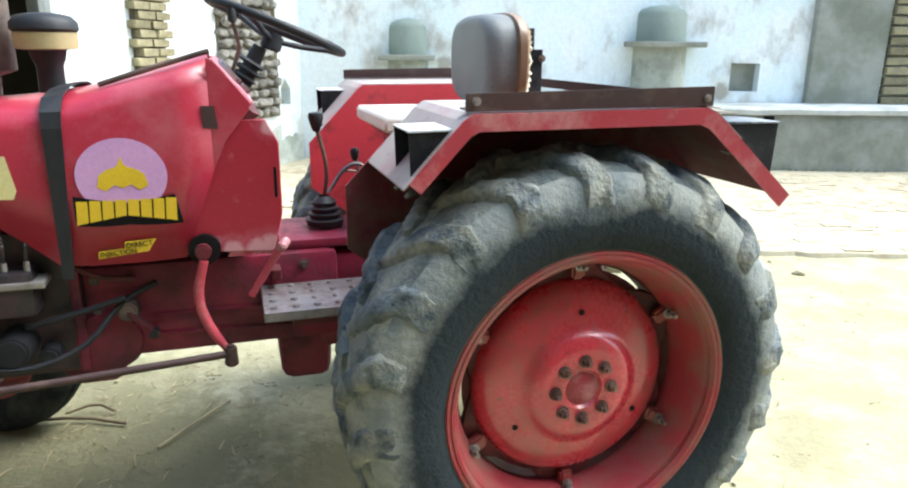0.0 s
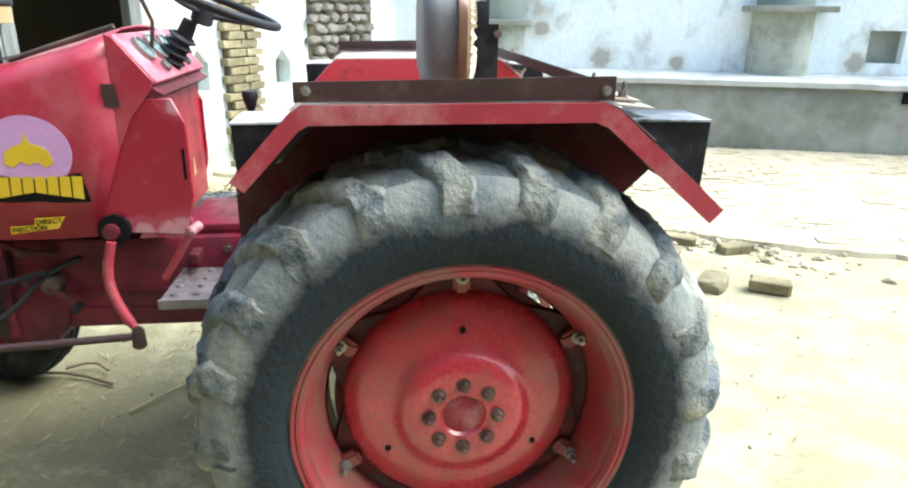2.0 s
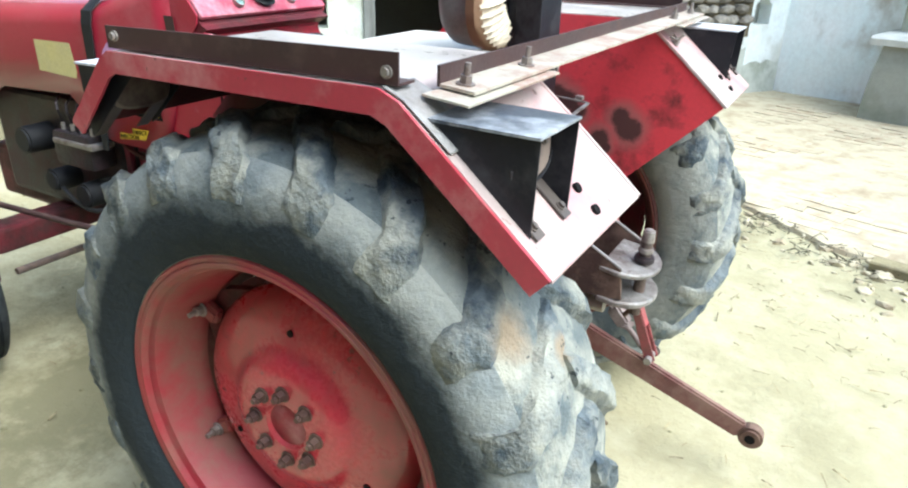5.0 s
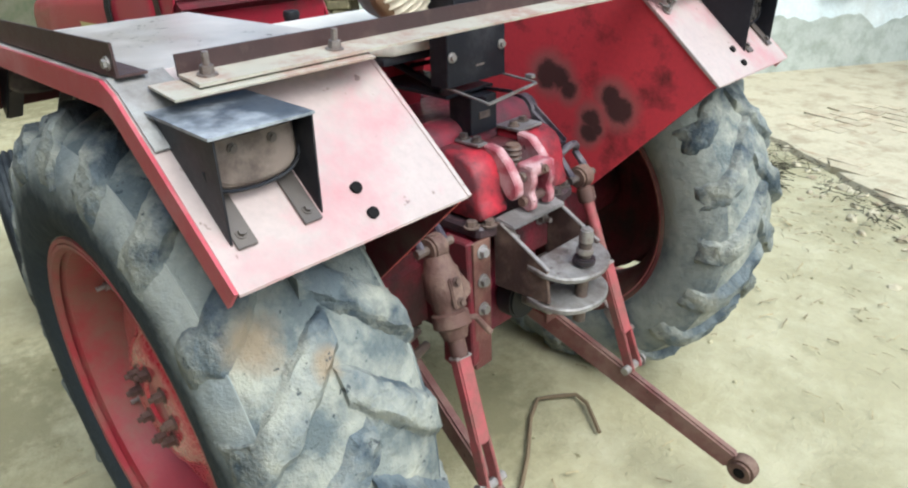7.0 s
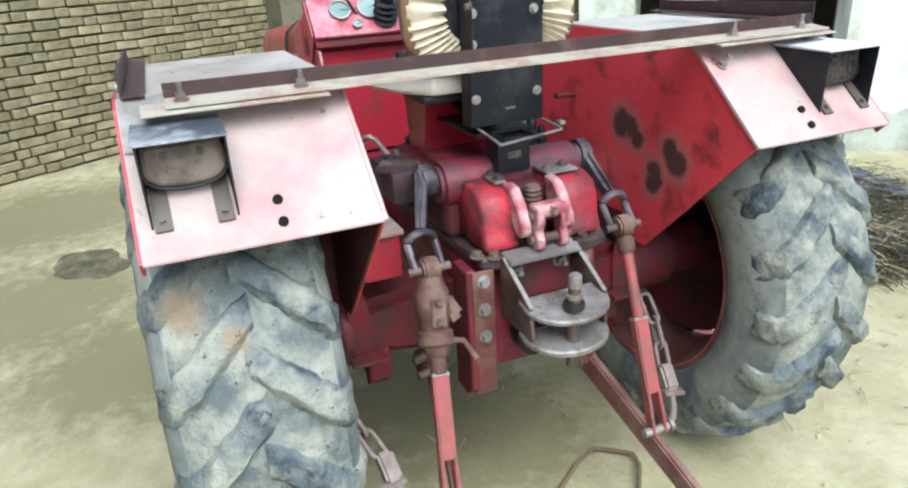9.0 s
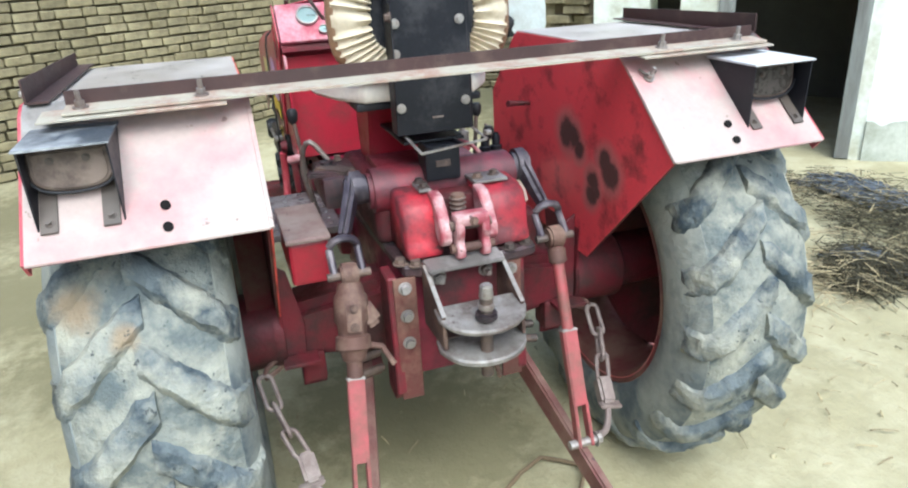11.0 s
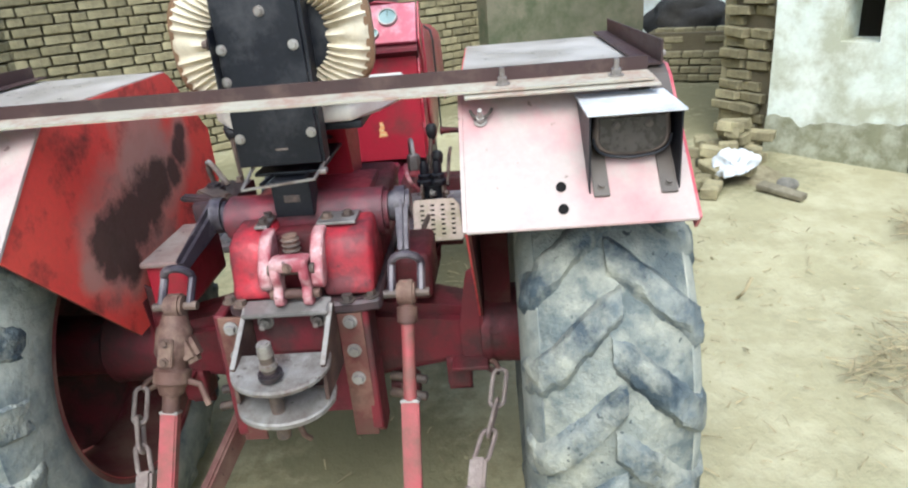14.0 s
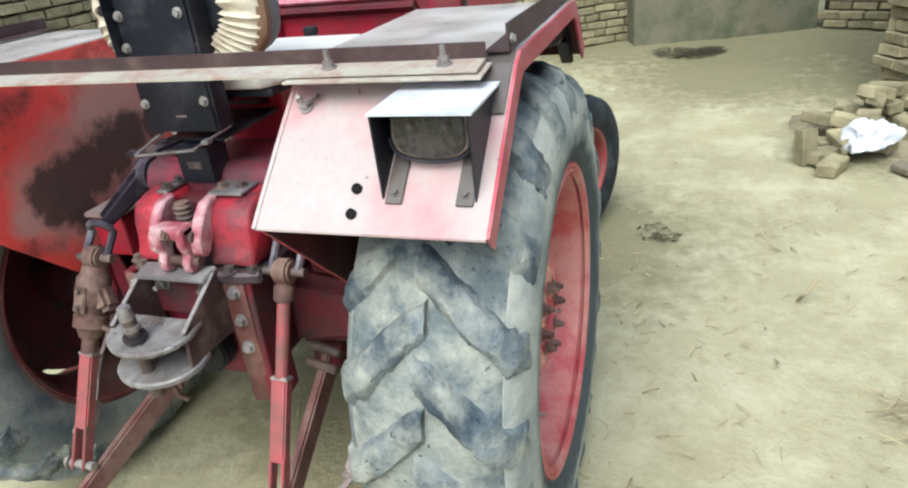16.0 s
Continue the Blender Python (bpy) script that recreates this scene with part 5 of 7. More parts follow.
for x, z, r, l in ((-1.48, 0.70, 0.05, 0.12), (-1.68, 0.72, 0.045, 0.11), (-1.8, 0.86, 0.055, 0.12), (-1.40, 0.66, 0.03, 0.07)):
    part("filter", rod((x, -0.19, z), (x, -0.19 - l, z), r, r * 0.92, 20, bev=0.008), DARK, tractor, smooth=40)
part("hose", tube([(-1.75, -0.26, 0.74), (-1.5, -0.31, 0.635), (-1.3, -0.29, 0.68), (-1.2, -0.22, 0.80), (-1.1, -0.19, 0.84)], 0.0085, smooth_pts=2), DARK, tractor, "dark rubber hose", smooth=40)
part("hose", tube([(-1.36, -0.24, 0.96), (-1.26, -0.23, 0.88), (-1.16, -0.2, 0.86)], 0.009, smooth_pts=2), RED_DARK, tractor, smooth=40)
part("drag_link", tube([(-2.02, -0.47, 0.652), (-1.4, -0.42, 0.650), (-0.90, -0.36, 0.652)], 0.0115, 10), ANGLE, tractor, "dark steering drag link", smooth=40)
part("drag_joint", rod((-0.90, -0.36, 0.615), (-0.90, -0.36, 0.68), 0.021, 0.017, 14, bev=0.006), ANGLE, tractor, smooth=40)
ped = part("clutch_pedal", tube([(-0.955, -0.31, 0.93), (-0.985, -0.31, 0.82), (-0.955, -0.32, 0.72), (-0.90, -0.34, 0.645)], [0.014, 0.0155, 0.015, 0.012], 10, smooth_pts=2), RED_FADED, tractor, "curved red pedal arm", smooth=40)
part("pivot", rod((-0.955, -0.2, 0.955), (-0.955, -0.315, 0.955), 0.025, 0.023, 18, bev=0.005), RED_DARK, ped, smooth=40)
part("pivot_recess", rod((-0.95, -0.19, 0.955), (-0.95, -0.2925, 0.958), 0.045, n=24), INK, tractor)
part("cowl_foot", prism([(-0.89, 0.925), (-0.735, 0.925), (-0.735, 0.985), (-0.84, 1.01)], -0.272, 0.012, bev=0.002), RED_WORN, tractor)

# ribs, boss and lever on the gearbox's side
for s in (-1, 1):
    part("casting_rib", bar((-1.12, 0.188 * s, 0.735), (-0.62, 0.188 * s, 0.728), 0.014, 0.012, bev=0.004), CASING, tractor)
    part("casting_rib", bar((-1.12, 0.188 * s, 0.672), (-0.62, 0.188 * s, 0.656), 0.014, 0.012, bev=0.004), CASING, tractor)
    for x, z in ((-1.27, 0.86), (-1.27, 0.76), (-1.27, 0.66), (-0.66, 0.86), (-0.66, 0.70)):
        part("flange_bolt", bolt((x, 0.186 * s, z), (0, s, 0), 0.011, 0.009), GREASE, tractor)
lever = part("linkage_boss", rod((-1.185, -0.18, 0.765), (-1.185, -0.235, 0.765), 0.034, 0.028, 18, bev=0.006), GREASE, tractor, "greasy cross-shaft boss with a short arm", smooth=40)
part("arm", bar((-1.185, -0.228, 0.765), (-1.118, -0.228, 0.695), 0.014, 0.034, up=(0, 1, 0), bev=0.004), RED_DARK, lever)
part("arm_pin", rod((-1.118, -0.205, 0.692), (-1.118, -0.25, 0.692), 0.014, n=12, bev=0.003), DARK, lever)
part("cross_rod", tube([(-1.45, -0.245, 0.752), (-1.30, -0.245, 0.785), (-1.185, -0.24, 0.815)], 0.009, 8), DARK, lever, smooth=40)
part("casting_bulge", lathe([(-0.18, 0.10), (-0.20, 0.092), (-0.207, 0.06), (-0.209, 0.0)], 24, (-1.25, 0, 0.665)), CASING, tractor, smooth=50)
bl = part("brake_lever", tube([(-0.735, -0.29, 0.952), (-0.775, -0.285, 0.885), (-0.83, -0.28, 0.80)], [0.013, 0.012, 0.011], 10, smooth_pts=1), RED_FADED, tractor, "red brake lever with a rubbed pale end", smooth=40)
part("lever_end", rod((-0.738, -0.31, 0.950), (-0.715, -0.265, 0.962), 0.016, 0.014, 12, bev=0.004), EAR, bl, smooth=40)
part("lever_bracket", box(-0.765, -0.735, -0.25, -0.18, 0.83, 0.865, 0.006), RED_DARK, bl)

# footboards
for s in (-1, 1):
    fb = part("footboard", box(-0.80, -0.36, *sorted((0.19 * s, 0.455 * s)), 0.775, 0.800, 0.004), PLATE, tractor, "grey pressed-steel footboard with studs")
    part("skirt", box(-0.80, -0.36, *sorted((0.455 * s, 0.462 * s)), 0.778, 0.806, 0.002), PLATE, fb)
    part("bracket", box(-0.72, -0.40, *sorted((0.15 * s, 0.40 * s)), 0.735, 0.772, 0.004), RED_DARK, fb)
    for i in range(7):
        for j in range(4):
            x, y = -0.77 + 0.062 * i, (0.225 + 0.062 * j) * s
            part("stud", lathe([(0.799, 0.012), (0.806, 0.009), (0.8075, 0.0)], 8, (x, y, 0), axis="z"), PLATE, fb)

# gear lever and small levers
gl = part("gear_lever", tube([(-0.565, 0.0, 1.03), (-0.55, -0.01, 1.14), (-0.582, -0.02, 1.27)], 0.007, 8, smooth_pts=2), GREASE, tractor, "black gear lever with a rubber boot", smooth=40)
part("knob", lathe([(1.26, 0.006), (1.265, 0.013), (1.29, 0.021), (1.31, 0.026), (1.322, 0.022), (1.325, 0)], 20, (-0.584, -0.02, 0), axis="z"), DARK, gl, smooth=50)
part("boot", lathe([(0.94, 0.062), (0.96, 0.066), (0.965, 0.05), (0.98, 0.056), (0.985, 0.044), (1.0, 0.05), (1.005, 0.038), (1.02, 0.042), (1.04, 0.02)], 24, (-0.565, 0, 0), axis="z"), DARK, gl, smooth=40)
for x, y, zt in ((-0.368, -0.307, 1.185), (-0.40, 0.328, 1.13), (-0.33, 0.345, 1.06)):
    lv = part("hand_lever", tube([(x + 0.05, y * 0.85, 0.80), (x + 0.03, y * 0.93, 0.97), (x, y, zt)], 0.007, 8, smooth_pts=1), GREASE, tractor, "thin black hand lever", smooth=40)
    part("knob", lathe([(zt - 0.025, 0.008), (zt - 0.01, 0.016), (zt + 0.012, 0.019), (zt + 0.024, 0.013), (zt + 0.026, 0)], 16, (x, y, 0), axis="z"), DARK, lv, smooth=50)

part("latch_knob", tube([(-0.235, 0.457, 1.165), (-0.222, 0.41, 1.172), (-0.213, 0.37, 1.176)], [0.007, 0.008, 0.011], 10), RED_DARK, tractor, "small dark red handle on the fender", smooth=40)

# seat
def ellipse(c, ry, rz, p, n=40):
    out = []
    for k in range(n):
        t = 2 * math.pi * k / n
        u, v = math.cos(t), math.sin(t)
        out.append((c[0] + ry * math.copysign(abs(u) ** p, u), c[1] + rz * math.copysign(abs(v) ** p, v)))
    return out


def loft_x(stations, bm=None):
    b = bm or bmesh.new()
    rings = [[b.verts.new((x, y, z)) for y, z in ring] for x, ring in stations]
    for A, B in zip(rings, rings[1:]):
        for k in range(len(A)):
            b.faces.new((A[k], A[(k + 1) % len(A)], B[(k + 1) % len(A)], B[k]))
    b.faces.new(rings[0]), b.faces.new(rings[-1][::-1])
    return b


SC = (0.012, 1.492)
seat = part("seat", loft_x([(x, ellipse(SC, 0.225 * k, 0.152 * k, 0.62)) for x, k in ((-0.05, 0.78), (-0.044, 0.9), (-0.025, 0.98), (0.0, 1.0), (0.05, 1.0))]), VINYL, tractor, "dark vinyl seat back with a cream pleated rear cover", smooth=50)
part("piping", loft_x([(x, ellipse(SC, 0.235 * k, 0.152 * k, 0.62)) for x, k in ((0.048, 0.99), (0.052, 1.035), (0.075, 1.04), (0.088, 0.98))]), PIPING, seat, smooth=50)
bm = bmesh.new()
n = 132
rings = []
for x, k in ((0.084, 1.0), (0.098, 0.93), (0.103, 0.8), (0.102, 0.66), (0.092, 0.58)):
    ring = []
    for j in range(n):
        t = 2 * math.pi * j / n
        u, v = math.cos(t), math.sin(t)
        p = 0.66
        amp = 0.009 * (1.1 - k) / 0.5 * (1 if j % 3 == 0 else (-0.6 if j % 3 == 1 else 0)) + (0.003 if j % 3 == 0 else -0.002)
        ring.append(bm.verts.new((x + amp, SC[0] + 0.235 * k * math.copysign(abs(u) ** p, u), SC[1] + 0.152 * k * math.copysign(abs(v) ** p, v))))
    rings.append(ring)
for A, B in zip(rings, rings[1:]):
    for j in range(n):
        bm.faces.new((A[j], A[(j + 1) % n], B[(j + 1) % n], B[j]))
part("pleated_cover", bm, CREAM, seat, "cream pleated cover", smooth=70)
part("backing", loft_x([(0.086, ellipse(SC, 0.145, 0.092, 0.66)), (0.089, ellipse(SC, 0.145, 0.092, 0.66))]), BLACK, seat)
cush = part("seat_cushion", prism([(0.04, -0.15), (0.04, 0.17), (-0.06, 0.235), (-0.20, 0.275), (-0.40, 0.262), (-0.40, -0.245), (-0.20, -0.255), (-0.06, -0.215)], 1.274, 0.050, axis="z", bev=0.010), WHITEVINYL, tractor, "white vinyl seat cushion", smooth=40)
part("pan", box(-0.36, 0.02, -0.17, 0.19, 1.250, 1.272, 0.008), BLACK, cush)
part("seat_support", prism([(-0.30, 1.0), (-0.18, 1.0), (-0.12, 1.27), (-0.34, 1.27)], -0.11, 0.22, bev=0.006), RED, cush)
pl = part("back_plate", prism([(-0.096, 1.205), (0.108, 1.205), (0.104, 1.60), (-0.09, 1.60)], 0.152, 0.007, axis="x", bev=0.002), BLACK, tractor, "black steel plate behind the seat, with bolts")
part("hinge_block", box(0.12, 0.188, -0.098, -0.0945, 1.36, 1.53, 0.001), BLACK, pl)
part("hinge_bolt", bolt((0.185, -0.0985, 1.50), (0, -1, 0), 0.009, 0.01), GREASE, pl)
for y in (-0.0925, 0.1085):
    part("flange", box(0.10, 0.153, y - 0.002, y + 0.006, 1.205, 1.595, 0.001), BLACK, pl)
for y, z in ((-0.081, 1.276), (0.093, 1.281), (-0.082, 1.483), (0.085, 1.483), (-0.085, 1.41), (0.02, 1.56)):
    part("plate_bolt", bolt((0.159, y, z), (1, 0, 0), 0.0085, 0.007), STEEL, pl)
part("plate_mark", box(0.1592, 0.1598, 0.0, 0.03, 1.242, 1.247, 0), STEEL, pl)
br = part("seat_bracket", box(0.09, 0.166, -0.028, 0.068, 1.074, 1.168, 0.004), BLACK, tractor, "black bracket with flat steel bars")
part("bracket_window", box(0.1655, 0.1682, 0.0, 0.04, 1.112, 1.130, 0.001), GREASE, br)
part("bar", bar((0.256, -0.066, 1.178), (0.256, 0.112, 1.194), 0.010, 0.005, bev=0.001), STEEL, br, "bare bright steel bar")
part("bar", bar((0.256, -0.064, 1.180), (0.130, -0.072, 1.200), 0.009, 0.004, bev=0.001), STEEL, br)
part("bar", bar((0.256, 0.110, 1.196), (0.110, 0.112, 1.206), 0.009, 0.004, bev=0.001), STEEL, br)
part("bar_end", box(0.215, 0.238, 0.116, 0.134, 1.198, 1.210, 0.004), STEEL, br)
for y in (-0.03, 0.062):
    part("channel_lip", bar((0.10, y, 1.172), (0.222, y, 1.178), 0.010, 0.008, bev=0.002), BLACK, br)
part("spring_plate", box(-0.14, 0.13, -0.075, 0.095, 1.171, 1.18, 0.003), BLACK, br)
part("scissor_arm", bar((-0.20, 0.06, 1.182), (0.06, 0.06, 1.248), 0.026, 0.012), BLACK, br)
part("scissor_arm", bar((-0.20, -0.03, 1.248), (0.06, -0.03, 1.182), 0.026, 0.012), BLACK, br)

# hydraulic lift housing
lift = part("lift_housing", box(-0.36, 0.12, -0.165, 0.215, 0.895, 1.06, 0.03, seg=3), RED_DARK, tractor, "grimy red hydraulic lift housing", smooth=40)
part("lift_cover", box(-0.20, 0.14, -0.12, 0.18, 1.045, 1.082, 0.014), HOUSING, lift, smooth=40)
part("shaft_housing", rod((0.085, -0.178, 1.048), (0.085, 0.245, 1.048), 0.062, n=28, bev=0.012), HOUSING, lift, "oily dark red shaft housing", smooth=40)
part("rear_wall", box(0.10, 0.215, -0.06, 0.12, 0.90, 1.045, 0.01), RED_DARK, lift, smooth=40)
BOSS = [(0.10, 0.902), (0.285, 0.905), (0.292, 0.925), (0.278, 0.955), (0.272, 1.005), (0.255, 1.044), (0.215, 1.062), (0.10, 1.068)]
for y0, y1 in ((-0.128, -0.03), (0.092, 0.215)):
    part("boss", prism(BOSS, y0, y1 - y0, bev=0.009), RED_GRIME, lift, "bright red cast boss", smooth=50)
for y in (-0.046, 0.078):
    part("ear", prism([(0.23, 1.0), (0.275, 0.972), (0.292, 0.948), (0.312, 0.944), (0.327, 0.960), (0.325, 0.988), (0.295, 1.034), (0.262, 1.064), (0.22, 1.070)], y, 0.03, bev=0.004), EAR, lift, "rubbed pale red clevis ear")
for y in (-0.010, 0.058):
    part("rocker", prism([(0.305, 0.922), (0.325, 0.910), (0.346, 0.918), (0.348, 0.940), (0.338, 0.960), (0.348, 0.988), (0.343, 1.018), (0.318, 1.030), (0.294, 1.020), (0.288, 0.992), (0.306, 0.962)], y, 0.022, bev=0.004), EAR, lift)
part("rocker_pin", rod((0.316, -0.02, 0.998), (0.316, 0.09, 0.998), 0.013, n=14), GREASE, lift)
part("rocker_pin", rod((0.322, -0.022, 0.938), (0.322, 0.096, 0.938), 0.012, n=14), RUST, lift)
part("rocker_bridge", box(0.292, 0.345, -0.010, 0.080, 1.000, 1.030, 0.010), EAR, lift)
part("rocker_bolt", bolt((0.346, 0.035, 1.014), (1, 0, 0.2), 0.008, 0.007), RUST, lift)
part("spring", rod((0.255, 0.025, 0.98), (0.255, 0.025, 1.06), 0.018, n=14), RUST, lift)
for k in range(6):
    part("coil", lathe([(-0.004, 0.018), (0.0, 0.023), (0.004, 0.018)], 16, (0.255, 0.025, 0.985 + 0.013 * k), axis="z"), GREASE, lift, smooth=50)
part("flange", prism([(-0.30, -0.17), (0.29, -0.145), (0.31, -0.10), (0.31, 0.17), (0.295, 0.23), (-0.30, 0.22)], 0.868, 0.032, axis="z", bev=0.007), ENGINE, lift)
for x, y in ((0.295, -0.11), (0.27, -0.145), (0.297, 0.15), (0.28, 0.205)):
    part("flange_bolt", bolt((x, y, 0.90), (0, 0, 1), 0.014, 0.013), GREASE, lift)
for y0, y1 in ((-0.068, -0.035), (0.085, 0.18)):
    part("foot", box(0.145, 0.225, y0, y1, 1.067, 1.075, 0.002), DULL, lift)
for x, y in ((0.16, -0.05), (0.205, -0.05), (0.19, 0.105), (0.18, 0.155)):
    part("cover_bolt", bolt((x, y, 1.075), (0, 0, 1), 0.011, 0.01), GREASE, lift)
shaft = part("rockshaft", rod((0.08, -0.235, 1.055), (0.08, 0.30, 1.055), 0.038, n=24, bev=0.006), SHAFT, lift, smooth=40)
# side valve and pipes at the left of the housing
part("valve", box(-0.16, 0.06, -0.29, -0.18, 1.00, 1.09, 0.015), ENGINE, lift, "oily dark control valve", smooth=40)
part("valve_arm", bar((0.02, -0.235, 1.088), (0.02, -0.325, 1.098), 0.035, 0.016, bev=0.005), ENGINE, lift)
for x, y in ((-0.13, -0.215), (-0.06, -0.27), (0.03, -0.205)):
    part("valve_bolt", bolt((x, y, 1.09), (0, 0, 1), 0.010, 0.011), GREASE, lift)
part("valve_cap", bar((-0.04, -0.285, 1.098), (0.03, -0.205, 1.092), 0.055, 0.014, bev=0.005), GREASE, lift, "dark flat iron lever plate")
part("valve_dome", rod((-0.05, -0.26, 1.08), (-0.05, -0.26, 1.112), 0.03, 0.026, 16, bev=0.008), ENGINE, lift, smooth=40)
part("pipe", tube([(-0.1, -0.24, 1.09), (-0.12, -0.3, 1.18), (-0.2, -0.32, 1.05), (-0.22, -0.28, 0.9)], 0.008, smooth_pts=2), STEEL, lift, smooth=40)
part("toolbox", box(-0.12, 0.14, -0.412, -0.305, 0.830, 0.952, 0.01), RED, tractor, "small red box beside the lift")
part("toolbox_lid", box(-0.14, 0.155, -0.418, -0.298, 0.953, 0.968, 0.006), LID, tractor, "dusty greyish-pink worn lid")
STM = pose(-0.190, 0.341, 0.907, 0, 66, 0)
bm = prism([(-0.064, -0.070), (-0.050, -0.074), (0.058, -0.076), (0.064, -0.070), (0.064, 0.070), (0.056, 0.076), (-0.045, 0.066), (-0.064, 0.050)], -0.005, 0.010, axis="z", bev=0.003)
bm.transform(STM)
step = part("step_plate", bm, PEDAL, tractor, "pale worn brake pedal plate with rows of slots")
for i in range(7):
    for j in range(4):
        bm = box(-0.048 + 0.0145 * i, -0.0425 + 0.0145 * i, -0.052 + 0.031 * j, -0.040 + 0.031 * j, 0.003, 0.0058, 0.0)
        bm.transform(STM)
        part("step_slot", bm, INK, step)
part("pedal_arm", tube([(-0.19, 0.34, 0.895), (-0.24, 0.33, 0.80), (-0.20, 0.30, 0.70)], 0.014, 10, smooth_pts=1), RED_DARK, step, smooth=40)
part("brake_housing", box(-0.12, 0.09, 0.232, 0.335, 0.78, 0.915, 0.024, seg=3), RED_DARK, tractor, "grimy red brake housing", smooth=40)
# control quadrant by the hand levers
quad = part("control_quadrant", prism([(-0.36, 0.93), (-0.24, 0.93), (-0.225, 0.985), (-0.255, 1.015), (-0.33, 1.01)], 0.292, 0.008, bev=0.002), GREASE, tractor, "oily black control quadrant with rods and boots")
part("side_plate", prism([(-0.35, 0.93), (-0.25, 0.93), (-0.238, 0.98), (-0.265, 1.005), (-0.33, 1.0)], 0.356, 0.008, bev=0.002), GREASE, quad)
part("block", box(-0.335, -0.26, 0.300, 0.356, 0.95, 1.0, 0.010), BLACK, quad)
for y in (0.306, 0.346):
    part("boot", lathe([(0.0, 0.024), (0.014, 0.026), (0.018, 0.019), (0.032, 0.021), (0.036, 0.014), (0.060, 0.015), (0.075, 0.009)], 14, (-0.268, y, 0.998), axis="z"), BLACK, quad, smooth=50)
    part("pivot_bolt", bolt((-0.255, y + 0.016, 0.972), (0.4, 1, 0), 0.009, 0.012), STEEL, quad)
part("rod", tube([(-0.25, 0.285, 0.985), (-0.20, 0.262, 1.035), (-0.30, 0.245, 1.052), (-0.42, 0.235, 1.02)], 0.007, 8, smooth_pts=2), EAR, quad, smooth=40)
part("rod", tube([(-0.24, 0.335, 0.955), (-0.17, 0.300, 0.900), (-0.16, 0.270, 0.83)], 0.008, 8, smooth_pts=1), GREASE, quad, smooth=40)
part("rod", tube([(-0.30, 0.372, 0.98), (-0.36, 0.378, 1.05), (-0.45, 0.380, 1.06)], 0.006, 8, smooth_pts=1), GREASE, quad, smooth=40)
part("union", rod((-0.37, 0.265, 1.018), (-0.37, 0.265, 1.068), 0.021, n=6, bev=0.003), DULL, quad)
part("union_nut", rod((-0.37, 0.265, 1.000), (-0.37, 0.265, 1.018), 0.027, n=6, bev=0.003), RED_WORN, quad)
part("pipe", tube([(-0.37, 0.265, 1.066), (-0.385, 0.262, 1.105), (-0.45, 0.25, 1.10), (-0.52, 0.24, 1.0)], 0.008, 8, smooth_pts=2), DULL, quad, smooth=40)

# axle trumpets
for s in (-1, 1):
    bm = bar((0, 0.14 * s, 0.67), (0, 0.47 * s, AX), 0.24, 0.24, bev=0.03, w2=0.15, h2=0.15)
    tr = part("axle_housing", bm, RED_DARK, tractor, "grimy red axle housing", smooth=40)
    part("axle_flange", rod((0, 0.455 * s, AX), (0, 0.485 * s, AX), 0.12, n=28, bev=0.005), RED_DARK, tr, smooth=40)
    part("support_plate", prism([(0.455 * s, 0.60), (0.40 * s, 0.60), (0.395 * s, 0.70), (0.425 * s, 0.86), (0.455 * s, 0.88)], 0.085, 0.010, axis="x", bev=0.002), RED_DARK, tr, "dark red support plate")
    part("support_flange", box(0.03, 0.15, *sorted((0.37 * s, 0.47 * s)), 0.588, 0.600, 0.003), RED_DARK, tr)
    part("hanger", box(0.02, 0.10, *sorted((0.35 * s, 0.42 * s)), 0.50, 0.60, 0.012), RED_DARK, tr)
    part("u_bolt", tube([(0.06, 0.36 * s, 0.60), (0.06, 0.36 * s, 0.48), (0.06, 0.41 * s, 0.48), (0.06, 0.41 * s, 0.60)], 0.011), RED_DARK, tr, smooth=40)

# drawbar side plates and hitch
for y0, s in ((-0.19, -1), (0.165, 1)):
    dp = part("drawbar_plate", prism([(0.205, 0.875), (0.295, 0.875), (0.305, 0.53), (0.26, 0.49), (0.195, 0.50)], y0, 0.028, bev=0.004), RED_DARK, tractor, "rusty red drawbar plate with bolts")
    part("angle", box(0.293, 0.303, *sorted((y0 + 0.014, y0 + 0.014 + 0.06 * -s)), 0.51, 0.872, 0.002), RED_RUST, dp)
    for z in (0.845, 0.765, 0.685):
        part("plate_bolt", bolt((0.303, y0 + 0.014 - 0.03 * s, z), (1, 0, 0), 0.0125, 0.012), DULL, dp)
hb = part("hitch", box(0.295, 0.305, -0.095, 0.115, 0.77, 0.905, 0.004), RED_DARK, tractor, "rusty hitch box with worn steel plates and pin")
for y in (-0.098, 0.108):
    part("cheek", prism([(0.30, 0.905), (0.315, 0.905), (0.46, 0.825), (0.47, 0.74), (0.30, 0.73)], y, 0.010, bev=0.002), RUST_D, hb)
    part("cheek_edge", bar((0.318, y + 0.005, 0.9055), (0.462, y + 0.005, 0.8265), 0.0115, 0.004, bev=0.001), STEEL, hb)
# dark floor sheet added in place of the shade inside the box
part("floor", box(0.30, 0.42, -0.09, 0.11, 0.735, 0.745, 0), GREASE, hb)
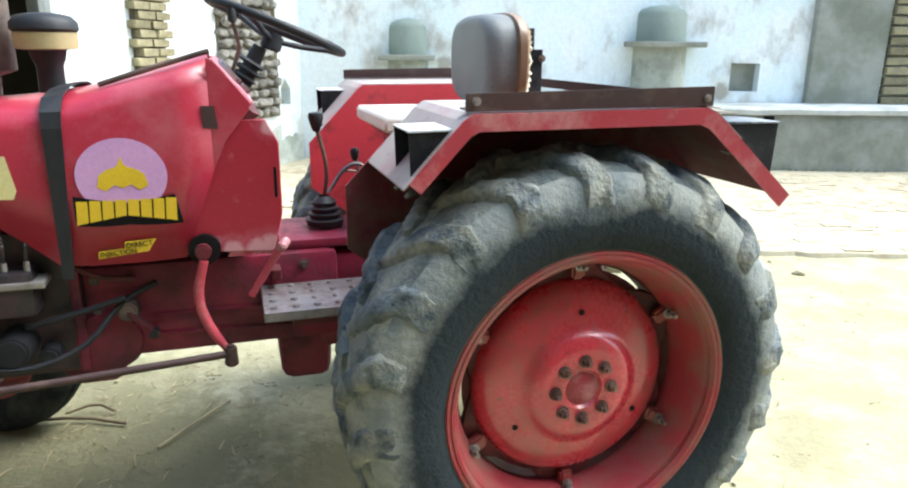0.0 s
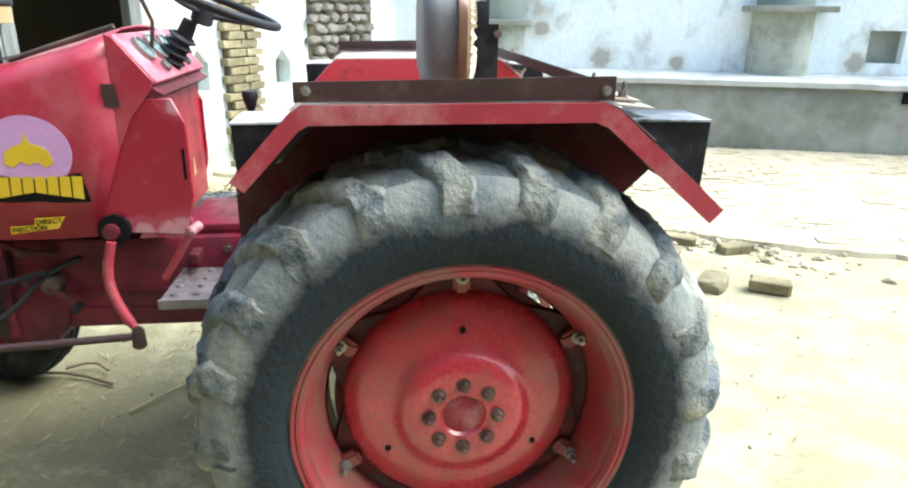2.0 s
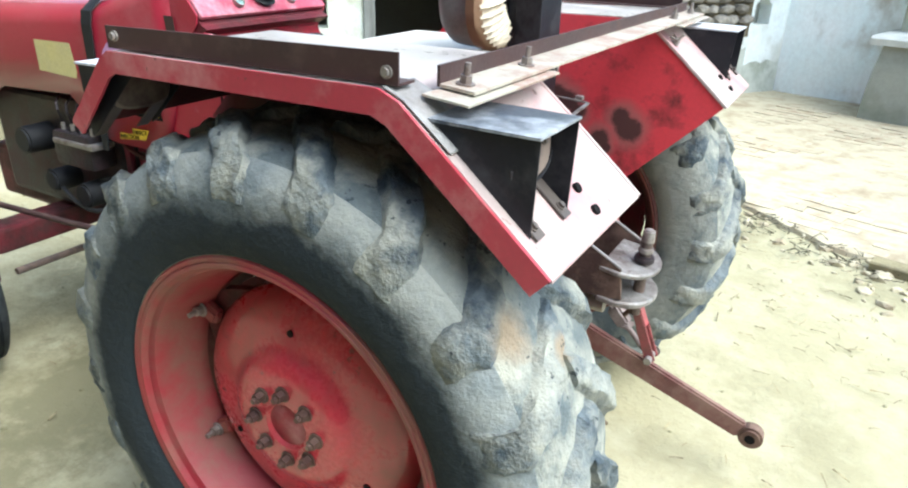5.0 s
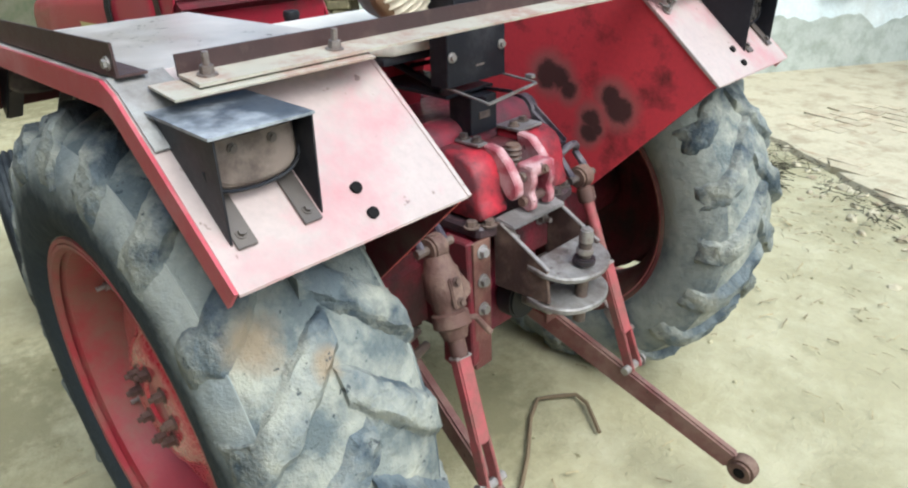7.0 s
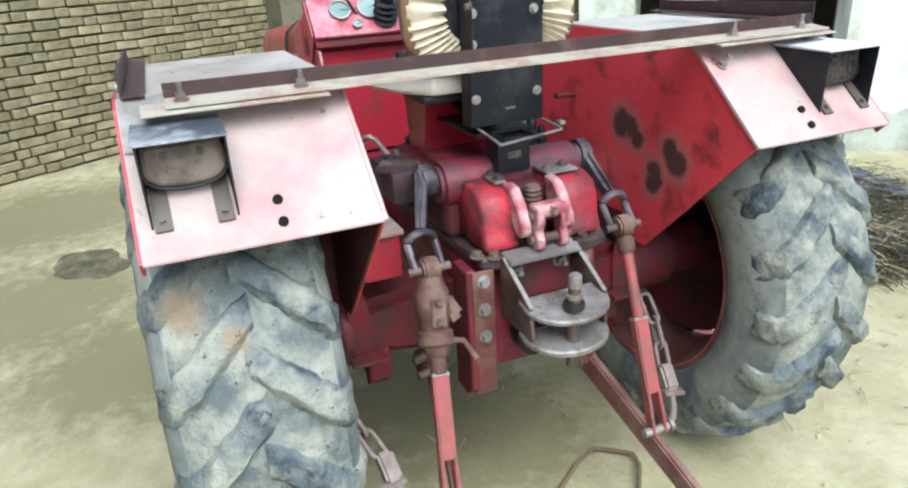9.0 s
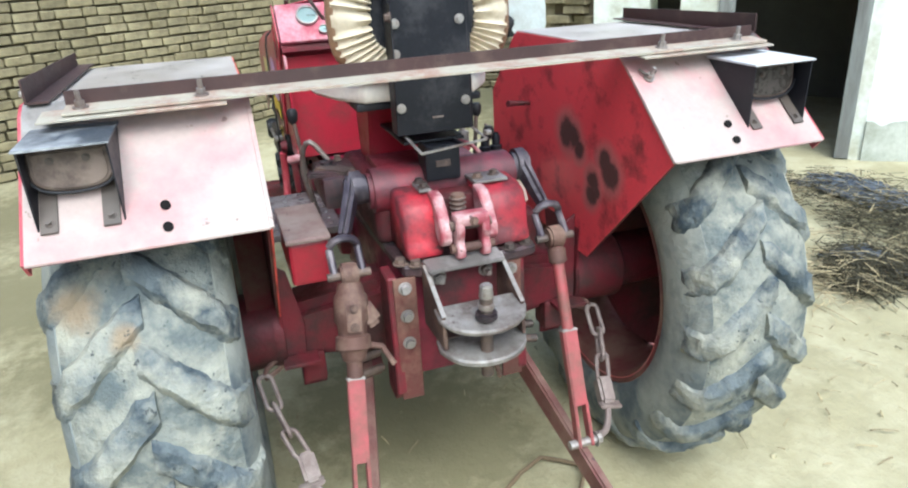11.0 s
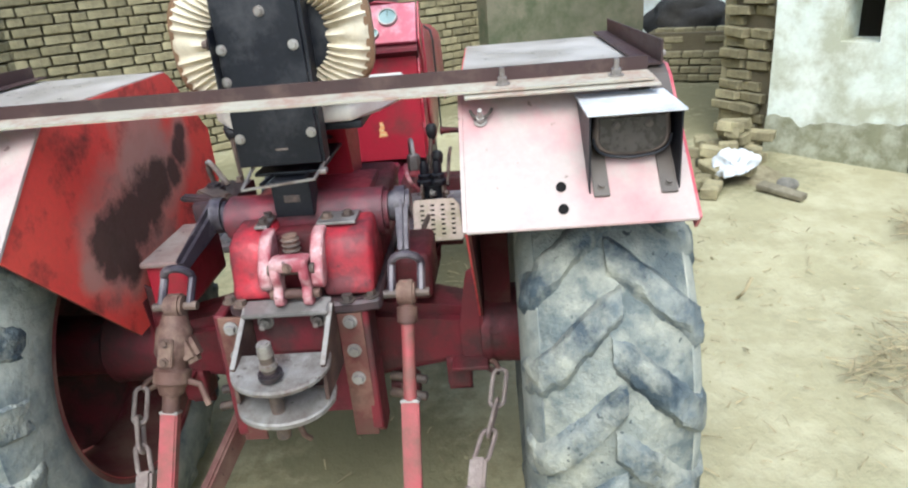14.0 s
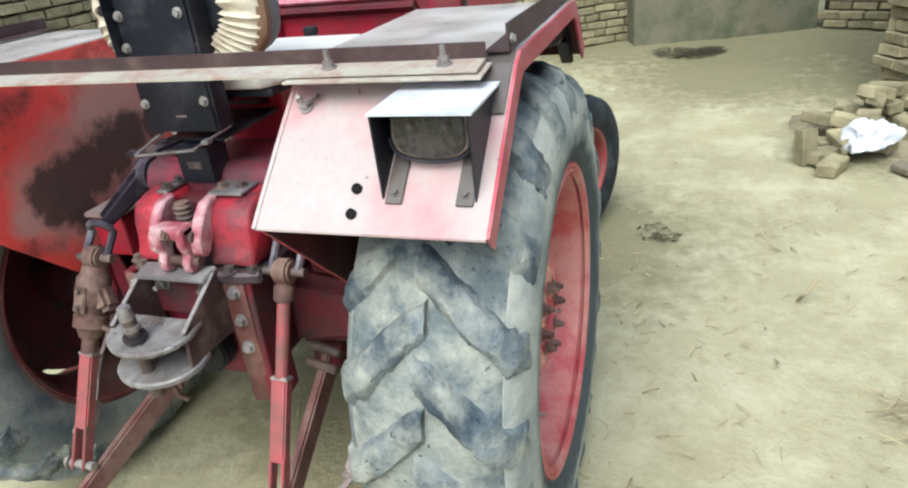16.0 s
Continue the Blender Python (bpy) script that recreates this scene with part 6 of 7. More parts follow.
part("top_bar", bar((0.295, 0.01, 0.908), (0.355, 0.01, 0.898), 0.205, 0.012, bev=0.003), DULL, hb)


def hitch_plate(z, slope, material, h=0.016):
    pts = [(0.40, -0.10), (0.45, -0.105)] + [(0.452 + 0.085 * math.cos(t), 0.01 + 0.11 * math.sin(t)) for t in (radians(-78 + 13 * k) for k in range(13))] + [(0.45, 0.125), (0.40, 0.12)]
    bm = prism(pts, z, h, axis="z", bev=0.004)
    bm.transform(Matrix.Translation((0.45, 0, z)) @ Matrix.Rotation(slope, 4, "Y") @ Matrix.Translation((-0.45, 0, -z)))
    return part("hitch_plate", bm, material, hb, smooth=30)


hitch_plate(0.805, radians(8), WORN_PLATE)
hitch_plate(0.718, radians(6), WORN_PLATE, 0.018)
pin = part("hitch_pin", rod((0.487, 0.004, 0.66), (0.495, 0.004, 0.885), 0.016, n=16), GREASE, hb, "worn steel hitch pin", smooth=40)
part("collar", rod((0.492, 0.004, 0.820), (0.4932, 0.004, 0.838), 0.027, n=18, bev=0.004), ENGINE, pin, smooth=40)
part("ring", rod((0.4935, 0.004, 0.846), (0.4942, 0.004, 0.862), 0.0205, n=18, bev=0.003), STEEL, pin, smooth=40)
part("pin_head", rod((0.495, 0.004, 0.875), (0.497, 0.004, 0.912), 0.0185, 0.015, 16, bev=0.004), STEEL, pin, smooth=40)
for y in (-0.055, 0.075):
    part("hitch_bolt", bolt((0.306, y, 0.86), (1, 0, 0), 0.014, 0.014, 0.02), STEEL, hb)
part("pto_cover", rod((0.26, 0.01, 0.655), (0.315, 0.01, 0.655), 0.065, n=24, bev=0.006), DARK, tractor, smooth=40)
part("pto_shaft", rod((0.3, 0.01, 0.655), (0.40, 0.01, 0.655), 0.021, n=12), STEEL, tractor, smooth=40)
part("hook", tube([(0.45, 0.03, 0.70), (0.47, 0.04, 0.65), (0.45, 0.05, 0.62)], 0.007, smooth_pts=1), RUST, hb)


# three-point linkage
def linkage(s):
    g = 1 if s > 0 else -1
    ya = 0.275 if s > 0 else -0.265
    yh = 0.275 if s > 0 else -0.205
    arm = part("lift_arm", bar((0.06, yh, 1.082), (0.225, ya + 0.012 * s, 0.975), 0.034, 0.078, bev=0.012, w2=0.026, h2=0.045), SHAFT, tractor, "lift arm of worn purplish iron", smooth=40)
    part("arm_hub", rod((0.08, yh - 0.024, 1.062), (0.08, yh + 0.024, 1.062), 0.046, n=24, bev=0.010), SHAFT, arm, smooth=40)
    c = Vector((0.25, ya + 0.016 * s, 0.957))
    pts = [c + Vector((-0.02 + 0.032 * math.sin(t) * 0.4, 0.036 * math.cos(t), 0.03 * math.sin(t))) for t in (math.pi * k / 10 for k in range(11))]
    pts = [c + Vector((0.03, 0.036, -0.055))] + pts + [c + Vector((0.03, -0.036, -0.055))]
    part("shackle", tube(pts, 0.0105, 8), SHAFT, arm, "dark grey steel shackle", smooth=40)
    part("shackle_pin", rod(c + Vector((0.03, -0.055, -0.055)), c + Vector((0.03, 0.055, -0.055)), 0.011, n=10), GREASE, arm)
    top = c + Vector((0.03, 0, -0.055))
    end = Vector((0.50, (0.275 if s > 0 else 0.345) * s, 0.375))
    d = (end - top)
    r = part("lift_rod", rod(top - d * 0.05, top + d * 0.45, 0.016 if s > 0 else 0.021, n=14), ROD if s > 0 else RUST, tractor, "adjustable lift rod, pink lower tube", smooth=40)
    part("eye", rod(top + Vector((0, -0.022, 0)), top + Vector((0, 0.022, 0)), 0.032, n=18, bev=0.006), RUST, r, smooth=40)
    if s < 0:
        part("levelling_box", lathe([(0.02, 0.012), (0.02, 0.030), (0.045, 0.036), (0.055, 0.043), (0.115, 0.045), (0.125, 0.038), (0.15, 0.036), (0.155, 0.044), (0.185, 0.045), (0.19, 0.036), (0.215, 0.028), (0.22, 0.012)], 20, axis="z", bm=None), RUST, r, "brown cast levelling screw housing", smooth=40).matrix_world = Matrix.Translation(top) @ d.to_track_quat("Z", "Y").to_matrix().to_4x4()
        part("gear_lug", bar(top + d * 0.13 + Vector((0.0, 0.02, 0)), top + d * 0.24 + Vector((0.0, 0.058, 0)), 0.05, 0.045, up=(1, 0, 0.3), bev=0.012), RUST, r, smooth=40)
        part("face_plate", bar(top + d * 0.12 + Vector((0.040, 0, 0.012)), top + d * 0.24 + Vector((0.040, 0, 0.012)), 0.036, 0.012, up=(1, 0, 0.3), bev=0.003), RUST, r)
        for f in (0.14, 0.22):
            part("plate_nut", bolt(top + d * f + Vector((0.045, 0.0, 0.015)), (1, 0, 0.3), 0.008, 0.007), RUST_D, r)
        part("crank", tube([top + d * 0.3, top + d * 0.3 + Vector((0.01, 0.07, -0.02)), top + d * 0.42 + Vector((0.01, 0.1, 0))], 0.008), RUST, r, smooth=40)
    else:
        part("collar", rod(top + d * 0.05, top + d * 0.13, 0.025, n=16, bev=0.005), RUST, r, smooth=40)
    part("tube", bar(top + d * 0.45, top + d * 0.82, 0.043, 0.03, up=(1, 0, 0.3), bev=0.004), ROD, r, "worn pink square tube")
    part("tube_cap", bar(top + d * 0.445, top + d * 0.462, 0.047, 0.034, up=(1, 0, 0.3), bev=0.003), STEEL, r)
    for k in (-1, 1):
        part("fork", bar(top + d * 0.80 + Vector((0, 0.017 * k, 0)), end + d * 0.02 + Vector((0, 0.019 * k, 0)), 0.009, 0.032, up=(1, 0, 0.3), bev=0.002), ROD, r)
    part("fork_pin", rod(end + Vector((0, -0.045, 0)), end + Vector((0, 0.045, 0)), 0.0125, n=10), STEEL, r)
    part("fork_nut", bolt(end + Vector((0, 0.034 * s, 0)), (0, s, 0), 0.015, 0.014), STEEL, r)
    a, b_ = Vector((0.06, 0.225 * s, 0.50)), Vector((0.84, (0.315 if s > 0 else 0.39) * s, 0.17))
    ll = part("lower_link", bar(a, b_ - (b_ - a) * 0.04, 0.028, 0.082, bev=0.006, h2=0.062), LINK, tractor, "rusty dark red lower link arm")
    part("ball_end", rod(b_ + Vector((0, -0.026, 0)), b_ + Vector((0, 0.026, 0)), 0.038, n=20, bev=0.008), RUST, ll, smooth=40)
    part("ball_hole", rod(b_ + Vector((0, -0.0275, 0)), b_ + Vector((0, 0.0275, 0)), 0.016, n=16), INK, ll)
    part("pivot", rod(a + Vector((0, -0.04, 0)), a + Vector((0, 0.04, 0)), 0.04, n=18, bev=0.006), RED_DARK, ll, smooth=40)
    for f in (0.3, 0.42):
        p = a.lerp(b_, f)
        part("link_hole", rod(p + Vector((0, -0.0125, 0)), p + Vector((0, 0.0125, 0)), 0.011, n=12), INK, ll)
    # check chain: a clevis under the axle, long links, a turnbuckle block and an eye at the lower link's pin
    yb = 0.428 if s > 0 else 0.456
    path = [Vector((0.13, (yb + 0.072) * s, 0.565)), Vector((0.20, (yb + 0.058) * s, 0.515)), Vector((0.265, (yb + 0.034) * s, 0.468)), Vector((0.318, (yb + 0.010) * s, 0.428))]
    ch = part("check_chain", tube([(0.06, (yb - 0.02) * s, 0.60), (0.10, (yb + 0.06) * s, 0.585), path[0], (0.11, (yb + 0.05) * s, 0.56), (0.05, (yb - 0.02) * s, 0.575)], 0.008, smooth_pts=1), RUST, tractor, "hanging rusty check chain with a turnbuckle block", smooth=40)
    for k, (p, q) in enumerate(zip(path, path[1:])):
        dirv = (q - p).normalized()
        sd = Vector((0, 1, 0)) if k % 2 == 0 else dirv.cross(Vector((0, 1, 0))).normalized()
        mid, hl = (p + q) / 2, (q - p).length / 2 + 0.010
        loop = [mid + dirv * (hl - 0.017) * math.copysign(1, math.cos(t)) + dirv * 0.017 * math.cos(t) + sd * 0.019 * math.sin(t) for t in (2 * math.pi * (j + 0.5) / 16 for j in range(16))]
        part("chain_link", tube(loop, 0.0065, 8, closed=True), CHAIN, ch, smooth=40)
    blk = Vector((0.345, yb * s, 0.402))
    part("turnbuckle", bar(blk + Vector((-0.028, 0.004 * s, 0.030)), blk + Vector((0.028, -0.006 * s, -0.026)), 0.044, 0.05, up=(0.6, 0, 0.8), bev=0.008), CHAIN, ch, "pale dusty turnbuckle block")
    part("turnbuckle_nut", bar(blk + Vector((0.030, -0.034 * s, -0.022)), blk + Vector((0.036, 0.034 * s, -0.034)), 0.03, 0.014, bev=0.004), CHAIN, ch)
    part("turnbuckle_end", tube([blk + Vector((0.03, -0.006 * s, -0.028)), (0.42, (yb - 0.03) * s, 0.352), (0.45, (yb - 0.06) * s, 0.338), end + Vector((-0.03, 0.055 * s, -0.01)), end + Vector((0, 0.045 * s, 0))], 0.010, 8, smooth_pts=1), CHAIN, ch, smooth=40)
    # stay pins beside the drawbar plate
    for z in (0.555, 0.522):
        part("stay_pin", rod((0.10 + (0.555 - z), 0.19 * s, z), (0.125 + (0.555 - z), 0.295 * s, z - 0.004), 0.013, n=12, bev=0.003), GREASE, ll, smooth=40)


linkage(-1)
linkage(1)


# front axle and wheels
def front_wheel(s):
    yc, xc, zc = (0.645 if s > 0 else 0.60) * s, -1.83 if s > 0 else -1.96, 0.365
    prof = [(0.06, 0.205), (0.075, 0.225), (0.086, 0.27), (0.084, 0.31), (0.07, 0.345), (0.06, 0.357), (0.046, 0.360), (0.04, 0.352), (0.026, 0.354), (0.02, 0.366), (0.008, 0.368), (0.0, 0.356)]
    full = [(-o, r) for o, r in prof] + prof[::-1][1:]
    w = part("front_wheel", lathe([(0.065 * s, 0.21), (0.06 * s, 0.198), (0.03 * s, 0.185), (-0.065 * s, 0.21), (-0.06 * s, 0.2), (0.02 * s, 0.175), (0.012 * s, 0.12), (0.05 * s, 0.08), (0.07 * s, 0.045), (0.07 * s, 0.0)], 40, (xc, yc, zc)), RED_RIM, tractor, "small front wheel with ribbed tyre", smooth=40)
    part("tyre", lathe(full, 56, (xc, yc, zc)), RUBBER_D, w, "dusty ribbed rubber tyre", smooth=40)
    for k in range(5):
        t = 2 * math.pi * k / 5
        part("wheel_nut", bolt((xc + 0.075 * math.cos(t), yc + 0.045 * s, zc + 0.075 * math.sin(t)), (0, s, 0), 0.011, 0.012), RUST, w)
    part("knuckle", box(xc - 0.04, xc + 0.04, *sorted((0.45 * s, 0.54 * s)), 0.30, 0.62, 0.015), RED_DARK, w)
    # both steered a little
    w.matrix_world = Matrix.Translation((xc, yc, 0)) @ Matrix.Rotation(radians(-20 if s > 0 else -12), 4, "Z") @ Matrix.Translation((-xc, -yc, 0))


front_wheel(-1)
front_wheel(1)
part("front_axle", box(-1.89, -1.77, -0.50, 0.50, 0.46, 0.56, 0.015), RED_DARK, tractor, "grimy red front axle beam")
part("front_support", box(-2.30, -1.80, -0.17, 0.17, 0.52, 0.75, 0.02), RED_DARK, tractor)
part("tie_rod", tube([(-1.68, -0.5, 0.42), (-1.68, 0.5, 0.42)], 0.014), GREASE, tractor, smooth=40)

# ---- loose things on the ground ----
def litter(name, label, spots, count, seed, material, size, lift=0.012):
    random.seed(seed)
    verts, faces = [], []
    for _ in range(count):
        cx_, cy_, r_ = spots[random.randrange(len(spots))]
        a, rr_ = random.uniform(0, 6.28), r_ * math.sqrt(random.random())
        x, y = cx_ + rr_ * math.cos(a), cy_ + rr_ * math.sin(a)
        L, w, t = random.uniform(*size), random.uniform(0.0012, 0.004), random.uniform(0, 6.28)
        z = height(x, y) + random.uniform(0, lift)
        d, n_ = Vector((math.cos(t), math.sin(t), random.uniform(-0.15, 0.15))) * L / 2, Vector((-math.sin(t), math.cos(t), 0)) * w
        k = len(verts)
        c = Vector((x, y, z))
        verts += [c - d - n_, c - d + n_, c + d * 0.1 + n_ + Vector((0, 0, 0.004)), c + d * 0.1 - n_ + Vector((0, 0, 0.004)), c + d + n_ * 0.3, c + d - n_ * 0.3,
                  c - d + Vector((0, 0, w * 1.6)), c + d + Vector((0, 0, w * 1.2))]
        faces += [(k, k + 1, k + 6), (k + 1, k + 2, k + 6), (k + 2, k + 4, k + 7), (k + 2, k + 7, k + 6), (k, k + 6, k + 3), (k + 3, k + 6, k + 7), (k + 3, k + 7, k + 5), (k + 4, k + 5, k + 7)]
    me = bpy.data.meshes.new(name)
    me.from_pydata(verts, [], faces)
    me.materials.append(material)
    return tagged(new(name, me), label, "litter", kind="stuff")


def twig(pts, r, label, m=TWIG):
    return tagged(part("twig", tube([(x, y, z) for x, y, z in pts], r, 6, smooth_pts=1), m, smooth=50), label, "twig")


twig([(0.36, -0.12, 0.02), (0.33, 0.0, 0.015), (0.11, 0.305, 0.015), (0.16, 0.37, 0.02), (0.235, 0.435, 0.03), (0.377, 0.325, 0.015)], 0.0075, "bent dry stalk lying on the soil behind the tractor")
twig([(-1.80, 0.64, 0.012), (-1.55, 0.60, 0.02), (-1.36, 0.50, 0.012)], 0.007, "dark dry twig lying on the soil under the tractor")
twig([(-1.62, 0.66, 0.012), (-1.50, 0.68, 0.035), (-1.42, 0.62, 0.015)], 0.006, "dark dry twig lying on the soil under the tractor")
twig([(-1.22, 0.27, 0.01), (-1.08, 0.42, 0.02), (-0.95, 0.58, 0.012)], 0.006, "thin dry stalk lying on the soil under the tractor", STRAW)
# oily dark patch where soil is soaked
b = bmesh.new()
rings = []
for f in (0.15, 0.4, 0.65, 0.85, 1.0):
    rings.append([])
    for k in range(40):
        t = 2 * math.pi * k / 40
        w = f * (1 + 0.35 * noise.noise((math.cos(t) * 1.5, math.sin(t) * 1.5, 4)) + 0.15 * noise.noise((math.cos(t) * 5, math.sin(t) * 5, 8)))
        x, y = OIL[0] + 0.13 * w * math.cos(t) - 0.24 * w * math.sin(t), OIL[1] + 0.20 * w * math.cos(t) + 0.05 * w * math.sin(t)
        rings[-1].append(b.verts.new((x, y, height(x, y) - 0.003 + 0.002 * (1 - f))))
for A, B in zip(rings, rings[1:]):
    for k in range(40):
        b.faces.new((A[k], A[(k + 1) % 40], B[(k + 1) % 40], B[k]))
b.faces.new(rings[0])
tagged(part("oil_patch", b, OILY, smooth=60), "dark oil-soaked patch on pale soil", "oil patch", kind="stuff")
# dark clump of rotten leaves, and dark litter standing in for a hollow by the brick wall
litter("leaves", "dark patch of rotten leaves on the soil", ((-1.86, 1.04, 0.11), (-1.8, 1.1, 0.07)), 60, 12, TWIG_DARK, (0.02, 0.06), 0.008)
litter("leaves", "dark litter standing in for a hollow by the brick wall", ((-6.1, 1.0, 0.22), (-6.0, 1.2, 0.2), (-6.15, 1.35, 0.15)), 700, 13, TWIG_DARK, (0.04, 0.12), 0.03)
twig([(-1.26, 1.65, 0.005), (-1.23, 1.67, 0.05), (-1.28, 1.72, 0.10)], 0.008, "pale dry stalk poking out of the soil", STRAW)


# fallen bricks and a stone by the paving's edge
def loose_brick(m, k, label):
    ob = new("brick", brick_me[k % 5])
    ob.matrix_world = m
    return tagged(ob, label, "brick", "fallen bricks")


loose_brick(pose(2.11, 1.30, 0.036, 0, 0, -30), 1, "old loose brick lying on pale soil")
st = bmesh.new()
bmesh.ops.create_icosphere(st, subdivisions=3, radius=0.09)
for q in st.verts:
    q.co *= 1 + 0.35 * noise.noise(q.co * 13) + 0.15 * noise.noise(q.co * 31)
    q.co = Vector((max(-0.075, min(0.08, q.co.x * 1.15)), max(-0.10, min(0.11, q.co.y * 1.5)), min(0.034, q.co.z * 0.75)))
st.transform(pose(1.80, 1.40, 0.025, 3, -4, -40))
tagged(part("stone", st, MOUND, smooth=35), "flat broken lump of tan stone beside a brick", "stone")

# full cream sack with a white bag tied over its top
def bag_shell(c, stations, seed, n=28):
    b = bmesh.new()
    rings = []
    for z, rx, ry in stations:
        ring = []
        for q in range(n):
            t = 2 * math.pi * q / n
            w = 1 + 0.13 * noise.noise((math.cos(t) * 2.2 + seed, math.sin(t) * 2.2, z * 6)) + 0.05 * noise.noise((math.cos(t) * 6, math.sin(t) * 6 + seed, z * 16))
            ring.append(b.verts.new((c[0] + rx * w * math.cos(t), c[1] + ry * w * math.sin(t), z)))
        rings.append(ring)
    for A, B in zip(rings, rings[1:]):
        for k in range(n):
            b.faces.new((A[k], A[(k + 1) % n], B[(k + 1) % n], B[k]))
    b.faces.new(rings[0]), b.faces.new(rings[-1][::-1])
    return b


CLOTH_G = mat("cream_sackcloth", (0.62, 0.58, 0.45), (0.52, 0.47, 0.33), 0.8, big=7, fine=60, bump=0.4, c3=(0.66, 0.66, 0.6), amount=0.35, wear=7)
sack = tagged(part("sack", bag_shell((1.97, 3.86), [(0.03 + 0.45 * f, 0.155 * (0.9 + 0.35 * math.sin(f * 2.7)), 0.13 * (0.9 + 0.35 * math.sin(f * 2.7))) for f in (k / 12 for k in range(13))], 3.0), CLOTH_G, smooth=60), "full cream sack topped by a white bag on paving", "sack")
part("bag_top", bag_shell((1.96, 3.86), [(0.42, 0.15, 0.13), (0.45, 0.158, 0.138), (0.52, 0.150, 0.130), (0.59, 0.128, 0.108), (0.65, 0.092, 0.078), (0.69, 0.055, 0.045), (0.715, 0.040, 0.034), (0.74, 0.058, 0.036), (0.79, 0.070, 0.034), (0.825, 0.045, 0.025), (0.83, 0.02, 0.012)], 11.0), CLOTH, sack, "white plastic top", smooth=60)

GRASS = mat("short_dusty_grass", (0.07, 0.105, 0.035), (0.12, 0.14, 0.06), 0.7, big=6, fine=40, bump=0.1, per_island=0.6)
random.seed(44)
gvv, gff = [], []
for _ in range(900):
    u_ = abs(random.gauss(0, 1.0)) if random.random() < 0.7 else random.uniform(0, 6)
    c = PLM @ Vector((0.55 + u_, -0.02 - abs(random.gauss(0, 0.035)), 0.02))
    a_, h_ = random.uniform(0, 6.28), random.uniform(0.02, 0.075)
    d_ = Vector((math.cos(a_), math.sin(a_), 0))
    tip_ = c + d_ * h_ * 0.5 + Vector((0, 0, h_))
    w_ = Vector((-d_.y, d_.x, 0)) * 0.004
    k = len(gvv)
    gvv += [c - w_, c + w_, (c + tip_) / 2 + w_ * 0.8 + Vector((0, 0, 0.01)), (c + tip_) / 2 - w_ * 0.8 + Vector((0, 0, 0.01)), tip_]
    gff += [(k, k + 1, k + 2, k + 3), (k + 3, k + 2, k + 4)]
gme = bpy.data.meshes.new("grass")
gme.from_pydata(gvv, [], gff)
gme.materials.append(GRASS)
tagged(new("grass", gme), "short green tufts of grass along the platform's foot", "grass", kind="stuff")

# loose clods and broken brick along the paving's edge
random.seed(52)
cv = bmesh.new()
for _ in range(330):
    x = random.uniform(-0.4, 3.0) if random.random() < 0.5 else random.uniform(1.1, 2.6)
    y = float(np.interp(x, [p[0] for p in EDGE], [p[1] for p in EDGE])) + 0.06 - abs(random.gauss(0, 0.28))
    r_ = random.choice((0.012, 0.016, 0.022, 0.03, 0.045))
    bmesh.ops.create_icosphere(cv, subdivisions=1, radius=r_, matrix=pose(x, y, height(x, y) - 0.006, random.uniform(0, 90), 0, random.uniform(0, 180)) @ Matrix.Diagonal((1.2, random.uniform(0.6, 1), 0.55, 1)))
tagged(part("clods", cv, PAVING, smooth=0), "crumbled clods along the broken paving edge", "clods", kind="stuff")
for k, (x, y, rz) in enumerate(((1.55, 2.33, 25), (1.95, 2.22, -35), (1.30, 2.40, -15), (2.25, 2.0, 10), (1.75, 1.9, 60))):
    loose_brick(pose(x, y, 0.018, 0, 0, rz), k, "old brick half sunk at the broken paving edge")

# tumbled bricks beside the white corner, with a torn white plastic bag on them
BP = []
random.seed(21)
for x, y, z, rx, ry, rz in ((-3.15, 2.05, 0.036, 0, 0, -28), (-3.35, 1.98, 0.036, 0, 0, 40), (-3.42, 2.14, 0.10, 8, 4, 15), (-3.55, 2.0, 0.036, 0, 3, 80), (-3.6, 2.25, 0.036, 0, 0, 10), (-3.55, 2.2, 0.11, 5, -6, 60),
                            (-3.7, 2.45, 0.05, 10, 0, 35), (-3.75, 2.3, 0.12, 4, 9, 70), (-3.85, 2.55, 0.04, 0, 0, 40),
                            (-3.8, 2.5, 0.115, 0, 5, 20), (-3.9, 2.62, 0.19, 0, 0, 55), (-3.85, 2.42, 0.20, 6, 0, 30), (-3.30, 1.92, 0.10, 0, 82, 40), (-4.0, 2.3, 0.04, 0, 0, 50)):
    loose_brick(pose(x + 0.38, y - 0.06, z, rx, ry, rz), len(BP), "old brick tumbled in a heap beside the wall")
    BP.append(1)
random.seed(23)
for k in range(22):
    f = random.random()
    x, y = -2.95 - 0.75 * f + random.gauss(0, 0.07), 2.05 + 0.38 * f + random.gauss(0, 0.09)
    z = 0.035 + random.random() * (0.06 + 0.34 * f)
    loose_brick(pose(x, y, z, random.uniform(-14, 14), random.uniform(-14, 14), random.uniform(0, 180)) @ Matrix.Diagonal((random.choice((1, 1, 0.55)), 1, 1, 1)), k, "old brick tumbled in a heap beside the wall")
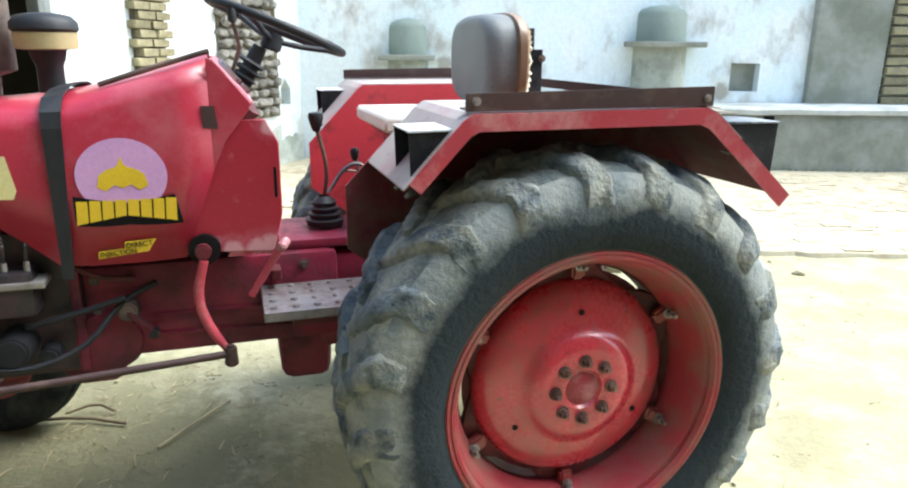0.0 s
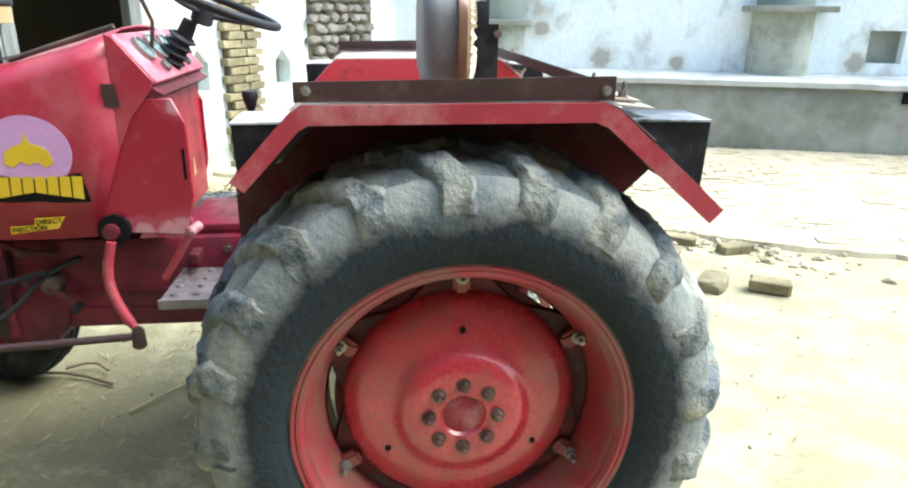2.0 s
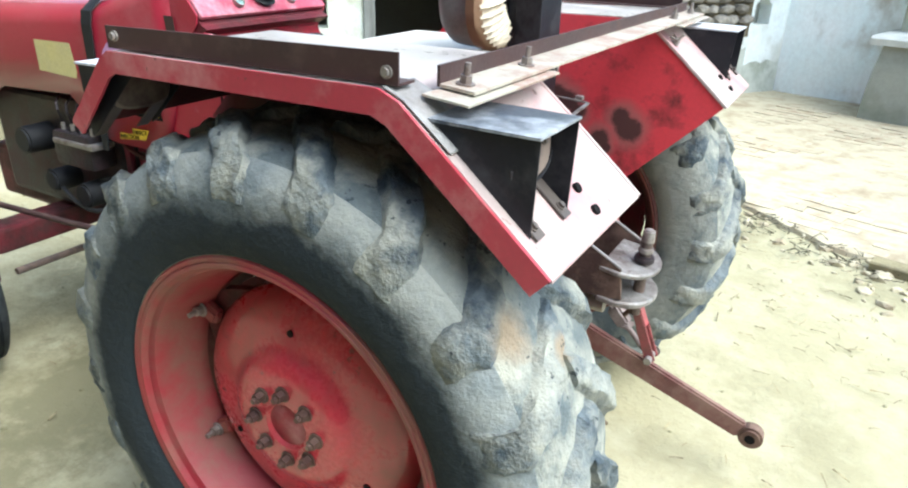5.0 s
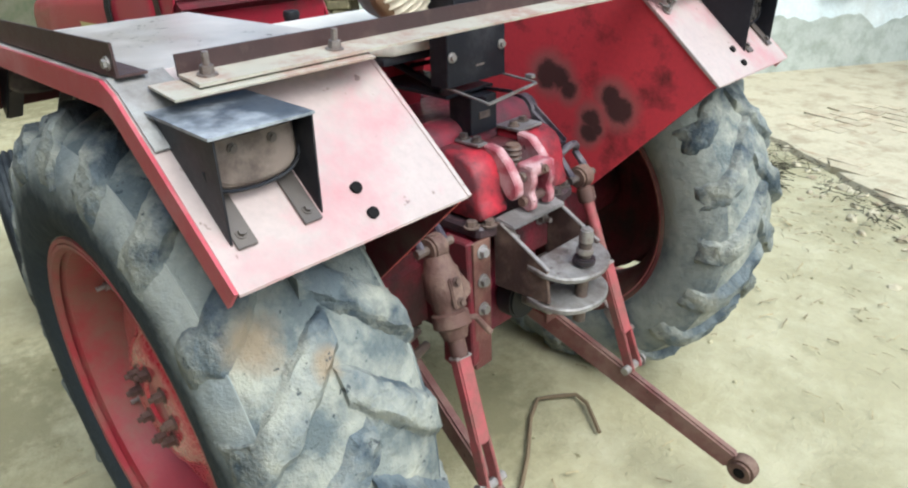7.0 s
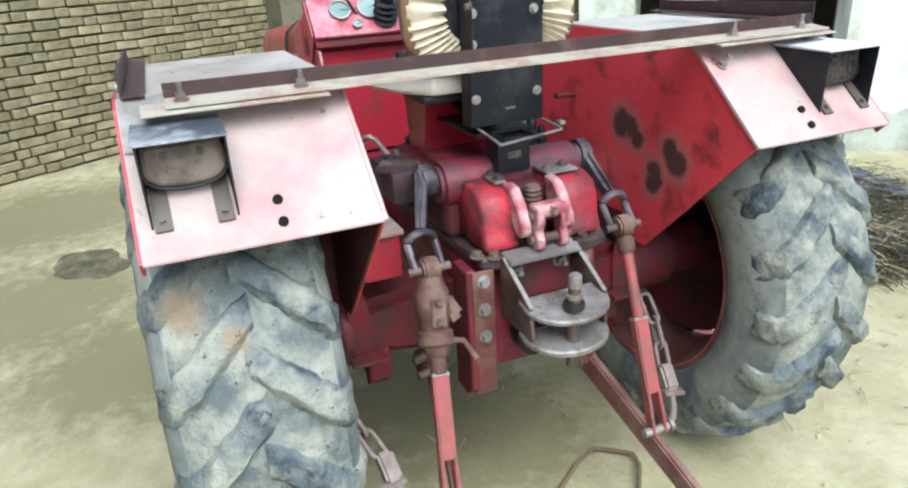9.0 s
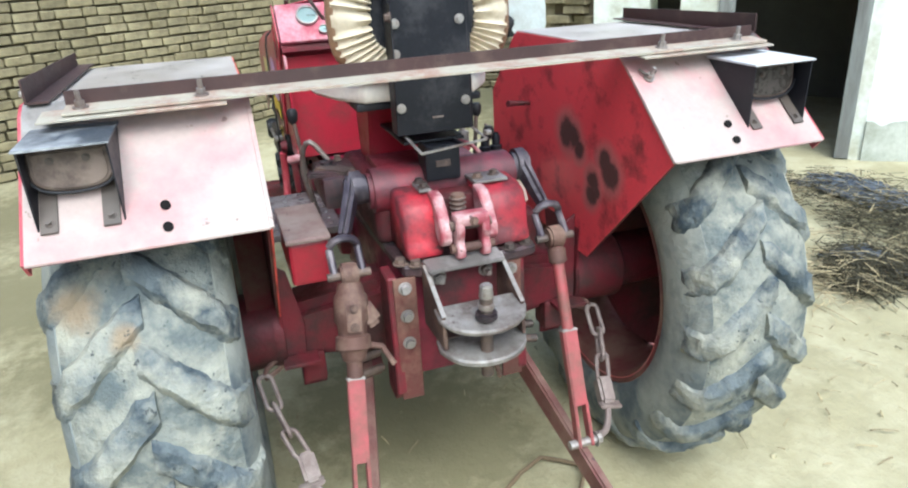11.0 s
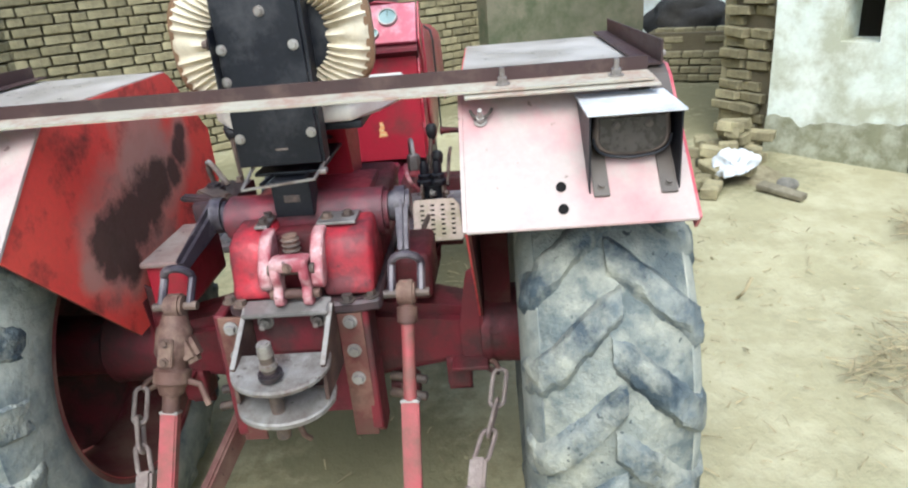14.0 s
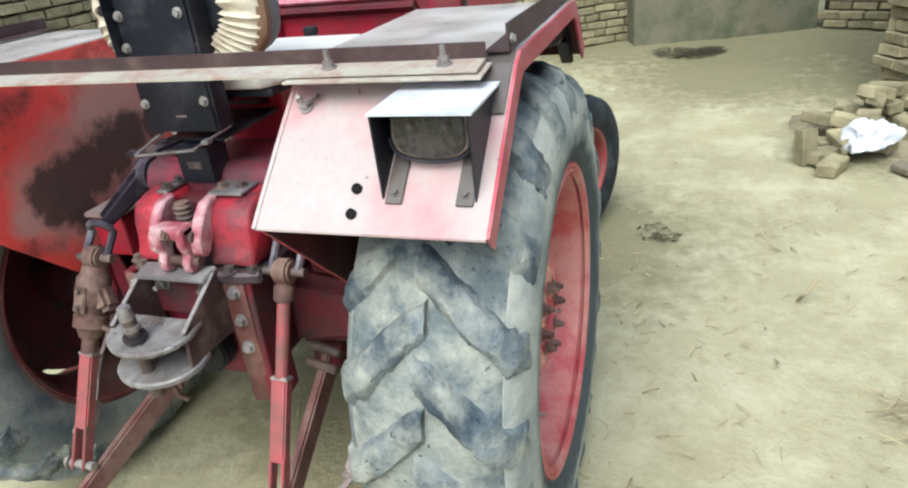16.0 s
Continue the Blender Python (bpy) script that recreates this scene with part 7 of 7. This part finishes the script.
# crumbled earth that the heap lies in
b = bmesh.new()
bmesh.ops.create_grid(b, x_segments=40, y_segments=30, size=1)
for q in b.verts:
    u, v = q.co.x, q.co.y
    r_ = math.hypot(u, v)
    x, y = -3.38 + 0.62 * u - 0.05 * v, 2.25 + 0.28 * u + 0.34 * v
    q.co = Vector((x, y, -0.03 + max(0, 1 - r_) * (0.16 - 0.12 * u) + 0.03 * noise.noise((x * 9, y * 9, 3)) * max(0, 1.1 - r_) + 0.015 * noise.noise((x * 25, y * 25, 3))))
tagged(part("rubble_mound", b, MOUND, smooth=40), "crumbled brick earth under the tumbled bricks", "rubble", kind="stuff")
b = box(-0.17, 0.17, -0.04, 0.04, 0, 0.04, 0.012)
for q in b.verts:
    q.co += Vector((0.02 * noise.noise(q.co * 9), 0.02 * noise.noise(q.co * 7), 0.01 * noise.noise(q.co * 11)))
b.transform(pose(-2.68, 2.42, 0.005, 4, 3, 38))
tagged(part("stone_slab", b, SLAB, smooth=30), "narrow grimy stone slab lying by tumbled bricks", "stone slab")
b = bmesh.new()
bmesh.ops.create_icosphere(b, subdivisions=4, radius=0.105)
for q in b.verts:
    d = 1 + 0.75 * noise.noise(q.co * 11) + 0.4 * noise.noise(q.co * 27) + 0.15 * noise.noise(q.co * 60)
    q.co = Vector((q.co.x * d * 0.85, q.co.y * d * 1.25, max(-0.04, q.co.z * d * 0.95)))
b.transform(pose(-2.97, 2.20, 0.13, 8, -10, 25))
tagged(part("plastic_bag", b, CLOTH, smooth=70), "crumpled white plastic bag lying on tumbled bricks", "bag")

# small grey rock and cut twigs by the doorway
b = bmesh.new()
bmesh.ops.create_icosphere(b, subdivisions=2, radius=0.07)
for q in b.verts:
    q.co *= 1 + 0.3 * noise.noise(q.co * 14)
    q.co.z *= 0.6
b.transform(pose(-2.8, 2.5, 0.03))
tagged(part("stone", b, STONE, smooth=40), "small grey stone on the soil by the wall", "stone")


litter("straw", "scattered bits of dry straw on the yard soil", ((0.5, 0, 2.5), (-2, 2, 2.5), (1.5, 2, 2.0), (-1, 1.5, 1.5), (-1.2, 0.4, 0.7)), 700, 3, STRAW, (0.02, 0.08))
litter("stalk_heap", "tangled heap of dry dark stalks and leaves", ((-0.6, 2.62, 0.27), (-0.45, 2.4, 0.2), (-0.3, 2.85, 0.28), (-1.45, 3.4, 0.42), (-1.0, 3.1, 0.3), (-1.9, 3.05, 0.13)), 2300, 4, TWIG_DARK, (0.05, 0.26), 0.10)
litter("stalk_heap", "tangled heap of dry pale stalks", ((-0.65, 2.5, 0.4), (-1.4, 3.3, 0.45), (-0.5, 2.15, 0.3), (-1.85, 3.0, 0.25)), 700, 7, STRAW, (0.05, 0.24), 0.11)
litter("leaves", "dark dry leaves and stalks caught along the paving edge", tuple((x, float(np.interp(x, [p[0] for p in EDGE], [p[1] for p in EDGE])) - 0.12, 0.2) for x in (-0.3, 0.0, 0.3, 0.6, 0.9, 1.2, 1.6, 2.0, 2.4)), 420, 15, TWIG_DARK, (0.02, 0.12), 0.03)
litter("leaves", "pale dry leaves and stalks scattered on the yard soil", ((0.6, 2.0, 0.7), (0.2, 2.5, 0.5), (1.4, 1.6, 0.6), (-0.6, 1.6, 0.7), (-1.8, 2.0, 0.6)), 350, 16, STRAW, (0.015, 0.07), 0.015)
# crumpled dark plastic sheet in the heap
for c_, sx_, sy_, mt, lb in (((-1.5, 3.5), 0.42, 0.22, SHEET, "crumpled dark bluish plastic sheet lying in dry stalks"), ((-0.62, 2.62), 0.2, 0.16, SHEET, "crumpled dark bluish plastic sheet lying in dry stalks"), ((-1.62, 3.42), 0.09, 0.07, CLOTH, "torn white plastic scrap lying in dry stalks"), ((-1.72, 2.98), 0.09, 0.06, CLOTH, "torn white plastic scrap lying in dry stalks")):
    b = bmesh.new()
    bmesh.ops.create_grid(b, x_segments=26, y_segments=22, size=1)
    for q in b.verts:
        r_ = math.hypot(q.co.x, q.co.y)
        x, y = c_[0] + q.co.x * sx_ * (1 + 0.3 * noise.noise((q.co.x * 2, q.co.y * 2, sx_))), c_[1] + q.co.y * sy_ * (1 + 0.3 * noise.noise((q.co.x * 2, q.co.y * 2, 9)))
        q.co = Vector((x, y, 0.012 + (0.055 * max(0, 1.1 - r_) + 0.035 * abs(noise.noise((x * 14, y * 14, 2))) + 0.02 * abs(noise.noise((x * 40, y * 40, 6)))) * (0.6 + sx_)))
    ob = tagged(part("plastic_sheet", b, mt), lb, "plastic sheet")
    md = ob.modifiers.new("thickness", "SOLIDIFY")
    md.thickness = 0.002
# pebbles and clods
random.seed(8)
pb = bmesh.new()
for _ in range(240):
    x, y = random.uniform(-4.5, 2.6), random.uniform(-1.2, 3.2)
    r_ = random.choice((0.005, 0.006, 0.008, 0.01, 0.013))
    q = bmesh.ops.create_icosphere(pb, subdivisions=1, radius=r_, matrix=pose(x, y, height(x, y) - 0.004, random.uniform(0, 90), 0, random.uniform(0, 90)) @ Matrix.Diagonal((1, random.uniform(0.6, 1), 0.6, 1)))
tagged(part("pebbles", pb, SOIL, smooth=0), "small clods and pebbles on the soil", "pebbles", kind="stuff")

# ---- old brick wall in front of the tractor ----
BW0, BW1 = (-3.95, -4.0), (-7.35, 1.0)
wall_b = thing("wall_brick", "old brick wall with open eroded joints", "wall", kind="structure")
WM, WL = along(BW0, BW1)
# unseen upper half is added to block sky over the far yard
part("core", (lambda q: (q.transform(WM), q)[1])(box(-0.2, WL, 0.02, 0.3, -0.1, 4.9, 0)), MORTAR, wall_b)
joined_v, joined_f = [], []
random.seed(31)
n_parts = 0
rows_n = 56
for r in range(rows_n):
    x = -0.1 - (0.12 if r % 2 else 0)
    while x < WL:
        L = random.choice((0.215, 0.225, 0.235, 0.12)) if random.random() < 0.9 else 0.16
        m = WM @ pose(x + L / 2, 0.005 + random.uniform(-0.012, 0.008), 0.045 + r * 0.087 + random.uniform(-0.004, 0.004), 0, random.uniform(-1.2, 1.2), random.uniform(-1.5, 1.5))
        near = 0.4 < x < 4.6 and 5 <= r < 21 and n_parts < 300
        if near:
            brick_at(m, wall_b, r + int(x * 7), L / 0.235)
            n_parts += 1
        else:
            src = brick_me[(r + int(x * 7)) % 5]
            k = len(joined_v)
            mm = m @ Matrix.Diagonal((L / 0.235, 1, 1, 1))
            joined_v += [mm @ v.co for v in src.vertices]
            joined_f += [tuple(k + i for i in p.vertices) for p in src.polygons]
        x += L + 0.014
# the same brickwork round the corner, along the yard's side
YM, YLEN = along(YL0, YL1)
for r in range(24):
    x = 5.0 - (0.12 if r % 2 else 0)
    while x < YLEN:
        L = random.choice((0.215, 0.225, 0.235, 0.12))
        mm = YM @ pose(x + L / 2, -0.012 + random.uniform(-0.012, 0.008), 0.045 + r * 0.087 + random.uniform(-0.004, 0.004), 0, random.uniform(-1.2, 1.2), random.uniform(-1.5, 1.5)) @ Matrix.Diagonal((L / 0.235, 1, 1, 1))
        src = brick_me[(r + int(x * 7)) % 5]
        k = len(joined_v)
        joined_v += [mm @ v.co for v in src.vertices]
        joined_f += [tuple(k + i for i in p.vertices) for p in src.polygons]
        x += L + 0.014
me = bpy.data.meshes.new("bricks")
me.from_pydata(joined_v, [], joined_f)
me.materials.append(BRICK_J)
ob = new("bricks", me)
ob.parent = wall_b
tagged(ob, kind="stuff")

# broken brick end beside the white corner, and low courses further off
end_w = thing("wall_brick_end", "crumbling brick wall end beside the whitewashed corner", "wall", kind="structure")
random.seed(33)
EM, EL = along((-4.27, 2.5), (-3.77, 2.72))
for r in range(34):
    for c in range(2):
        if random.random() < 0.06:
            continue
        brick_at(EM @ pose(0.12 + c * 0.24 + random.uniform(-0.05, 0.05) - (0.05 if r % 2 else 0), 0.06 + random.uniform(-0.05, 0.03), 0.04 + r * 0.085, random.uniform(-3, 3), random.uniform(-3, 3), random.uniform(-7, 7)), end_w, r + c)
part("core", (lambda q: (q.transform(EM), q)[1])(box(0.05, 0.54, 0.06, 0.2, 0, 2.9, 0)), MORTAR, end_w)
low_w = thing("wall_low_courses", "low broken brick steps at the yard's far end", "steps", kind="structure")
LM, LL = along((-7.05, 2.50), (-6.45, 3.75))
random.seed(35)
for r in range(7):
    for c in range(6):
        brick_at(LM @ pose(0.1 + c * 0.245 - (0.1 if r % 2 else 0), 0.1 + 0.13 * (r // 2) + random.uniform(-0.03, 0.03), 0.05 + r * 0.085, 0, 0, random.uniform(-4, 4)), low_w, r + c)
part("core", (lambda q: (q.transform(LM), q)[1])(box(-0.1, 1.6, 0.3, 1.2, 0, 0.55, 0)), MORTAR, low_w)
wall("wall_far", (-9.6, 1.2), (-8.2, 5.4), 0.3, 2.9, WHITEWASH, label="pale far wall at the end of the yard")
# heights beyond view are added to dim the far yard
wall("wall_end_pier", (-6.55, 0.55), (-7.12, 2.45), 0.4, 4.6, DAMP, label="damp dark plastered end of the brick wall", rough=0.03)
wall("wall_passage", (-6.6, 3.95), (-4.3, 2.5), 0.3, 4.6, BRICK_J, label="dark brick side wall of the passage", rough=0.03)
# dark heap behind the low steps
b = bmesh.new()
bmesh.ops.create_icosphere(b, subdivisions=4, radius=0.5)
for q in b.verts:
    q.co *= 1 + 0.25 * noise.noise(q.co * 4) + 0.1 * noise.noise(q.co * 13)
    q.co.z *= 0.7
b.transform(pose(-7.9, 3.2, 0.62))
tagged(part("ash_mound", b, DARK_EARTH, smooth=60), "dark heap of ash and dung behind low steps", "heap")

# worn bricks of the paved yard: the nearest ones singly, the rest joined
PU, PVv = PLD, PLN
edge_uv = sorted((PU.x * x + PU.y * y, PVv.x * x + PVv.y * y) for x, y in edge)
eu, ev = [p[0] for p in edge_uv], [p[1] for p in edge_uv]
pave_me = []
for v in range(4):
    random.seed(70 + v)
    bb = box(-0.114, 0.114, -0.056, 0.056, -0.03, 0.012, 0)
    for q in bb.verts:
        q.co += Vector((random.uniform(-1, 1) * 0.008, random.uniform(-1, 1) * 0.006, random.uniform(-1, 1) * 0.003))
    me = bpy.data.meshes.new("paving_brick")
    bb.to_mesh(me)
    bb.free()
    me.materials.append(PAVEBRICK)
    pave_me.append(me)
random.seed(77)
single, pj_v, pj_f = 0, [], []
pave_ang = math.degrees(math.atan2(PU.y, PU.x))
for row in range(34):
    v0 = 2.35 + row * 0.124
    for c in range(40):
        u0 = -1.6 + c * 0.242 + (0.12 if row % 2 else 0) + random.uniform(-0.012, 0.012)
        lim = float(np.interp(u0, eu, ev))
        if v0 < lim + 0.07 or (v0 < lim + 0.3 and random.random() < 0.35) or noise.noise((u0 * 0.9, v0 * 0.9, 17)) + random.uniform(-0.12, 0.12) > 0.30:
            continue
        x, y = PU.x * u0 + PVv.x * v0, PU.y * u0 + PVv.y * v0
        m = pose(x, y, 0.0240 + 0.012 * noise.noise((x * 1.3, y * 1.3, 5)) + 0.006 * noise.noise((x * 2.3, y * 2.3, 15)) + random.uniform(-0.003, 0.003), random.uniform(-1.2, 1.2), random.uniform(-1.2, 1.2), pave_ang + random.uniform(-2.5, 2.5))
        k = random.randrange(4)
        if single < 300 and 0.3 < u0 < 3.2:
            ob = new("paving_brick", pave_me[k])
            ob.parent = pavement
            ob.matrix_world = m
            single += 1
        else:
            n0 = len(pj_v)
            pj_v += [m @ q.co for q in pave_me[k].vertices]
            pj_f += [tuple(n0 + i for i in p.vertices) for p in pave_me[k].polygons]
me = bpy.data.meshes.new("paving_rows")
me.from_pydata(pj_v, [], pj_f)
me.materials.append(PAVE_J)
ob = new("paving_rows", me)
ob.parent = pavement
tagged(ob, kind="stuff")
